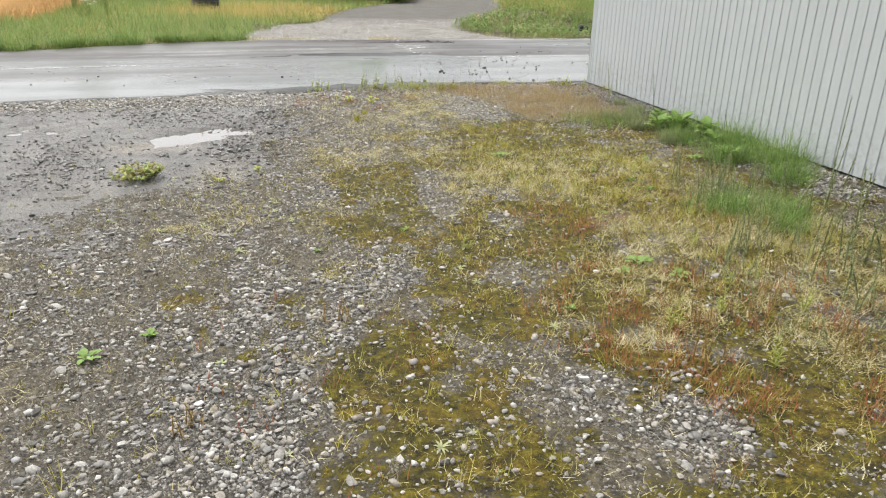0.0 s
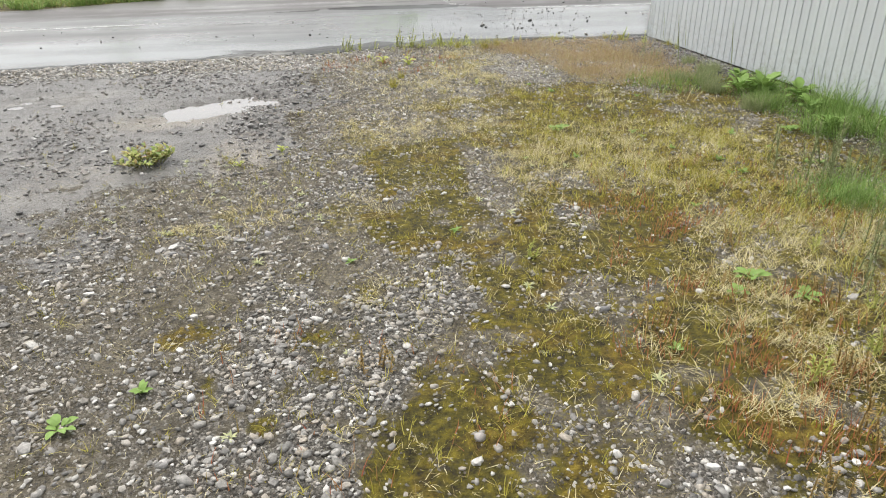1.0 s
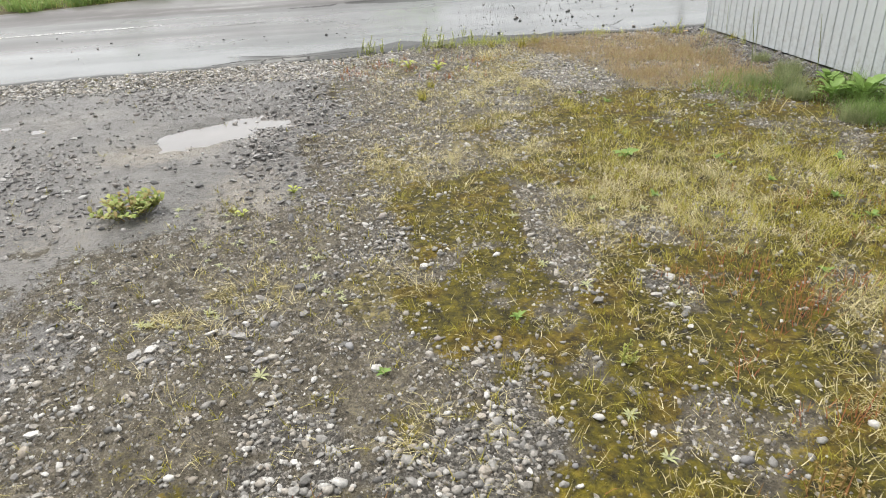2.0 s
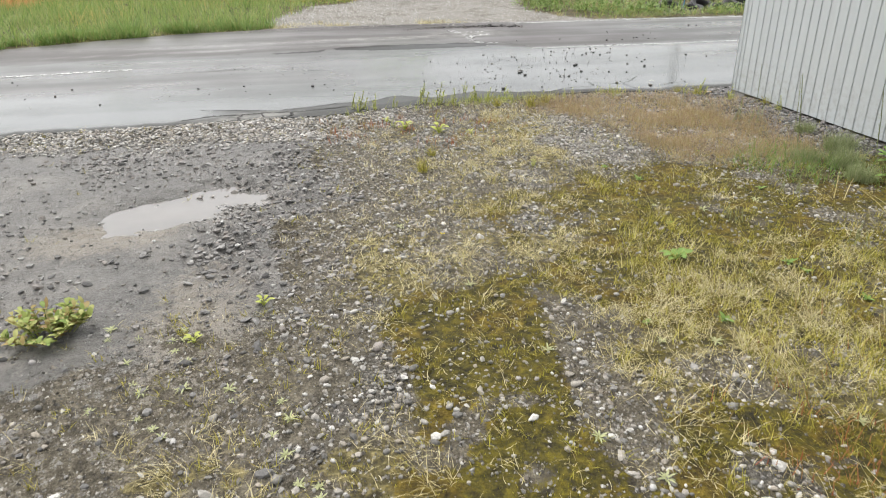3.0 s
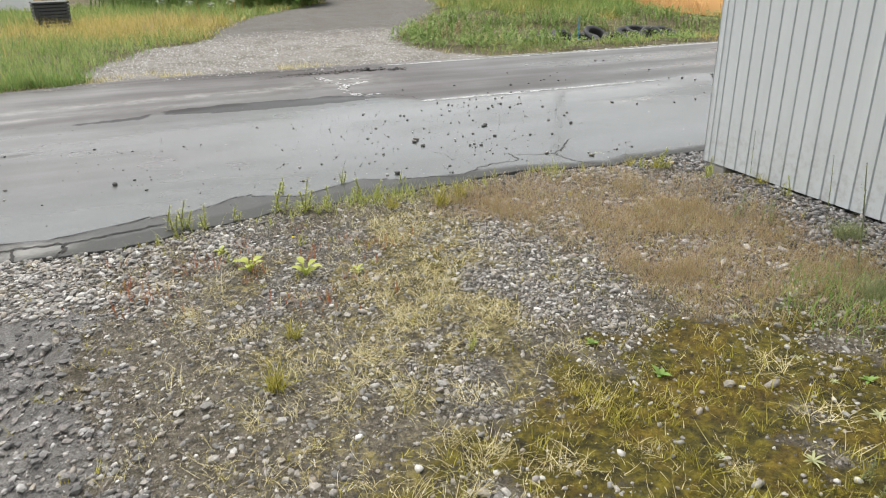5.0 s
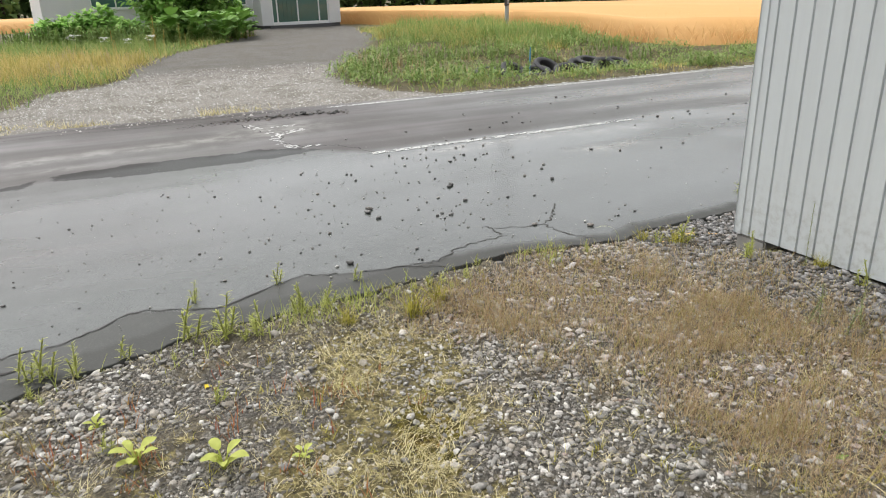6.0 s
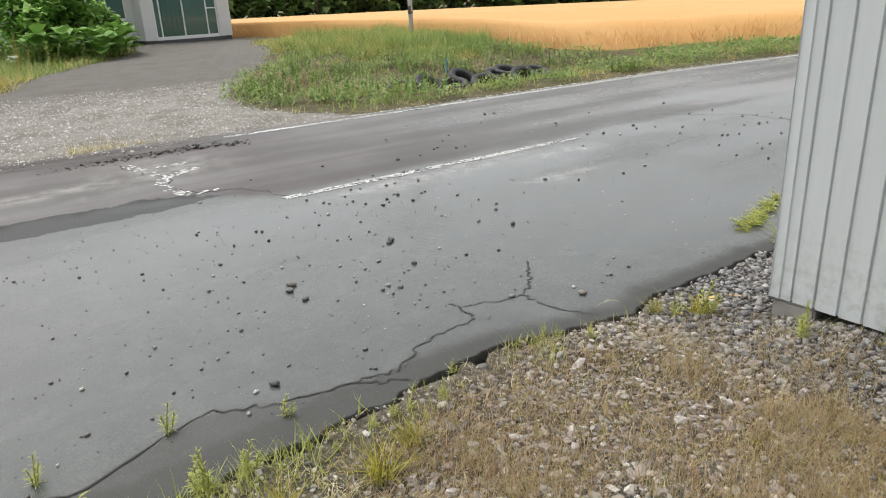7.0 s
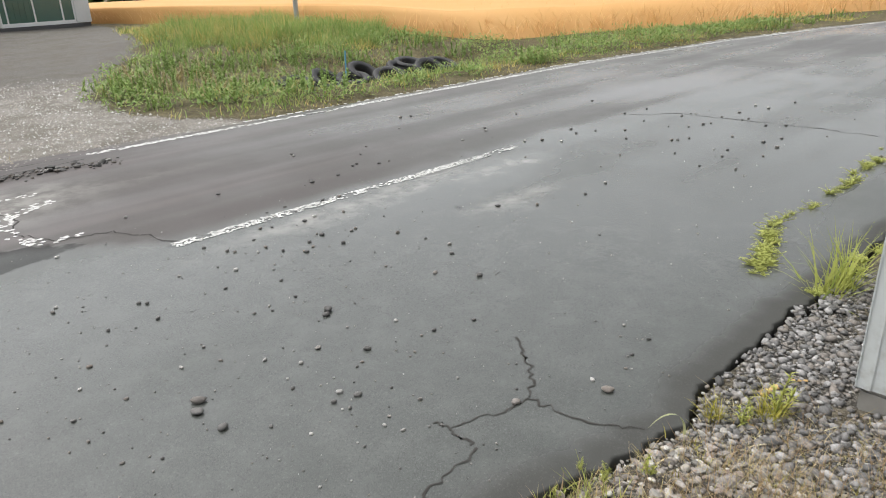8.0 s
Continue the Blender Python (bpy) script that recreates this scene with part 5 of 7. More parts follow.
def build_woods():
    n = 300
    x, y = np.linspace(-150, 210, n) + R.normal(0, 2, n), 152 + R.normal(0, 5, n)
    h = R.uniform(7, 13, n)
    low = ground_z(x, y)
    k = 115
    c = np.repeat(np.stack([x, y, h * 0.48 + low], 1), k, 0)
    d = R.normal(0, 1, (n * k, 3))
    d /= np.linalg.norm(d, axis=1)[:, None]
    hh = np.repeat(h, k)
    p = c + d * np.stack([hh * 0.36, hh * 0.3, hh * 0.5], 1) * R.uniform(0.55, 1.05, n * k)[:, None]
    p[:, 2] = np.maximum(p[:, 2], np.repeat(low, k) + 0.1)
    m = n * k
    v1 = blades(p[:, 0], p[:, 1], p[:, 2], R.uniform(0, 6.3, m), hh * 0.2, R.uniform(-0.8, 0.8, m), R.uniform(0, 1, m), hh * 0.17, 2)
    stuff("far_woods", *v1, M_WOODLEAF, "dark green wood along the horizon", "woods")
    trunks = [tube([(a, b, e - 0.3), (a, b, e + c * 0.5)], [0.25, 0.15], 6) for a, b, c, e in zip(x, y, h, low)]
    v, f = joined(*trunks)
    stuff("far_trunks", v, f, M_BARK, "tree trunks of the far wood", "woods")


build_woods()


def build_bushes():
    spots = [(0.5, 36.2, 0.6, 2.0), (2.8, 35.4, 2.6, 3.0), (3.9, 36.2, 2.8, 2.6), (1.2, 37.4, 0.6, 1.8), (5.0, 36.9, 1.7, 1.6), (3.6, 38.0, 3.2, 3.0), (-0.7, 36.6, 0.4, 1.7)]
    for x, y, h, w in spots:
        b = shrub("garden_bush", R, h, w, 3000, 0.28, M_BUSH, "dense dark green garden bush by the house", 7)
        b.location = (x, y, ground_at(x, y))
        tagged(b, group="bushes by the house")
    for k, (x, y) in enumerate(((4.2, 32.6), (4.9, 33.6), (3.4, 33.0), (5.3, 34.6), (2.6, 33.2))):
        b = broadleaf("butterbur", R, 16, 0.42, 0.4, M_BIGLEAF, "large pale green butterbur with round leaves", 0.9, 0.5)
        b.location = (x, y, ground_at(x, y))
        b.scale = (1.4, 1.4, 1.4)
        tagged(b, group="butterburs before the bushes")
    b = shrub("small_tree", R, 3.4, 2.2, 2600, 0.12, M_WOODLEAF, "dark small tree among white flowers", 4, 0.45)
    b.location = (-8.2, 31.5, ground_at(-8.2, 31.5))
    tagged(b, category="tree")


build_bushes()


def umbel(rng, height, heads):
    plant = new("cow_parsley")
    tagged(plant, "white flowering cow parsley in the verge", "wildflower")
    stems, blooms = [], []
    for k in range(heads):
        a, l = rng.uniform(0, 6.3), rng.uniform(0.05, 0.25)
        top = (l * math.cos(a), l * math.sin(a), height * rng.uniform(0.75, 1.05))
        stems.append(tube([(0, 0, 0), (top[0] * 0.3, top[1] * 0.3, height * 0.5), top], [0.007, 0.005, 0.003], 5))
        m = 26
        b, r = rng.uniform(0, 6.3, m), 0.09 * np.sqrt(rng.uniform(0, 1, m))
        blooms.append(blades(top[0] + r * np.cos(b), top[1] + r * np.sin(b), top[2] + rng.uniform(-0.02, 0.03, m), rng.uniform(0, 6.3, m), np.full(m, 0.05), rng.uniform(-0.2, 0.5, m), np.full(m, 0.3), np.full(m, 0.04), 2))
    for v, f in stems:
        part("stem", fast("stem", v, f), M_VERGE, plant)
    for v, f in blooms:
        part("flower_head", fast("flower_head", v, f), M_FLOWER, plant, "flat white flower head")
    return plant


place(umbel(R, 0.75, 9), [(-7.3, 26.5, 1.2, 0), (-7.0, 25.3, 1.0, 50), (-6.6, 27.3, 1.1, 120), (-5.9, 24.0, 0.9, 200), (-7.6, 28.4, 1.3, 260), (-6.2, 23.0, 0.8, 300), (0.9, 29.0, 0.6, 20), (1.6, 29.6, 0.65, 140), (-0.4, 30.5, 0.7, 80), (0.4, 30.2, 0.6, 200)], "cow parsley in the verge")


def build_tyres():
    bm = bmesh.new()
    prof = [(0.19, -0.07), (0.2, -0.085), (0.27, -0.095), (0.305, -0.08), (0.315, -0.05), (0.302, -0.045), (0.302, -0.02), (0.316, -0.015), (0.316, 0.015), (0.302, 0.02), (0.302, 0.045), (0.315, 0.05), (0.305, 0.08), (0.27, 0.095), (0.2, 0.085), (0.19, 0.07)]
    n = 28
    rings = [[bm.verts.new((r * math.cos(2 * math.pi * k / n), r * math.sin(2 * math.pi * k / n), z)) for r, z in prof] for k in range(n)]
    for k in range(n):
        a, b = rings[k], rings[(k + 1) % n]
        for j in range(len(prof)):
            i = (j + 1) % len(prof)
            bm.faces.new((a[j], b[j], b[i], a[i]))
    tyre = part("old_tyre", bm, M_RUBBER, smooth=True)
    tagged(tyre, "old black car tyre lying in the grass", "tyre", "old tyres by the road")
    rows = [(7.1, 20.0, 0.0, 12, -10), (7.55, 19.75, 0.05, 32, 15), (8.05, 19.65, 0.02, 14, -20), (8.45, 19.85, 0.12, 30, 10), (8.65, 19.35, 0.0, 22, -25), (9.15, 19.6, 0.05, 28, 22), (9.6, 19.3, 0.04, 34, -8), (10.05, 19.45, 0.1, 16, 10), (9.5, 19.75, 0.16, 12, 0)]
    for k, (x, y, up, tilt, turn) in enumerate(rows):
        m = pose(x, y, ground_at(x, y) + 0.7 * up + 0.02, tilt, 0, turn)
        if k:
            copy_thing(tyre, m)
        else:
            first = m
    tyre.matrix_basis = first
    post = part("marker_post", fast("marker_post", *tube([(0, 0, -0.1), (0, 0, 0.3), (0.01, 0, 0.56)], [0.013, 0.013, 0.012], 8)), M_BLUE)
    post.location = (7.58, 19.2, ground_at(7.58, 19.2))
    tagged(post, "thin blue plastic marker post in the verge", "post")


build_tyres()


def build_pole():
    pole = new("utility_pole")
    tagged(pole, "grey metal utility pole at the field edge", "pole")
    pole.location = (12.62, 28.1, ground_at(12.62, 28.1))
    pole.scale = (0.85, 0.85, 1)
    part("shaft", fast("shaft", *tube([(0, 0, -0.2), (0, 0, 3), (0, 0, 7)], [0.085, 0.08, 0.065], 14)), M_POST, pole)
    part("band", fast("band", *tube([(0, 0, 0.72), (0, 0, 0.78)], [0.1, 0.1], 14)), M_RAWSTEEL, pole, "dark clamp band")
    part("clamp", boxes((-0.15, -0.13, 0.7, -0.05, -0.06, 0.95), bevel=0.01), M_RAWSTEEL, pole)


build_pole()


def build_crate():
    crate = new("crate")
    tagged(crate, "dark grey slatted plastic crate in tall grass", "crate")
    crate.matrix_basis = pose(-3.3, 28.2, ground_at(-3.3, 28.2), 0, 0, 12)
    w, h = 0.42, 0.62
    for k in range(7):
        z = 0.03 + k * 0.084
        part("slat", boxes((-w, -w, z, w, -w + 0.03, z + 0.06), (-w, w - 0.03, z, w, w, z + 0.06), (-w, -w + 0.03, z, -w + 0.03, w - 0.03, z + 0.06), (w - 0.03, -w + 0.03, z, w, w - 0.03, z + 0.06)), M_CRATE, crate)
    for sx in (-1, 1):
        for sy in (-1, 1):
            x, y = sx * (w - 0.06), sy * (w - 0.06)
            part("post", boxes((x - 0.025, y - 0.025, 0, x + 0.025, y + 0.025, h)), M_CRATE, crate)
    part("lid", boxes((-w - 0.02, -w - 0.02, h + 0.005, w + 0.02, w + 0.02, h + 0.05), bevel=0.01), M_CRATE, crate)


build_crate()


def build_covered_mound():
    bm = bmesh.new()
    bmesh.ops.create_grid(bm, x_segments=24, y_segments=14, size=1)
    for v in bm.verts:
        x, y = v.co.x, v.co.y
        edge = max(abs(x) ** 6, abs(y) ** 6)
        v.co = Vector((x * 1.7, y * 0.9, 1.25 * (1 - edge) ** 0.5 if edge < 1 else 0.0)) + Vector((0, 0, 0.05 * noise.noise(Vector((3 * x, 3 * y, 1))) * (1 - edge)))
    mound = part("covered_mound", bm, M_SHEET, smooth=True)
    mound.matrix_basis = pose(-6.3, 36.6, ground_at(-6.3, 36.6) - 0.02, 0, 0, 8)
    tagged(mound, "mound under pale white plastic sheeting", "mound")


build_covered_mound()


# ---- yard cover ----
def build_gravel():
    def room(x, y):
        return sstep(y, 0.9, 1.7) * ((y < near_edge(x) + 0.008) & (x < WALL_X - 0.01) | ((y < near_edge(x) + 0.008) & (y > WALL_Y + 0.02)))

    def rich(x, y):
        w = zones(x, y)
        return room(x, y) * np.clip(w["gravel"], 0, 1)

    def poor(x, y):
        w = zones(x, y)
        lump = sstep(fbm(x, y, 2.5, 33) + 0.5 * (fbm(x, y, 9, 34) - 0.5), 0.4, 0.62)
        lump = np.maximum(lump, np.maximum(w["brown"], 0.8 * w["bare"]))
        bare = np.clip(1 - 0.6 * w["moss"] - 0.55 * w["straw"] + 0.5 * w["brown"] + 0.5 * w["bare"] - w["track"], 0.1, 1)
        return room(x, y) * (1 - w["track"]) * bare * (0.14 + 0.86 * lump) * (1 - 0.3 * sstep(-x, 2.0, 2.5))

    def dark(x, y):
        w = zones(x, y)
        wet = sum(blob(x, y, *p) for p in PONDS)
        return room(x, y) * np.clip(0.36 * w["track"] * (0.25 + 1.3 * sstep(fbm(x, y, 1.1, 38), 0.4, 0.62)) * (1 - 0.6 * w["silt"]) + 0.75 * w["tread"] * sstep(fbm(x, y, 4, 35), 0.3, 0.6), 0, 1) * np.clip(1 - 0.75 * wet * (1 - w["tread"]), 0.08, 1)

    sets = []
    x, y = scatter(R, -6.0, 4.4, 1.0, 10.7, 1500, rich)
    sets.append((x, y, R.lognormal(math.log(0.0093), 0.42, len(x)) * (1 + 0.16 * (y < 5) + 0.3 * (x > 2.3))))
    x, y = scatter(R, -3.8, 3.0, 1.0, 10.5, 880, poor)
    sets.append((x, y, R.lognormal(math.log(0.0082), 0.45, len(x)) * (1 - 0.2 * (x < -2.1) * (y < 5))))
    x, y = scatter(R, -6.5, -0.6, 8.9, 10.3, 900, lambda a, b: rich(a, b) * sstep(b, 9.0, 9.4))
    sets.append((x, y, R.lognormal(math.log(0.0145), 0.38, len(x))))
    x, y = scatter(R, 0.3, 2.8, 8.0, 10.4, 1300, lambda a, b: room(a, b) * np.clip(zones(a, b)["brown"] + 0.6 * blob(a, b, 0.8, 9.0, 0.55, 1.05, 12), 0, 1))
    sets.append((x, y, R.lognormal(math.log(0.0098), 0.36, len(x))))
    x, y = scatter(R, 2.2, 4.4, 8.0, 10.6, 1500, lambda a, b: room(a, b) * np.clip(most(blob(a, b, 2.85, 9.2, 0.4, 1.5), blob(a, b, 3.2, 10.22, 1.4, 0.5)) * 1.2, 0, 1))
    sets.append((x, y, R.lognormal(math.log(0.0125), 0.35, len(x))))
    x, y = scatter(R, -6.5, -0.9, 9.15, 10.15, 1300, lambda a, b: room(a, b) * sstep(b + 0.5 * (fbm(a, b, 2.5, 39) - 0.5), 9.25, 9.6) * (1 - sstep(a, -1.5, -0.9)))
    sets.append((x, y, R.lognormal(math.log(0.0145), 0.35, len(x))))
    x, y, s = (np.concatenate(c) for c in zip(*sets))
    s = np.clip(s, 0.004, 0.027)
    crushed = (x > 2.4 + 0.25 * (R.uniform(0, 1, len(x)) - 0.5)) & (y > 7.2)
    v, f = pebbles(R, x[crushed], y[crushed], ground_z(x[crushed], y[crushed]) + 0.3 * s[crushed], s[crushed] * R.uniform(0.75, 1.25, int(crushed.sum())), 0.6)
    tagged(new("crushed_stone", fast("crushed_stone", v, f, M_CRUSHED, smooth=True)), "crushed grey stone along the shed", "gravel", kind="stuff")
    x, y, s = x[~crushed], y[~crushed], s[~crushed]
    warm = R.uniform(0, 1, len(x)) < np.clip(zones(x, y)["brown"] * 1.4 + 0.05 * zones(x, y)["patch"], 0, 0.95)
    grown = np.where(R.uniform(0, 1, int(warm.sum())) < 0.15, 1.35, 1.05)
    v, f = stones(R, x[warm], y[warm], 0.2, s[warm] * grown, 0.55, 0.0095)
    tagged(new("brown_gravel", fast("brown_gravel", v, f, M_WARMSTONE, smooth=False)), "brownish pebbles among dry herbs", "gravel", kind="stuff")
    x, y, s = x[~warm], y[~warm], s[~warm]
    half = R.uniform(0, 1, len(x)) < 0.5
    v, f = stones(R, x[half], y[half], 0.15, s[half], 0.55)
    tagged(new("gravel", fast("gravel", v, f, M_PEBBLE, smooth=True)), "grey gravel pebbles on the yard", "gravel", kind="stuff")
    x, y, s = x[~half], y[~half], s[~half]
    v, f = stones(R, x, y, 0.2, s)
    tagged(new("broken_gravel", fast("broken_gravel", v, f, M_PEBBLE, smooth=False)), "grey broken gravel on the yard", "gravel", kind="stuff")
    def fines(x, y):
        w = zones(x, y)
        return room(x, y) * (1 - w["track"]) * np.clip(1.0 - 1.05 * w["moss"] - 0.45 * w["straw"] - 0.5 * w["brown"], 0.04, 1) * (0.35 + 0.65 * sstep(fbm(x, y, 3, 36) + 0.5 * (fbm(x, y, 11, 32) - 0.5), 0.32, 0.56))

    for area, per, size, name in (((-3.6, 2.2, 1.2, 5.6), 4800, 0.0064, "fine_gravel"), ((-3.2, 2.6, 5.6, 10.5), 2600, 0.0066, "small_gravel")):
        x, y = scatter(R, *area, per, fines)
        s = np.clip(R.lognormal(math.log(size), 0.42, len(x)), 0.0025, 0.013)
        v, f = crumbs(R, x, y, ground_z(x, y) + 0.25 * s, s)
        tagged(new(name, fast(name, v, f, M_FINES, smooth=False)), "small broken brownish gravel pressed into soil", "gravel", kind="stuff")
    x, y = scatter(R, -4.6, -1.3, 4.6, 10.0, 2300, lambda a, b: room(a, b) * zones(a, b)["track"] * (0.3 + 0.7 * sstep(fbm(a, b, 2.5, 37), 0.4, 0.65)))
    s = R.uniform(0.0025, 0.007, len(x))
    v, f = crumbs(R, x, y, ground_z(x, y) + 0.3 * s, s)
    stuff("track_grit", v, f, M_DARKSTONE, "fine wet grit on the track", "grit")
    x, y = scatter(R, -6.5, -1.0, 4.2, 10.2, 1000, dark)
    s = np.clip(R.lognormal(math.log(0.0122), 0.45, len(x)), 0.005, 0.03)
    v, f = stones(R, x, y, 0.2, s, 0.6, 0.0105)
    tagged(new("wet_gravel", fast("wet_gravel", v, f, M_DARKSTONE, smooth=False)), "dark wet gravel on the muddy track", "gravel", kind="stuff")
    x, y = scatter(R, -3.4, 4.6, 16.2, 24, 380, lambda a, b: driveway(a, b) * sstep(b - far_edge(a) + 0.9 * (fbm(a, b, 1.4, 87) - 0.5), -0.4, 0.35) * (1 - sstep(b, 21, 25)))
    s = np.clip(R.lognormal(math.log(0.0115), 0.42, len(x)), 0.006, 0.03)
    v, f = crumbs(R, x, y, np.where(y < far_edge(x) + 0.02, road_z(x, y), ground_z(x, y)) + 0.2 * s, s)
    stuff("drive_gravel", v, f, M_DRIVESTONE, "pale gravel on the driveway mouth", "gravel")


build_gravel()


def build_yard_grass():
    def clear(x, y):
        return sstep(y, 0.9, 1.7) * ((y < near_edge(x) + 0.02) & (x < WALL_X - 0.05))

    def lay(name, material, label, per, keep, length, lift, bend, width, area=(-4.2, 3.0, 1.0, 10.6), segs=3, lean=None):
        x, y = scatter(R, *area, per, lambda a, b: clear(a, b) * keep(a, b))
        n = len(x)
        az = R.uniform(0, 6.3, n) if lean is None else R.normal(lean, 0.9, n)
        v, f = blades(x, y, ground_z(x, y) - 0.002, az, length * R.uniform(0.4, 1.3, n), R.uniform(*lift, n), R.uniform(*bend, n), width * R.uniform(0.7, 1.3, n), segs, R.normal(0, 0.6, n))
        stuff(name, v, f, material, label, "grass")

    def mats(name, material, label, per, keep, each, length, lift, bend, width, spread, area=(-4.2, 3.0, 1.0, 10.6), fan=0.9):
        """Clumps of flattened blades, each clump combed its own way."""
        x, y = scatter(R, *area, per, lambda a, b: clear(a, b) * keep(a, b))
        n, size = len(x), R.uniform(0.6, 1.3, len(x))
        comb = math.pi * R.integers(0, 2, n) + 2.4 * (fbm(x, y, 0.8, 58, 2) - 0.5) + R.normal(0, 0.55, n)
        x, y, comb, size = (np.repeat(c, each) for c in (x, y, comb, size))
        n = len(x)
        x, y = x + R.normal(0, spread, n), y + R.normal(0, spread, n)
        v, f = blades(x, y, ground_z(x, y) - 0.003, R.normal(comb, fan), length * size * R.uniform(0.4, 1.25, n), R.uniform(*lift, n), R.uniform(*bend, n), width * R.uniform(0.7, 1.3, n), 3, R.normal(0, 0.5, n))
        stuff(name, v, f, material, label, "grass")

    clump = lambda x, y, s, k: sstep(fbm(x, y, s, k), 0.38, 0.68)
    mats("straw", M_STRAW, "flattened dry straw grass on the yard", 500, lambda x, y: zones(x, y)["straw"] * (1 - 0.25 * sstep(y, 6.2, 7.0)) * (0.1 + 0.9 * clump(x, y, 3, 51)), 14, 0.105, (0.2, 1.05), (0.2, 1.2), 0.0025, 0.022)
    mats("straw_wisps", M_STRAW, "small dry wisps on gravel and moss", 95, lambda x, y: (1 - 0.93 * zones(x, y)["track"]) * np.maximum(1 - 0.7 * sstep(-x, 1.3, 1.8), zones(x, y)["litter"]) * (0.35 + 0.65 * clump(x, y, 2, 52)), 8, 0.065, (0.1, 1.1), (0.1, 1.0), 0.0028, 0.02, fan=2.0)
    lay("thin_straw", M_STRAW, "scattered thin straw on gravel", 480, lambda x, y: (1 - 0.95 * zones(x, y)["track"]) * (1 - 0.5 * sstep(-x, 1.3, 1.8)) * (0.16 + 0.4 * clump(x, y, 2, 52) + 0.5 * blob(x, y, 0.0, 8.7, 0.9, 1.2)), 0.075, (0.05, 0.6), (0.0, 0.7), 0.0026)
    greens = lambda x, y: np.clip(0.12 * zones(x, y)["moss"] + 0.9 * most(blob(x, y, 0.55, 6.7, 0.5, 1.2, 0, 0.5), blob(x, y, 0.9, 5.8, 0.7, 1.2, 0, 0.6) * 0.75, blob(x, y, 1.2, 4.3, 0.8, 0.9) * 0.5) + 0.15 * blob(x, y, 1.2, 7.5, 0.9, 0.6), 0, 1) * (1 - 0.5 * sstep(y, 6.1, 6.7)) * (1 - zones(x, y)["bare"]) * (1 - 0.5 * blob(x, y, 1.2, 7.0, 0.6, 0.6))
    mats("grass", M_GRASS, "short yellowish green grass", 430, lambda x, y: greens(x, y) * (0.1 + 0.9 * clump(x, y, 2.4, 53)), 12, 0.09, (0.6, 1.4), (0.1, 1.0), 0.0032, 0.02)
    mats("long_grass", M_LONGGRASS, "long yellow green grass laid over the moss", 210, lambda x, y: (1 - 0.7 * sstep(y, 6.0, 6.6)) * np.clip(most(blob(x, y, 0.6, 6.5, 0.5, 1.3, 0, 0.5), blob(x, y, 1.0, 5.3, 0.8, 1.3, 0, 0.5) * 0.9, blob(x, y, 1.3, 4.0, 0.9, 0.9) * 0.6), 0, 1) * (0.15 + 0.85 * clump(x, y, 2.2, 49)) * (1 - zones(x, y)["bare"]), 10, 0.105, (0.55, 1.35), (0.2, 1.2), 0.003, 0.025, fan=0.9)
    mats("grass_wisps", M_GRASS, "thin green wisps in moss and gravel", 90, lambda x, y: (1 - 0.9 * zones(x, y)["track"]) * np.clip(0.15 + 0.35 * clump(x, y, 3, 59) + 0.6 * zones(x, y)["litter"], 0, 1), 7, 0.06, (0.5, 1.4), (0.1, 1.0), 0.0032, 0.012, fan=2.0)
    lay("moss_tips", M_MOSS, "fine moss shoots", 3000, lambda x, y: zones(x, y)["moss"] * (0.25 + 0.75 * clump(x, y, 5, 54)), 0.016, (0.4, 1.5), (0.0, 0.6), 0.004, segs=2)
    lay("brown_herb", M_BROWN, "fine dry brown herbs", 10500, lambda x, y: zones(x, y)["brown"] * (0.45 + 0.55 * clump(x, y, 2.6, 55)), 0.08, (0.5, 1.5), (0.0, 0.9), 0.0026)
    lay("red_sorrel", M_RED, "small red sorrel stalks", 2400, lambda x, y: np.clip(blob(x, y, 0.5, 2.9, 0.95, 1.3) + 0.6 * blob(x, y, 0.8, 4.6, 0.9, 0.9) + 0.15 * blob(x, y, -1.6, 3.0, 0.6, 1.0) + 0.5 * blob(x, y, -0.6, 9.4, 0.9, 0.6), 0, 1) * sstep(fbm(x, y, 6, 56), 0.52, 0.72), 0.08, (0.9, 1.5), (0.0, 0.5), 0.0045)
    lay("edge_grass", M_YELLOWLEAF, "yellow green grass along the road edge", 2600, lambda x, y: sstep(y, near_edge(x) - 0.34, near_edge(x) - 0.1) * (0.3 + 0.7 * (x > 0.1)) * (x > -1.6) * (x < 1.9) * clump(x, y, 2.2, 57), 0.12, (0.7, 1.5), (0.1, 0.9), 0.0045)
    lay("lush_weeds", M_FEATHER, "low green weeds at the wall foot", 1500, lambda x, y: zones(x, y)["lush"], 0.14, (0.6, 1.5), (0.1, 1.0), 0.005)


build_yard_grass()


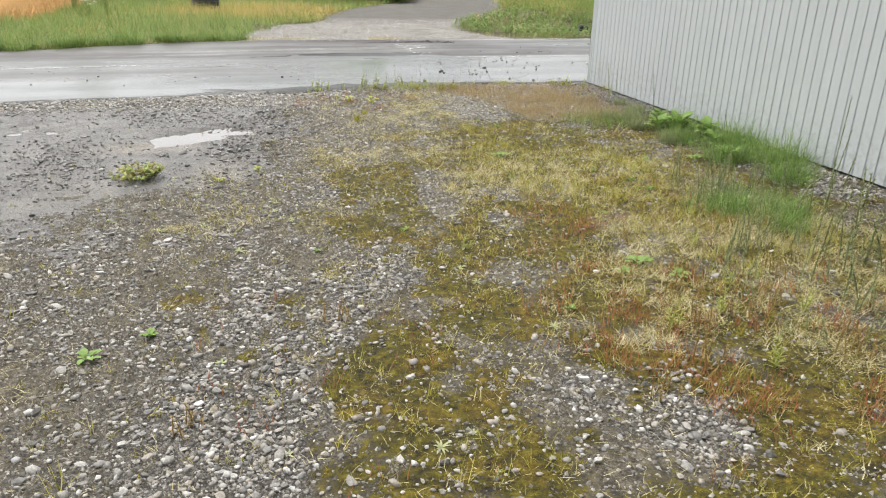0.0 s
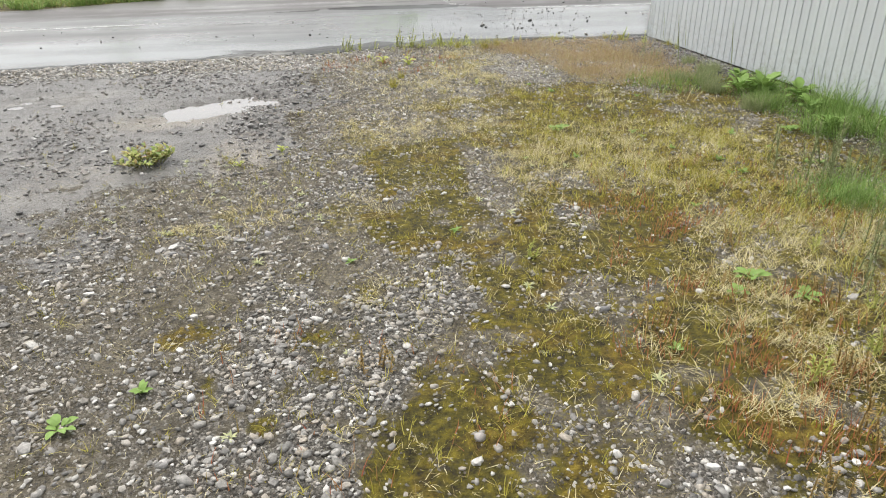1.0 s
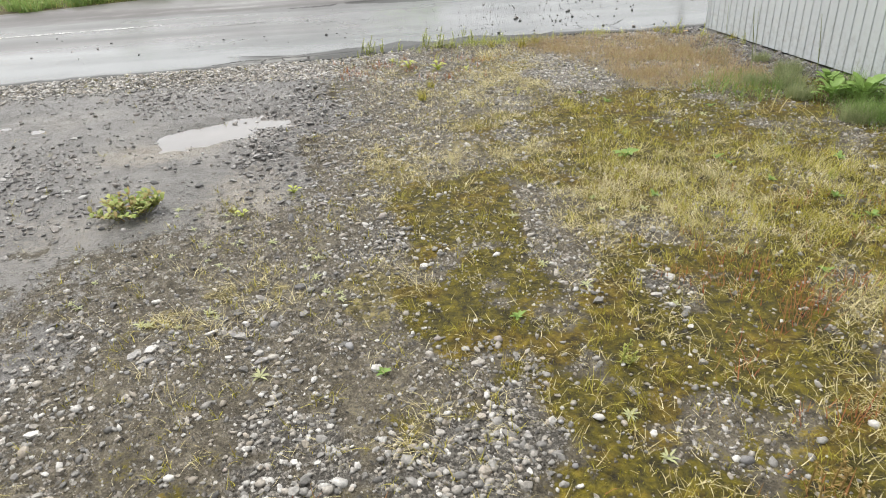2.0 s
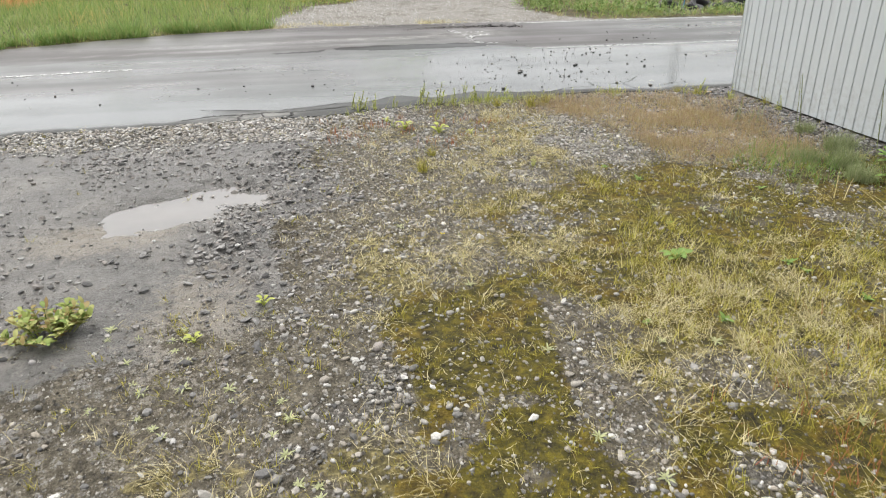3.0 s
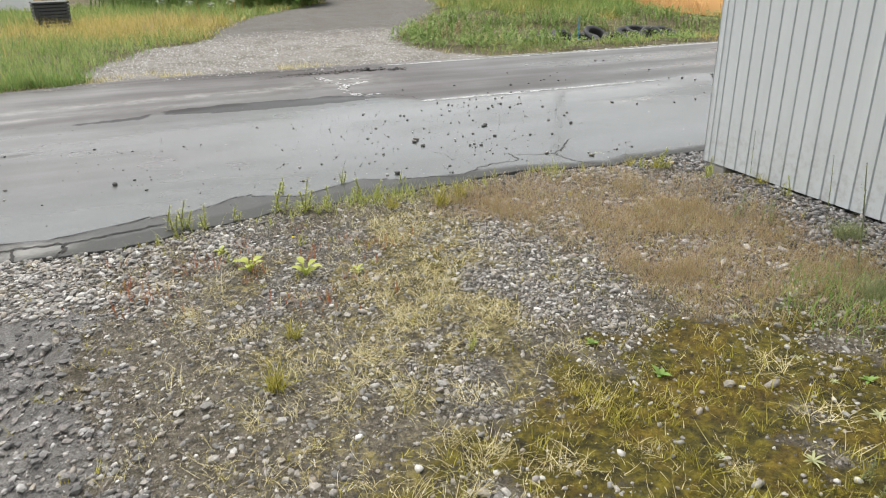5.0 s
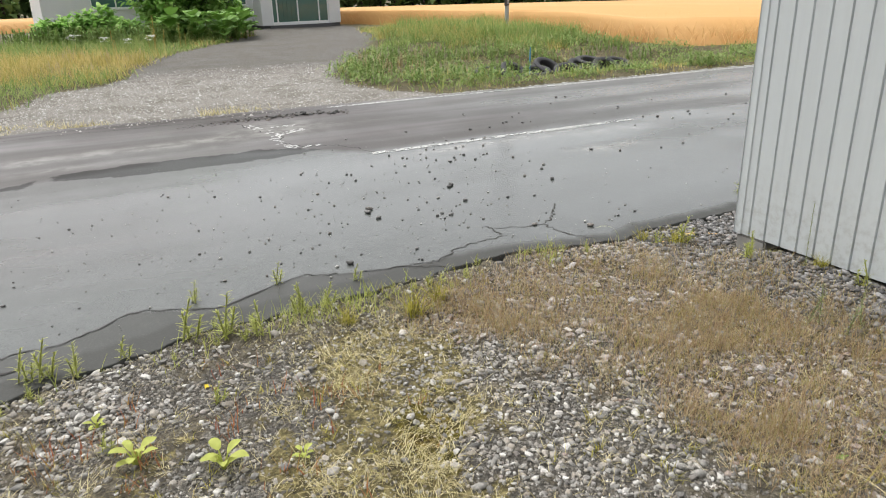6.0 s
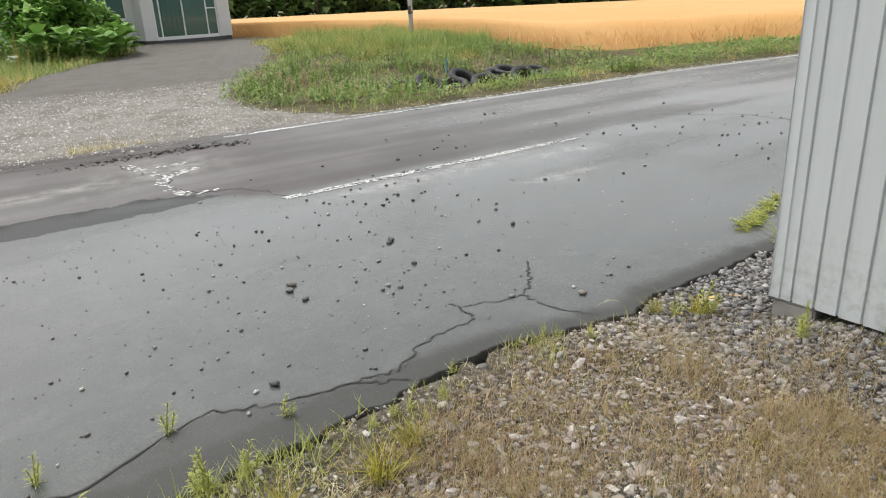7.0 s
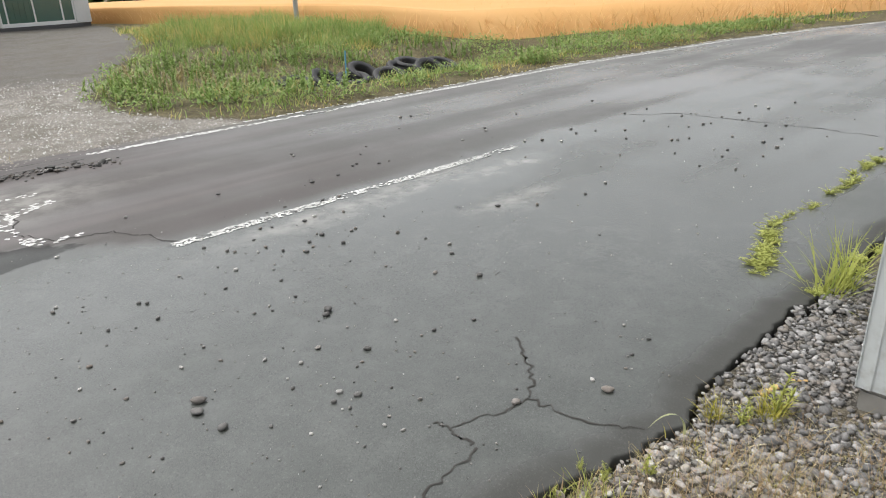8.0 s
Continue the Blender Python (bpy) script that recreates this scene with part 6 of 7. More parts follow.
def build_weeds():
    rng = np.random.default_rng(5)
    spots = lambda n, x0, x1, y0, y1, lo, hi: [(rng.uniform(x0, x1), rng.uniform(y0, y1), rng.uniform(lo, hi), rng.uniform(0, 360)) for _ in range(n)]
    pale = rosette("rosette_weed", rng, 11, 0.055, 0.011, 0.6, M_PALELEAF, "small pale star shaped rosette weed in gravel")
    place(pale, [(-0.69, 5.0, 0.8, 0), (-0.56, 4.75, 0.8, 40), (-2.05, 4.38, 0.9, 90), (-1.3, 2.2, 0.9, 10), (0.9, 7.0, 0.9, 30), (-0.72, 3.62, 0.8, 70), (0.09, 5.51, 0.8, 10), (1.35, 7.1, 0.9, 0), (-0.75, 3.85, 0.8, 15), (-0.5, 3.0, 0.9, 45)] + spots(26, -1.3, 1.6, 2.0, 8.0, 0.35, 0.8) + spots(10, -3.2, -1.6, 2.2, 6.5, 0.4, 0.8) + spots(30, -2.6, -1.65, 4.8, 6.2, 0.4, 0.8), "rosette weeds")
    green = rosette("leaf_rosette", rng, 7, 0.075, 0.026, 0.7, M_LEAF, "small fresh green leaf rosette in gravel")
    place(green, [(-2.47, 3.36, 0.9, 0), (-1.575, 4.3, 0.6, 60), (0.65, 8.0, 0.6, 10), (-0.95, 4.56, 0.6, 100)] + spots(10, -1.2, 2.2, 2.2, 8.5, 0.4, 0.8) + spots(14, 0.5, 1.9, 4.6, 7.8, 0.5, 0.95), "leaf rosettes")
    dock = broadleaf("broad_leaved_weed", rng, 8, 0.065, 0.04, M_LEAF, "bright green broad leaved weed", 0.9)
    place(dock, [(0.35, 3.67, 1.1, 0), (0.5, 3.45, 0.9, 80), (0.355, 6.35, 1.15, 30), (-2.72, 3.2, 0.8, 140), (0.2, 3.55, 0.7, 210), (2.2, 5.9, 1.1, 20)], "broad leaved weeds")
    seedling = broadleaf("seedling_weed", rng, 8, 0.085, 0.042, M_SEEDLING, "bright yellow green seedling weed in gravel", 0.9, 0.07)
    place(seedling, [(-0.4, 9.28, 0.95, 0), (-0.68, 9.46, 0.9, 70), (-0.12, 9.2, 0.45, 150), (-0.8, 9.8, 0.45, 200), (-1.9, 6.3, 0.5, 30), (-2.2, 6.0, 0.45, 100)], "seedling weeds")
    clump = leafy_clump("weed_clump", rng, 46, 0.115, 0.2, M_WEEDCLUMP, "bushy yellow green weed clump on the track")
    place(clump, [(-2.86, 6.22, 1.0, 0)])
    spike = spiky("goldenrod_shoot", rng, 0.17, 24, 0.055, 0.008, M_YELLOWLEAF, "upright narrow leaved green weed shoot", 3, 0.035)
    edge = [(-1.02, 10.3, 1.0, 0), (-0.94, 10.33, 1.1, 50), (-0.86, 10.3, 0.9, 110), (-0.29, 10.36, 1.25, 20), (-0.14, 10.34, 1.3, 70), (-0.06, 10.28, 1.0, 140), (0.18, 10.38, 0.9, 200), (-0.62, 10.32, 0.7, 10), (0.25, 10.88, 0.75, 60), (0.67, 10.66, 0.6, 0), (-0.24, 10.86, 0.7, 90), (0.2, 10.44, 0.9, 150), (0.42, 10.4, 0.8, 30), (2.8, 10.17, 1.1, 0), (2.81, 9.74, 1.0, 80)]
    edge += [(x, float(near_edge(x)) + rng.uniform(-0.22, 0.06), rng.uniform(0.25, 0.6), rng.uniform(0, 360)) for x in rng.uniform(-1.3, 2.1, 22)]
    place(spike, [(-0.61, 4.12, 0.7, 0), (0.13, 2.86, 1.0, 30), (0.9, 3.9, 0.8, 60), (2.9, 9.1, 0.8, 130), (2.62, 10.25, 0.7, 10), (2.85, 9.75, 0.6, 80), (-0.75, 9.6, 0.6, 0), (-0.3, 9.75, 0.6, 30), (0.15, 8.2, 0.5, 60), (1.4, 5.6, 0.6, 10), (0.45, 3.0, 0.8, 120), (0.7, 3.3, 0.7, 200), (0.35, 2.4, 0.9, 260), (1.2, 4.4, 0.6, 300), (0.95, 2.9, 0.8, 40)] + edge, "weed shoots")
    red = spiky("red_stalk", rng, 0.12, 12, 0.032, 0.008, M_RED, "reddish sorrel stalks among moss", 6, 0.06)
    place(red, [(-0.35, 3.35, 1.0, 0), (0.05, 2.5, 1.2, 30), (0.25, 2.8, 1.1, 60), (0.6, 3.4, 1.0, 90), (-1.6, 3.3, 0.9, 10), (-2.25, 2.5, 0.8, 50), (0.75, 2.4, 1.1, 0), (-0.3, 2.3, 0.9, 20), (0.45, 4.0, 0.9, 45), (1.1, 3.3, 1.0, 70), (0.3, 3.2, 0.8, 15), (0.55, 2.9, 0.9, 140), (0.8, 3.0, 0.8, 200), (0.9, 2.6, 0.9, 260), (0.15, 3.7, 0.7, 310)], "red stalks")
    fluffy = tuft("feathery_clump", rng, 420, 0.34, 0.005, M_FEATHER, "soft feathery bright green weed clump by the wall", 0.22, (0.5, 1.5), (0.2, 1.5), "weed")
    place(fluffy, [(2.72, 7.05, 0.8, 0), (2.8, 6.1, 1.1, 40), (2.75, 5.4, 1.15, 80), (2.45, 5.75, 1.0, 120), (1.55, 4.45, 0.75, 160), (1.9, 4.25, 0.8, 200), (2.55, 5.0, 0.9, 10), (1.7, 4.0, 0.6, 300), (2.5, 6.6, 0.8, 70)], "feathery clumps")
    grey = tuft("grey_green_clump", rng, 700, 0.3, 0.005, M_DULLGREEN, "hazy grey green weed clump near the wall", 0.2, (0.8, 1.55), (0.2, 1.0), "weed")
    place(grey, [(2.25, 7.8, 0.5, 0), (2.45, 7.6, 0.65, 60), (2.65, 7.9, 0.6, 120), (2.35, 7.3, 0.55, 200), (2.7, 8.4, 0.4, 20), (2.35, 6.6, 0.6, 0)], "grey green clumps")
    burdock = broadleaf("burdock", rng, 17, 0.24, 0.12, M_LEAF, "leafy green burdock at the foot of the wall", 1.0, 0.12)
    place(burdock, [(2.62, 6.9, 0.7, 0), (2.75, 6.55, 0.6, 70), (2.5, 7.1, 0.55, 30), (2.65, 7.35, 0.5, 200), (2.6, 6.2, 0.5, 100), (2.45, 5.75, 0.5, 250)], "burdocks")
    # tall seeding stalks before the wall
    stalk = spiky("seed_stalk", rng, 0.95, 40, 0.05, 0.008, M_DULLGREEN, "tall thin seeding weed stalk", 1)
    place(stalk, [(2.35, 8.05, 0.8, 0), (2.75, 8.6, 0.55, 40), (2.6, 4.6, 1.0, 90), (2.8, 4.2, 0.9, 150), (2.3, 4.3, 0.8, 200), (2.1, 3.5, 0.7, 20), (2.9, 9.4, 0.5, 70), (2.7, 7.6, 0.7, 0)], "seed stalks")
    weedy = spiky("thin_weed", rng, 0.3, 24, 0.06, 0.009, M_DULLGREEN, "thin branching green weed", 5, 0.09)
    place(weedy, spots(16, 1.5, 2.85, 3.2, 5.3, 0.6, 1.2) + spots(8, 0.6, 1.6, 2.2, 4.2, 0.5, 0.9) + [(2.2, 4.1, 1.3, 0), (2.5, 4.4, 1.2, 60), (1.6, 3.4, 1.0, 100), (2.2, 3.2, 1.2, 200), (1.4, 2.8, 0.9, 30), (2.7, 3.8, 1.3, 10), (1.9, 2.7, 1.0, 90), (1.0, 2.4, 0.8, 130), (2.5, 8.9, 0.7, 0), (0.9, 3.4, 0.6, 20), (1.2, 3.8, 0.7, 70), (0.65, 2.6, 0.6, 160), (1.3, 4.6, 0.5, 220), (1.5, 6.3, 0.4, 280), (1.0, 6.8, 0.35, 330), (1.7, 7.2, 0.4, 30)], "thin weeds")
    mat = tuft("dry_tuft", rng, 70, 0.14, 0.003, M_STRAW, "dry straw coloured grass tuft", 0.08, (0.1, 1.0), (0.2, 1.2))
    place(mat, [(0.45, 9.75, 0.9, 0), (0.55, 9.4, 0.8, 40), (0.2, 9.6, 0.9, 80), (0.65, 9.95, 0.8, 10), (1.0, 5.1, 1.1, 20), (0.4, 5.6, 1.0, 60)] + spots(30, 0.1, 1.7, 3.0, 7.6, 0.5, 1.1) + spots(22, -1.2, 0.6, 7.3, 9.8, 0.5, 0.9), "dry grass tufts")
    lush = tuft("green_tuft", rng, 80, 0.2, 0.005, M_GRASS, "green grass tuft at the road edge", 0.05, (0.7, 1.5), (0.2, 1.2))
    place(lush, [(0.75, 10.1, 1.0, 0), (0.95, 10.2, 0.8, 90), (0.4, 10.15, 0.7, 30), (-0.75, 8.2, 0.8, 0), (-0.6, 8.6, 0.6, 50), (2.7, 10.2, 0.8, 0), (2.55, 10.35, 0.6, 60), (2.95, 9.35, 0.6, 10)], "green grass tufts")
    creeper = broadleaf("creeping_weed", rng, 22, 0.07, 0.02, M_YELLOWLEAF, "creeping yellow green weed on the asphalt", 0.45, 0.07)
    runs = (((3.95, 10.8), (4.25, 10.86), (4.5, 10.92), (4.75, 11.03), (5.1, 11.05), (5.5, 10.95), (6.3, 11.0), (7.6, 11.1)), ((3.95, 10.45), (4.28, 10.42), (4.85, 10.41), (5.6, 10.42)))
    trail = []
    for run, n in zip(runs, (64, 24)):
        for t in rng.uniform(0, 1, n) ** 1.4:
            at = t * (len(run) - 1)
            k = min(int(at), len(run) - 2)
            px, py = (run[k][c] + (run[k + 1][c] - run[k][c]) * (at - k) for c in (0, 1))
            trail.append((px + rng.normal(0, 0.035), py + rng.normal(0, 0.02), rng.uniform(0.2, 0.62), rng.uniform(0, 360)))
    place(creeper, trail, "creeping weeds")
    one = lambda v: np.array([float(v)])
    v, f = blades(one(0), one(0), one(0), one(0), one(0.26), one(1.75), one(2.4), one(0.013), 8)
    arc = tagged(new("bent_blade", fast("bent_blade", v, f, M_PALELEAF)), "single pale grass blade bent over the asphalt", "grass blade")
    place(arc, [(2.37, 10.38, 1.1, 165)])
    arching = tuft("arching_tuft", rng, 54, 0.5, 0.012, M_YELLOWLEAF, "large arching yellow green grass tuft on the asphalt edge", 0.06, (0.9, 1.5), (0.2, 1.0))
    place(arching, [(4.02, 10.43, 1.0, 0), (4.14, 10.38, 0.7, 70)], "arching tufts")
    haze = tuft("brown_tuft", rng, 80, 0.14, 0.0022, M_BROWN, "fuzzy dry brown herb tuft on pebbles", 0.11, (0.7, 1.55), (0.0, 0.9), "weed")
    hazy = [(1.15, 10.05), (1.3, 9.95), (1.45, 10.1), (1.0, 9.95), (1.6, 10.0), (1.75, 10.15), (2.35, 9.75), (2.5, 9.6), (2.6, 9.75), (2.45, 9.4), (1.9, 9.3), (2.3, 9.1), (2.5, 8.95), (1.65, 9.55)]
    for _ in range(330):
        x, y = rng.uniform(0.9, 2.75), rng.uniform(8.0, 10.3)
        if float(zones(x, y)["brown"]) * float(sstep(fbm(x, y, 2.6, 55), 0.36, 0.6)) > rng.uniform(0.02, 0.5) and y < float(near_edge(x)) - 0.05:
            hazy.append((x, y))
    place(haze, [(x, y, rng.uniform(0.6, 1.1), rng.uniform(0, 360)) for x, y in hazy], "brown herb tufts")
    runner = tuft("long_stem", rng, 2, 0.8, 0.006, M_STRAW, "long dry stem lying over the moss", 0.05, (0.3, 0.5), (0.5, 0.8))
    place(runner, [(1.9, 7.0, 1.0, 160), (1.6, 8.2, 0.9, 10), (2.0, 6.6, 1.0, 200), (2.6, 9.0, 0.8, 190)], "long dry stems")
    bloom = rosette("yellow_flower", rng, 8, 0.02, 0.012, 0.3, M_YELLOW, "tiny yellow flower in the gravel", "wildflower")
    place(bloom, [(-0.85, 7.0, 1.0, 0), (0.75, 1.75, 1.2, 0), (-0.35, 9.9, 1.0, 0)], "yellow flowers")


build_weeds()


def build_chips():
    rng = np.random.default_rng(9)
    bm = boxes((-0.07, -0.018, 0, 0.07, 0.018, 0.014), bevel=0.004)
    for v in bm.verts:
        v.co.y *= 1 - 0.3 * (v.co.x > 0)
        v.co.z += 0.006 * math.sin(30 * v.co.x)
    chip = part("wood_chip", bm, M_WOOD)
    tagged(chip, "split yellow piece of wood on gravel", "wood chip")
    place(chip, [(2.86, 10.28, 1.0, -20), (2.62, 10.24, 0.5, 40), (3.05, 10.22, 0.5, -60)], "wood chips on gravel")


build_chips()


# ---- loose stones, each its own object ----
def stone_shapes(name, n, seed, material):
    out = []
    rng = np.random.default_rng(seed)
    for k in range(n):
        bm = bmesh.new()
        bmesh.ops.create_icosphere(bm, subdivisions=2 if n < 10 else 1, radius=1)
        s = (rng.uniform(0.85, 1.3), rng.uniform(0.65, 1.0), rng.uniform(0.45, 0.75))
        o = Vector(rng.uniform(-9, 9, 3))
        for v in bm.verts:
            w = 1 + 0.35 * noise.noise(v.co * 1.3 + o)
            v.co = Vector((v.co.x * s[0] * w, v.co.y * s[1] * w, v.co.z * s[2] * w))
        me = bpy.data.meshes.new(name)
        for f in bm.faces:
            f.smooth = True
        bm.to_mesh(me)
        bm.free()
        me.materials.append(material)
        out.append(me)
    return out


def build_road_stones():
    rng = np.random.default_rng(21)
    shapes = stone_shapes("road_stone", 9, 22, M_ROADSTONE)
    near = [(1.23, 11.94, 0.03), (1.19, 11.87, 0.024), (2.10, 12.23, 0.026), (2.06, 12.19, 0.02), (1.98, 11.76, 0.017), (1.21, 11.70, 0.022), (1.67, 11.56, 0.016), (1.71, 11.49, 0.015), (1.61, 11.52, 0.014), (1.63, 11.44, 0.012), (1.83, 11.94, 0.014), (1.60, 12.03, 0.012), (1.82, 12.49, 0.01), (2.08, 12.50, 0.01), (2.15, 12.75, 0.012), (2.30, 13.25, 0.012), (2.38, 13.29, 0.012), (2.42, 13.15, 0.012), (2.40, 13.47, 0.012), (2.94, 13.11, 0.012), (1.45, 12.82, 0.016), (1.46, 13.08, 0.013), (1.22, 12.88, 0.011), (1.02, 12.58, 0.013), (1.39, 14.17, 0.016), (2.81, 12.16, 0.014), (2.95, 11.94, 0.02), (3.09, 12.30, 0.016), (3.98, 12.70, 0.018), (4.19, 12.50, 0.016), (3.47, 14.33, 0.02), (3.89, 15.24, 0.016), (3.37, 13.82, 0.014)]
    far = [(4.98, 12.43, 0.018), (4.63, 12.38, 0.012), (5.37, 12.73, 0.012), (5.94, 13.57, 0.02), (5.86, 14.51, 0.018), (6.95, 11.86, 0.02), (7.08, 12.04, 0.02), (5.99, 11.82, 0.015), (5.91, 12.10, 0.013), (6.19, 12.48, 0.015), (7.14, 12.37, 0.015), (7.51, 12.86, 0.018), (8.35, 12.84, 0.022), (7.80, 13.26, 0.016), (6.69, 12.72, 0.016), (5.87, 13.76, 0.02), (5.73, 13.87, 0.018), (6.46, 13.83, 0.018), (6.33, 13.67, 0.016), (6.79, 14.86, 0.014), (8.77, 12.68, 0.02), (8.86, 12.87, 0.02)]
    big = near + far + [(2.43, 10.75, 0.022), (0.7, 10.93, 0.026), (2.11, 10.97, 0.018), (-1.43, 11.55, 0.024)]
    big += [(3.92, 15.32, 0.018), (4.34, 14.77, 0.016), (4.09, 14.51, 0.014), (4.02, 14.48, 0.016), (3.49, 14.37, 0.024), (3.75, 14.34, 0.014), (2.77, 14.64, 0.016), (4.23, 14.36, 0.016), (5.8, 15.83, 0.018), (5.93, 15.79, 0.018), (5.94, 14.6, 0.022), (5.37, 15.37, 0.016), (2.02, 14.64, 0.016), (5.38, 14.4, 0.016), (4.58, 14.98, 0.013), (4.35, 14.36, 0.013)]
    for _ in range(200):
        big.append((rng.normal(1.0, 1.3), rng.uniform(10.75, 13.4), 0.004 + 0.009 * rng.uniform() ** 2))
    for _ in range(34):
        big.append((rng.normal(7.4, 1.0), rng.normal(12.6, 0.7), rng.uniform(0.008, 0.018)))
    for _ in range(28):
        big.append((rng.uniform(-6, -1), rng.uniform(10.8, 13.2), rng.uniform(0.006, 0.014)))
    for _ in range(22):
        big.append((rng.normal(2.7, 0.35), rng.normal(13.3, 0.3), rng.uniform(0.008, 0.018)))
    for k, (x, y, r) in enumerate(big):
        if y < float(near_edge(x)) + 0.1:
            continue
        ob = new("road_stone", shapes[k % len(shapes)])
        ob.matrix_basis = Matrix.LocRotScale((x, y, float(road_z(x, y)) + r * 0.4), Euler((0, 0, rng.uniform(0, 6.3))), (r, r, r))
        tagged(ob, "small dark loose stone on wet asphalt", "stone", "loose stones on the road")
    n = 1100
    x, y = rng.normal(1.2, 2.4, n), rng.uniform(10.6, 14.4, n)
    ok = y > near_edge(x) + 0.1
    x, y = x[ok], y[ok]
    s = rng.uniform(0.0025, 0.009, len(x)) * rng.uniform(0.5, 1, len(x))
    v, f = pebbles(rng, x, y, road_z(x, y) + 0.3 * s, s)
    stuff("road_grit", v, f, M_DARKSTONE, "fine dark grit on the asphalt", "grit")


build_road_stones()


def build_edge_rubble():
    """Crumbled asphalt where the drive meets the road."""
    rng = np.random.default_rng(24)
    n = 260
    x = rng.uniform(0.4, 2.75, n)
    y = 16.63 + 0.06 * (x - 1.7) * (x < 1.7) - 0.12 * (x > 2.4) + rng.normal(0, 0.08, n)
    s = np.clip(rng.lognormal(math.log(0.016), 0.5, n), 0.007, 0.05) * (0.5 + 0.5 * sstep(x, 0.6, 1.7))
    v, f = pebbles(rng, x, y, road_z(x, y) + 0.25 * s, s, 0.5)
    tagged(new("edge_rubble", fast("edge_rubble", v, f, M_RUBBLE, smooth=False)), "dark crumbled asphalt at the far road edge", "rubble", kind="stuff")


build_edge_rubble()


def build_loose_stones():
    rng = np.random.default_rng(31)
    shapes = stone_shapes("stone", 14, 32, M_STONE)
    spots = [(-0.54, 6.16, 0.02), (-1.4, 5.78, 0.035), (-0.18, 6.4, 0.026), (-1.56, 6.1, 0.026), (-0.26, 7.15, 0.024), (-2.34, 2.94, 0.034), (-0.48, 3.55, 0.03), (-1.69, 4.51, 0.032), (-1.27, 2.83, 0.032), (-2.28, 3.28, 0.026), (-1.08, 4.41, 0.03), (-2.0, 4.75, 0.03), (-2.5, 4.6, 0.03)]
    while len(spots) < 300:
        x, y = rng.uniform(-2.9, 2.6), rng.uniform(1.3, 10.2)
        w = zones(x, y)
        chance = 0.12 + 0.6 * float(w["gravel"]) + 0.3 * float(w["track"]) - 0.2 * float(w["straw"])
        if y < float(near_edge(x)) - 0.06 and rng.uniform() < chance:
            spots.append((x, y, rng.uniform(0.011, 0.021)))
    for k, (x, y, r) in enumerate(spots):
        ob = new("stone", shapes[k % len(shapes)])
        ob.parent = GROUND
        r *= 0.8
        ob.matrix_basis = Matrix.LocRotScale((x, y, float(ground_z(x, y)) + r * 0.2), Euler((rng.normal(0, 0.2), rng.normal(0, 0.2), rng.uniform(0, 6.3))), (r, r, r))


build_loose_stones()


def build_bush_edge():
    """Tall yellow spires and low leafy scrub along the front of the garden bushes."""
    rng = np.random.default_rng(41)
    spire = spiky("yellow_spire", rng, 0.95, 46, 0.1, 0.03, M_DRYVERGE, "tall yellow flowering spire before the bushes", 3, 0.1, "wildflower")
    place(spire, [(1.85, 30.3, 1.0, 0), (1.7, 30.0, 0.8, 90), (0.6, 29.3, 0.7, 40), (2.6, 30.8, 0.7, 10)], "yellow spires")
    scrub = spiky("leafy_scrub", rng, 0.55, 40, 0.12, 0.045, M_WEEDLEAF, "leafy green scrub at the foot of the bushes", 9, 0.3)
    place(scrub, [(x, float(np.interp(x, (-2, 0, 2, 4.2, 6), (33, 32.4, 31.4, 32.6, 36))) + rng.uniform(0, 1.6), rng.uniform(0.7, 1.3), rng.uniform(0, 360)) for x in np.linspace(-2, 5.6, 30)], "scrub before the bushes")
    mound = tuft("feathery_grass", rng, 260, 0.55, 0.012, M_VERGE, "tall feathery grass clump on the verge", 0.35, (0.9, 1.5), (0.2, 1.1))
    spots = []
    while len(spots) < 46:
        x, y = rng.uniform(7.5, 13.2), rng.uniform(22.5, 31)
        if float(blob(x, y, 10.4, 26.5, 2.6, 4.0, -12, 0.4)) > rng.uniform(0.1, 1):
            spots.append((x, y, rng.uniform(0.6, 1.15), rng.uniform(0, 360)))
    place(mound, spots, "feathery grass clumps")


build_bush_edge()


def build_drive_edge():
    """Short dry grass between the road and the drive."""
    x, y = scatter(R, -4, 2.2, 16.9, 19.0, 900, lambda a, b: (b > far_edge(a) + 0.03) * sstep(fbm(a, b, 1.6, 98), 0.4, 0.62) * (1 - sstep(b - far_edge(a), 0.25, 0.9)) * (1 - sstep(a, 0.8, 2.2)))
    n = len(x)
    v, f = blades(x, y, ground_z(x, y), R.uniform(0, 6.3, n), R.uniform(0.04, 0.13, n), R.uniform(0.4, 1.5, n), R.uniform(0.1, 1.2, n), np.full(n, 0.009), 2)
    stuff("dry_drive_grass", v, f, M_STRAW, "short dry yellow grass along the road edge", "grass")


build_drive_edge()


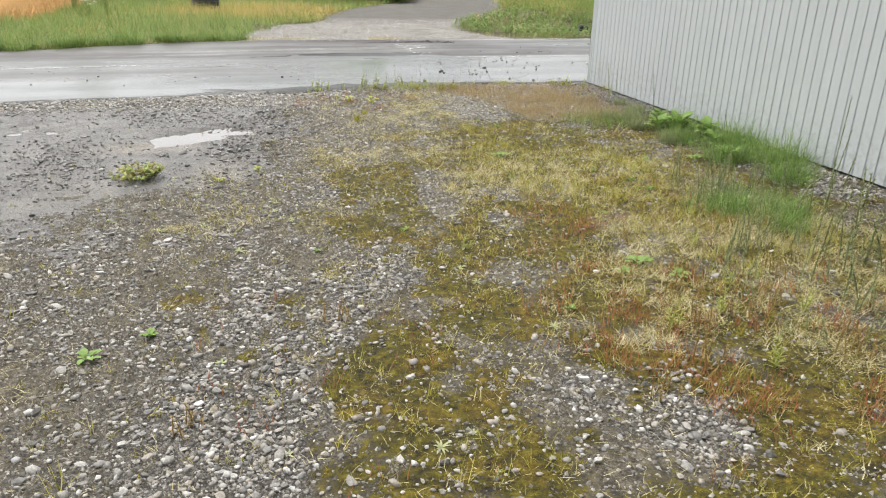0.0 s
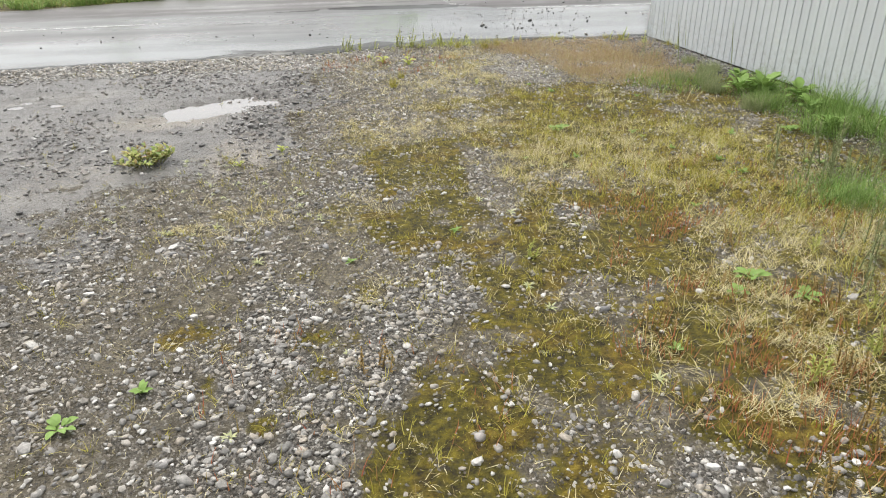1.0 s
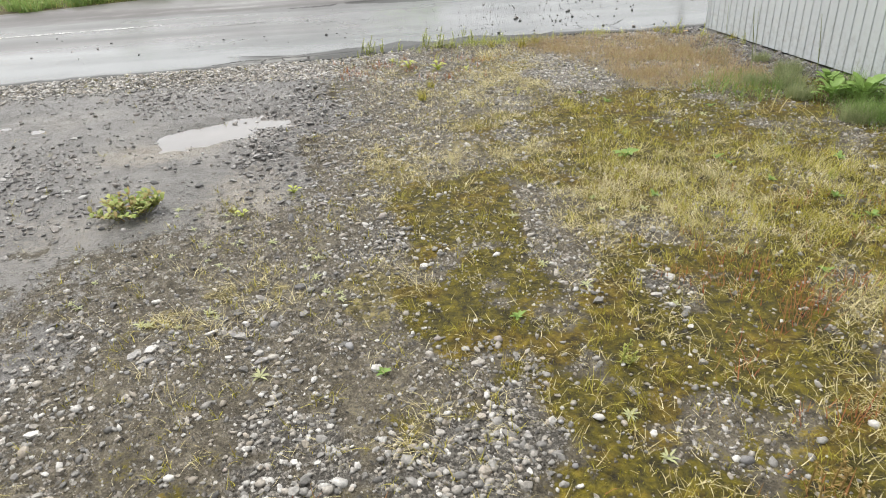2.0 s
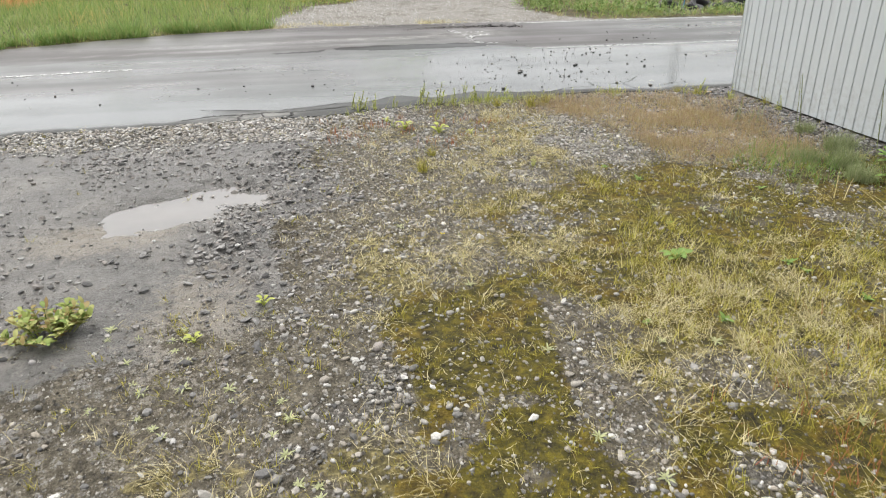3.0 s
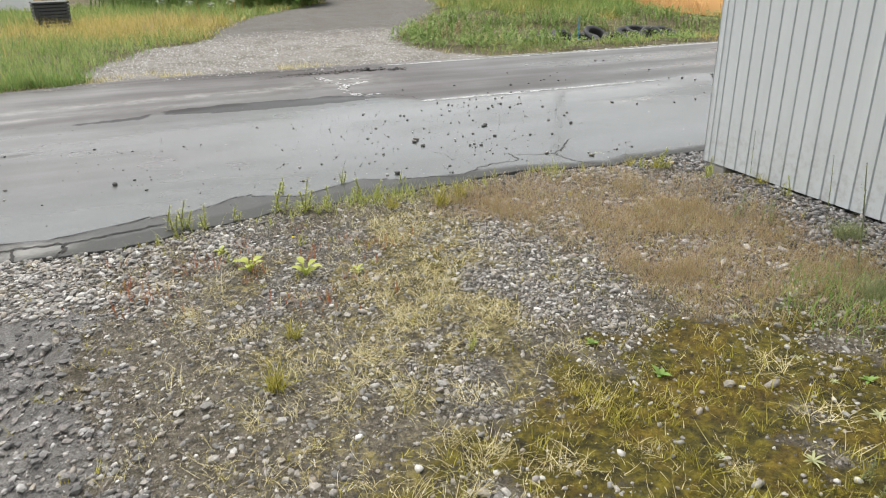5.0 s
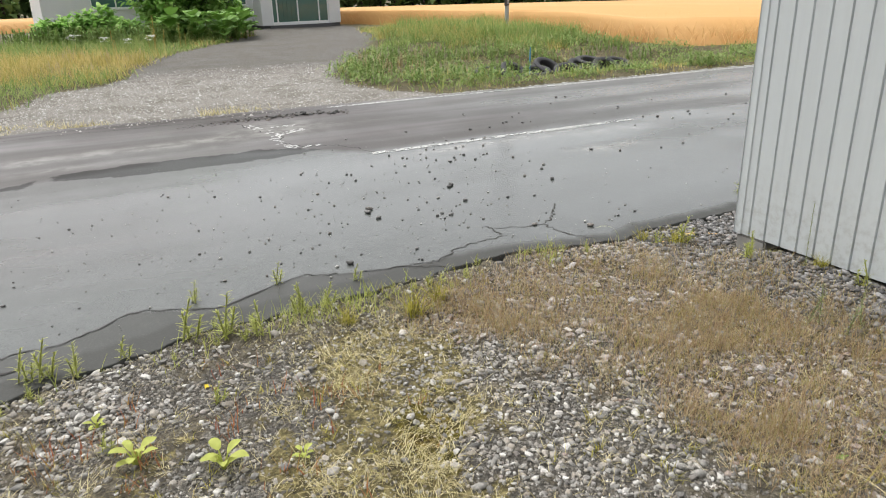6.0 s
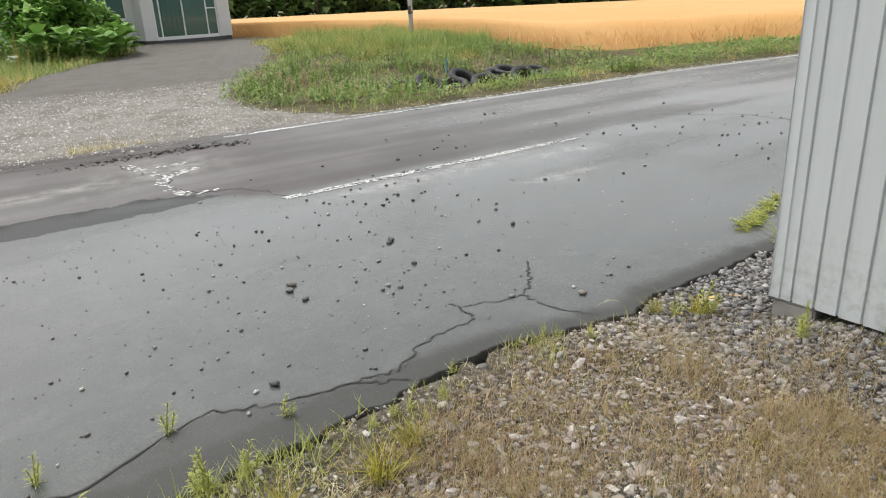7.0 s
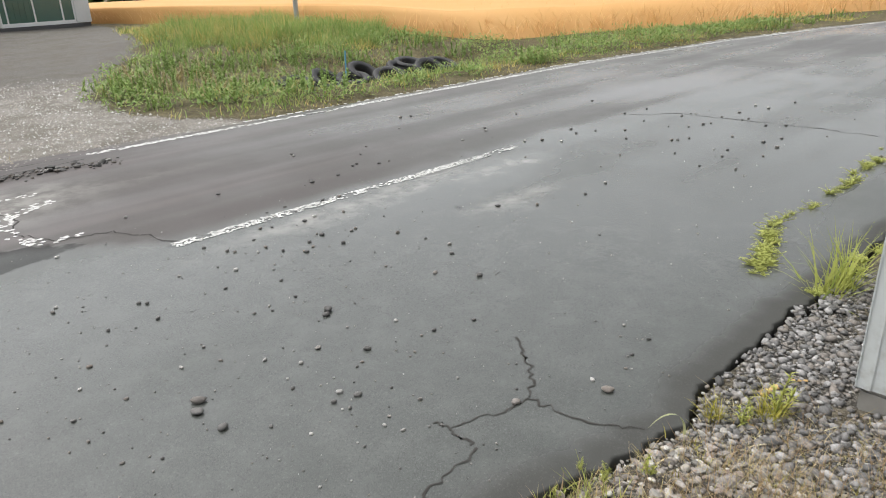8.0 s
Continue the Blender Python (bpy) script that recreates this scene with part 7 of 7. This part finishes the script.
def build_verge_clumps():
    """Dark green clumps by the road and dry brown weeds on the bare verge."""
    rng = np.random.default_rng(43)
    clump = tuft("roadside_clump", rng, 150, 0.34, 0.016, M_WEEDLEAF, "dark green grass clump at the far road edge", 0.22, (0.8, 1.5), (0.3, 1.3))
    spots = []
    for x in rng.uniform(-9, -1.8, 52):
        spots.append((x, float(far_edge(x)) + abs(rng.normal(0.45, 0.35)) + 0.2, rng.uniform(0.5, 1.15), rng.uniform(0, 360)))
    place(clump, spots, "roadside clumps")
    dry = spiky("dry_dock", rng, 0.34, 26, 0.1, 0.018, M_BROWN, "dry brown weed on the bare verge", 7, 0.14)
    bushy = spiky("verge_bush_weed", rng, 0.34, 22, 0.12, 0.034, M_WEEDLEAF, "bushy green weed on the far verge", 8, 0.2)
    spots = []
    while len(spots) < 90:
        x, y = rng.uniform(4.2, 24), rng.uniform(16.5, 24)
        room = float(far_edge(x)) + 0.7 < y < float(crop_front(x)) - 0.2
        if room and float(driveway(x, y)) < 0.2 and float(blob(x, y, 8.7, 19.0, 2.4, 1.3, -4)) < 0.2 and float(fbm(x, y, 0.9, 99)) > rng.uniform(0.35, 0.6):
            spots.append((x, y, rng.uniform(0.4, 1.05) * (0.75 if x > 12 else 1.0), rng.uniform(0, 360)))
    for x, y in ((4.4, 20.4), (4.9, 20.6), (5.3, 21.2), (5.6, 19.2), (6.1, 18.9), (6.6, 18.8), (7.0, 18.9), (5.9, 19.6), (6.6, 19.4), (7.2, 21.8), (8.2, 21.5), (9.1, 21.2), (10.2, 20.9), (11.2, 20.6), (4.7, 21.6), (6.3, 18.6)):
        spots.append((x + rng.normal(0, 0.1), y + rng.normal(0, 0.1), rng.uniform(0.7, 1.05), rng.uniform(0, 360)))
    place(bushy, spots, "bushy verge weeds")
    place(dry, [(rng.uniform(4.6, 9.5), rng.uniform(19.6, 23.2), rng.uniform(0.35, 1.0), rng.uniform(0, 360)) for _ in range(34)] + [(rng.uniform(-2.2, 1.0), rng.uniform(24, 29), rng.uniform(0.4, 1.0), rng.uniform(0, 360)) for _ in range(14)], "dry brown weeds")


build_verge_clumps()
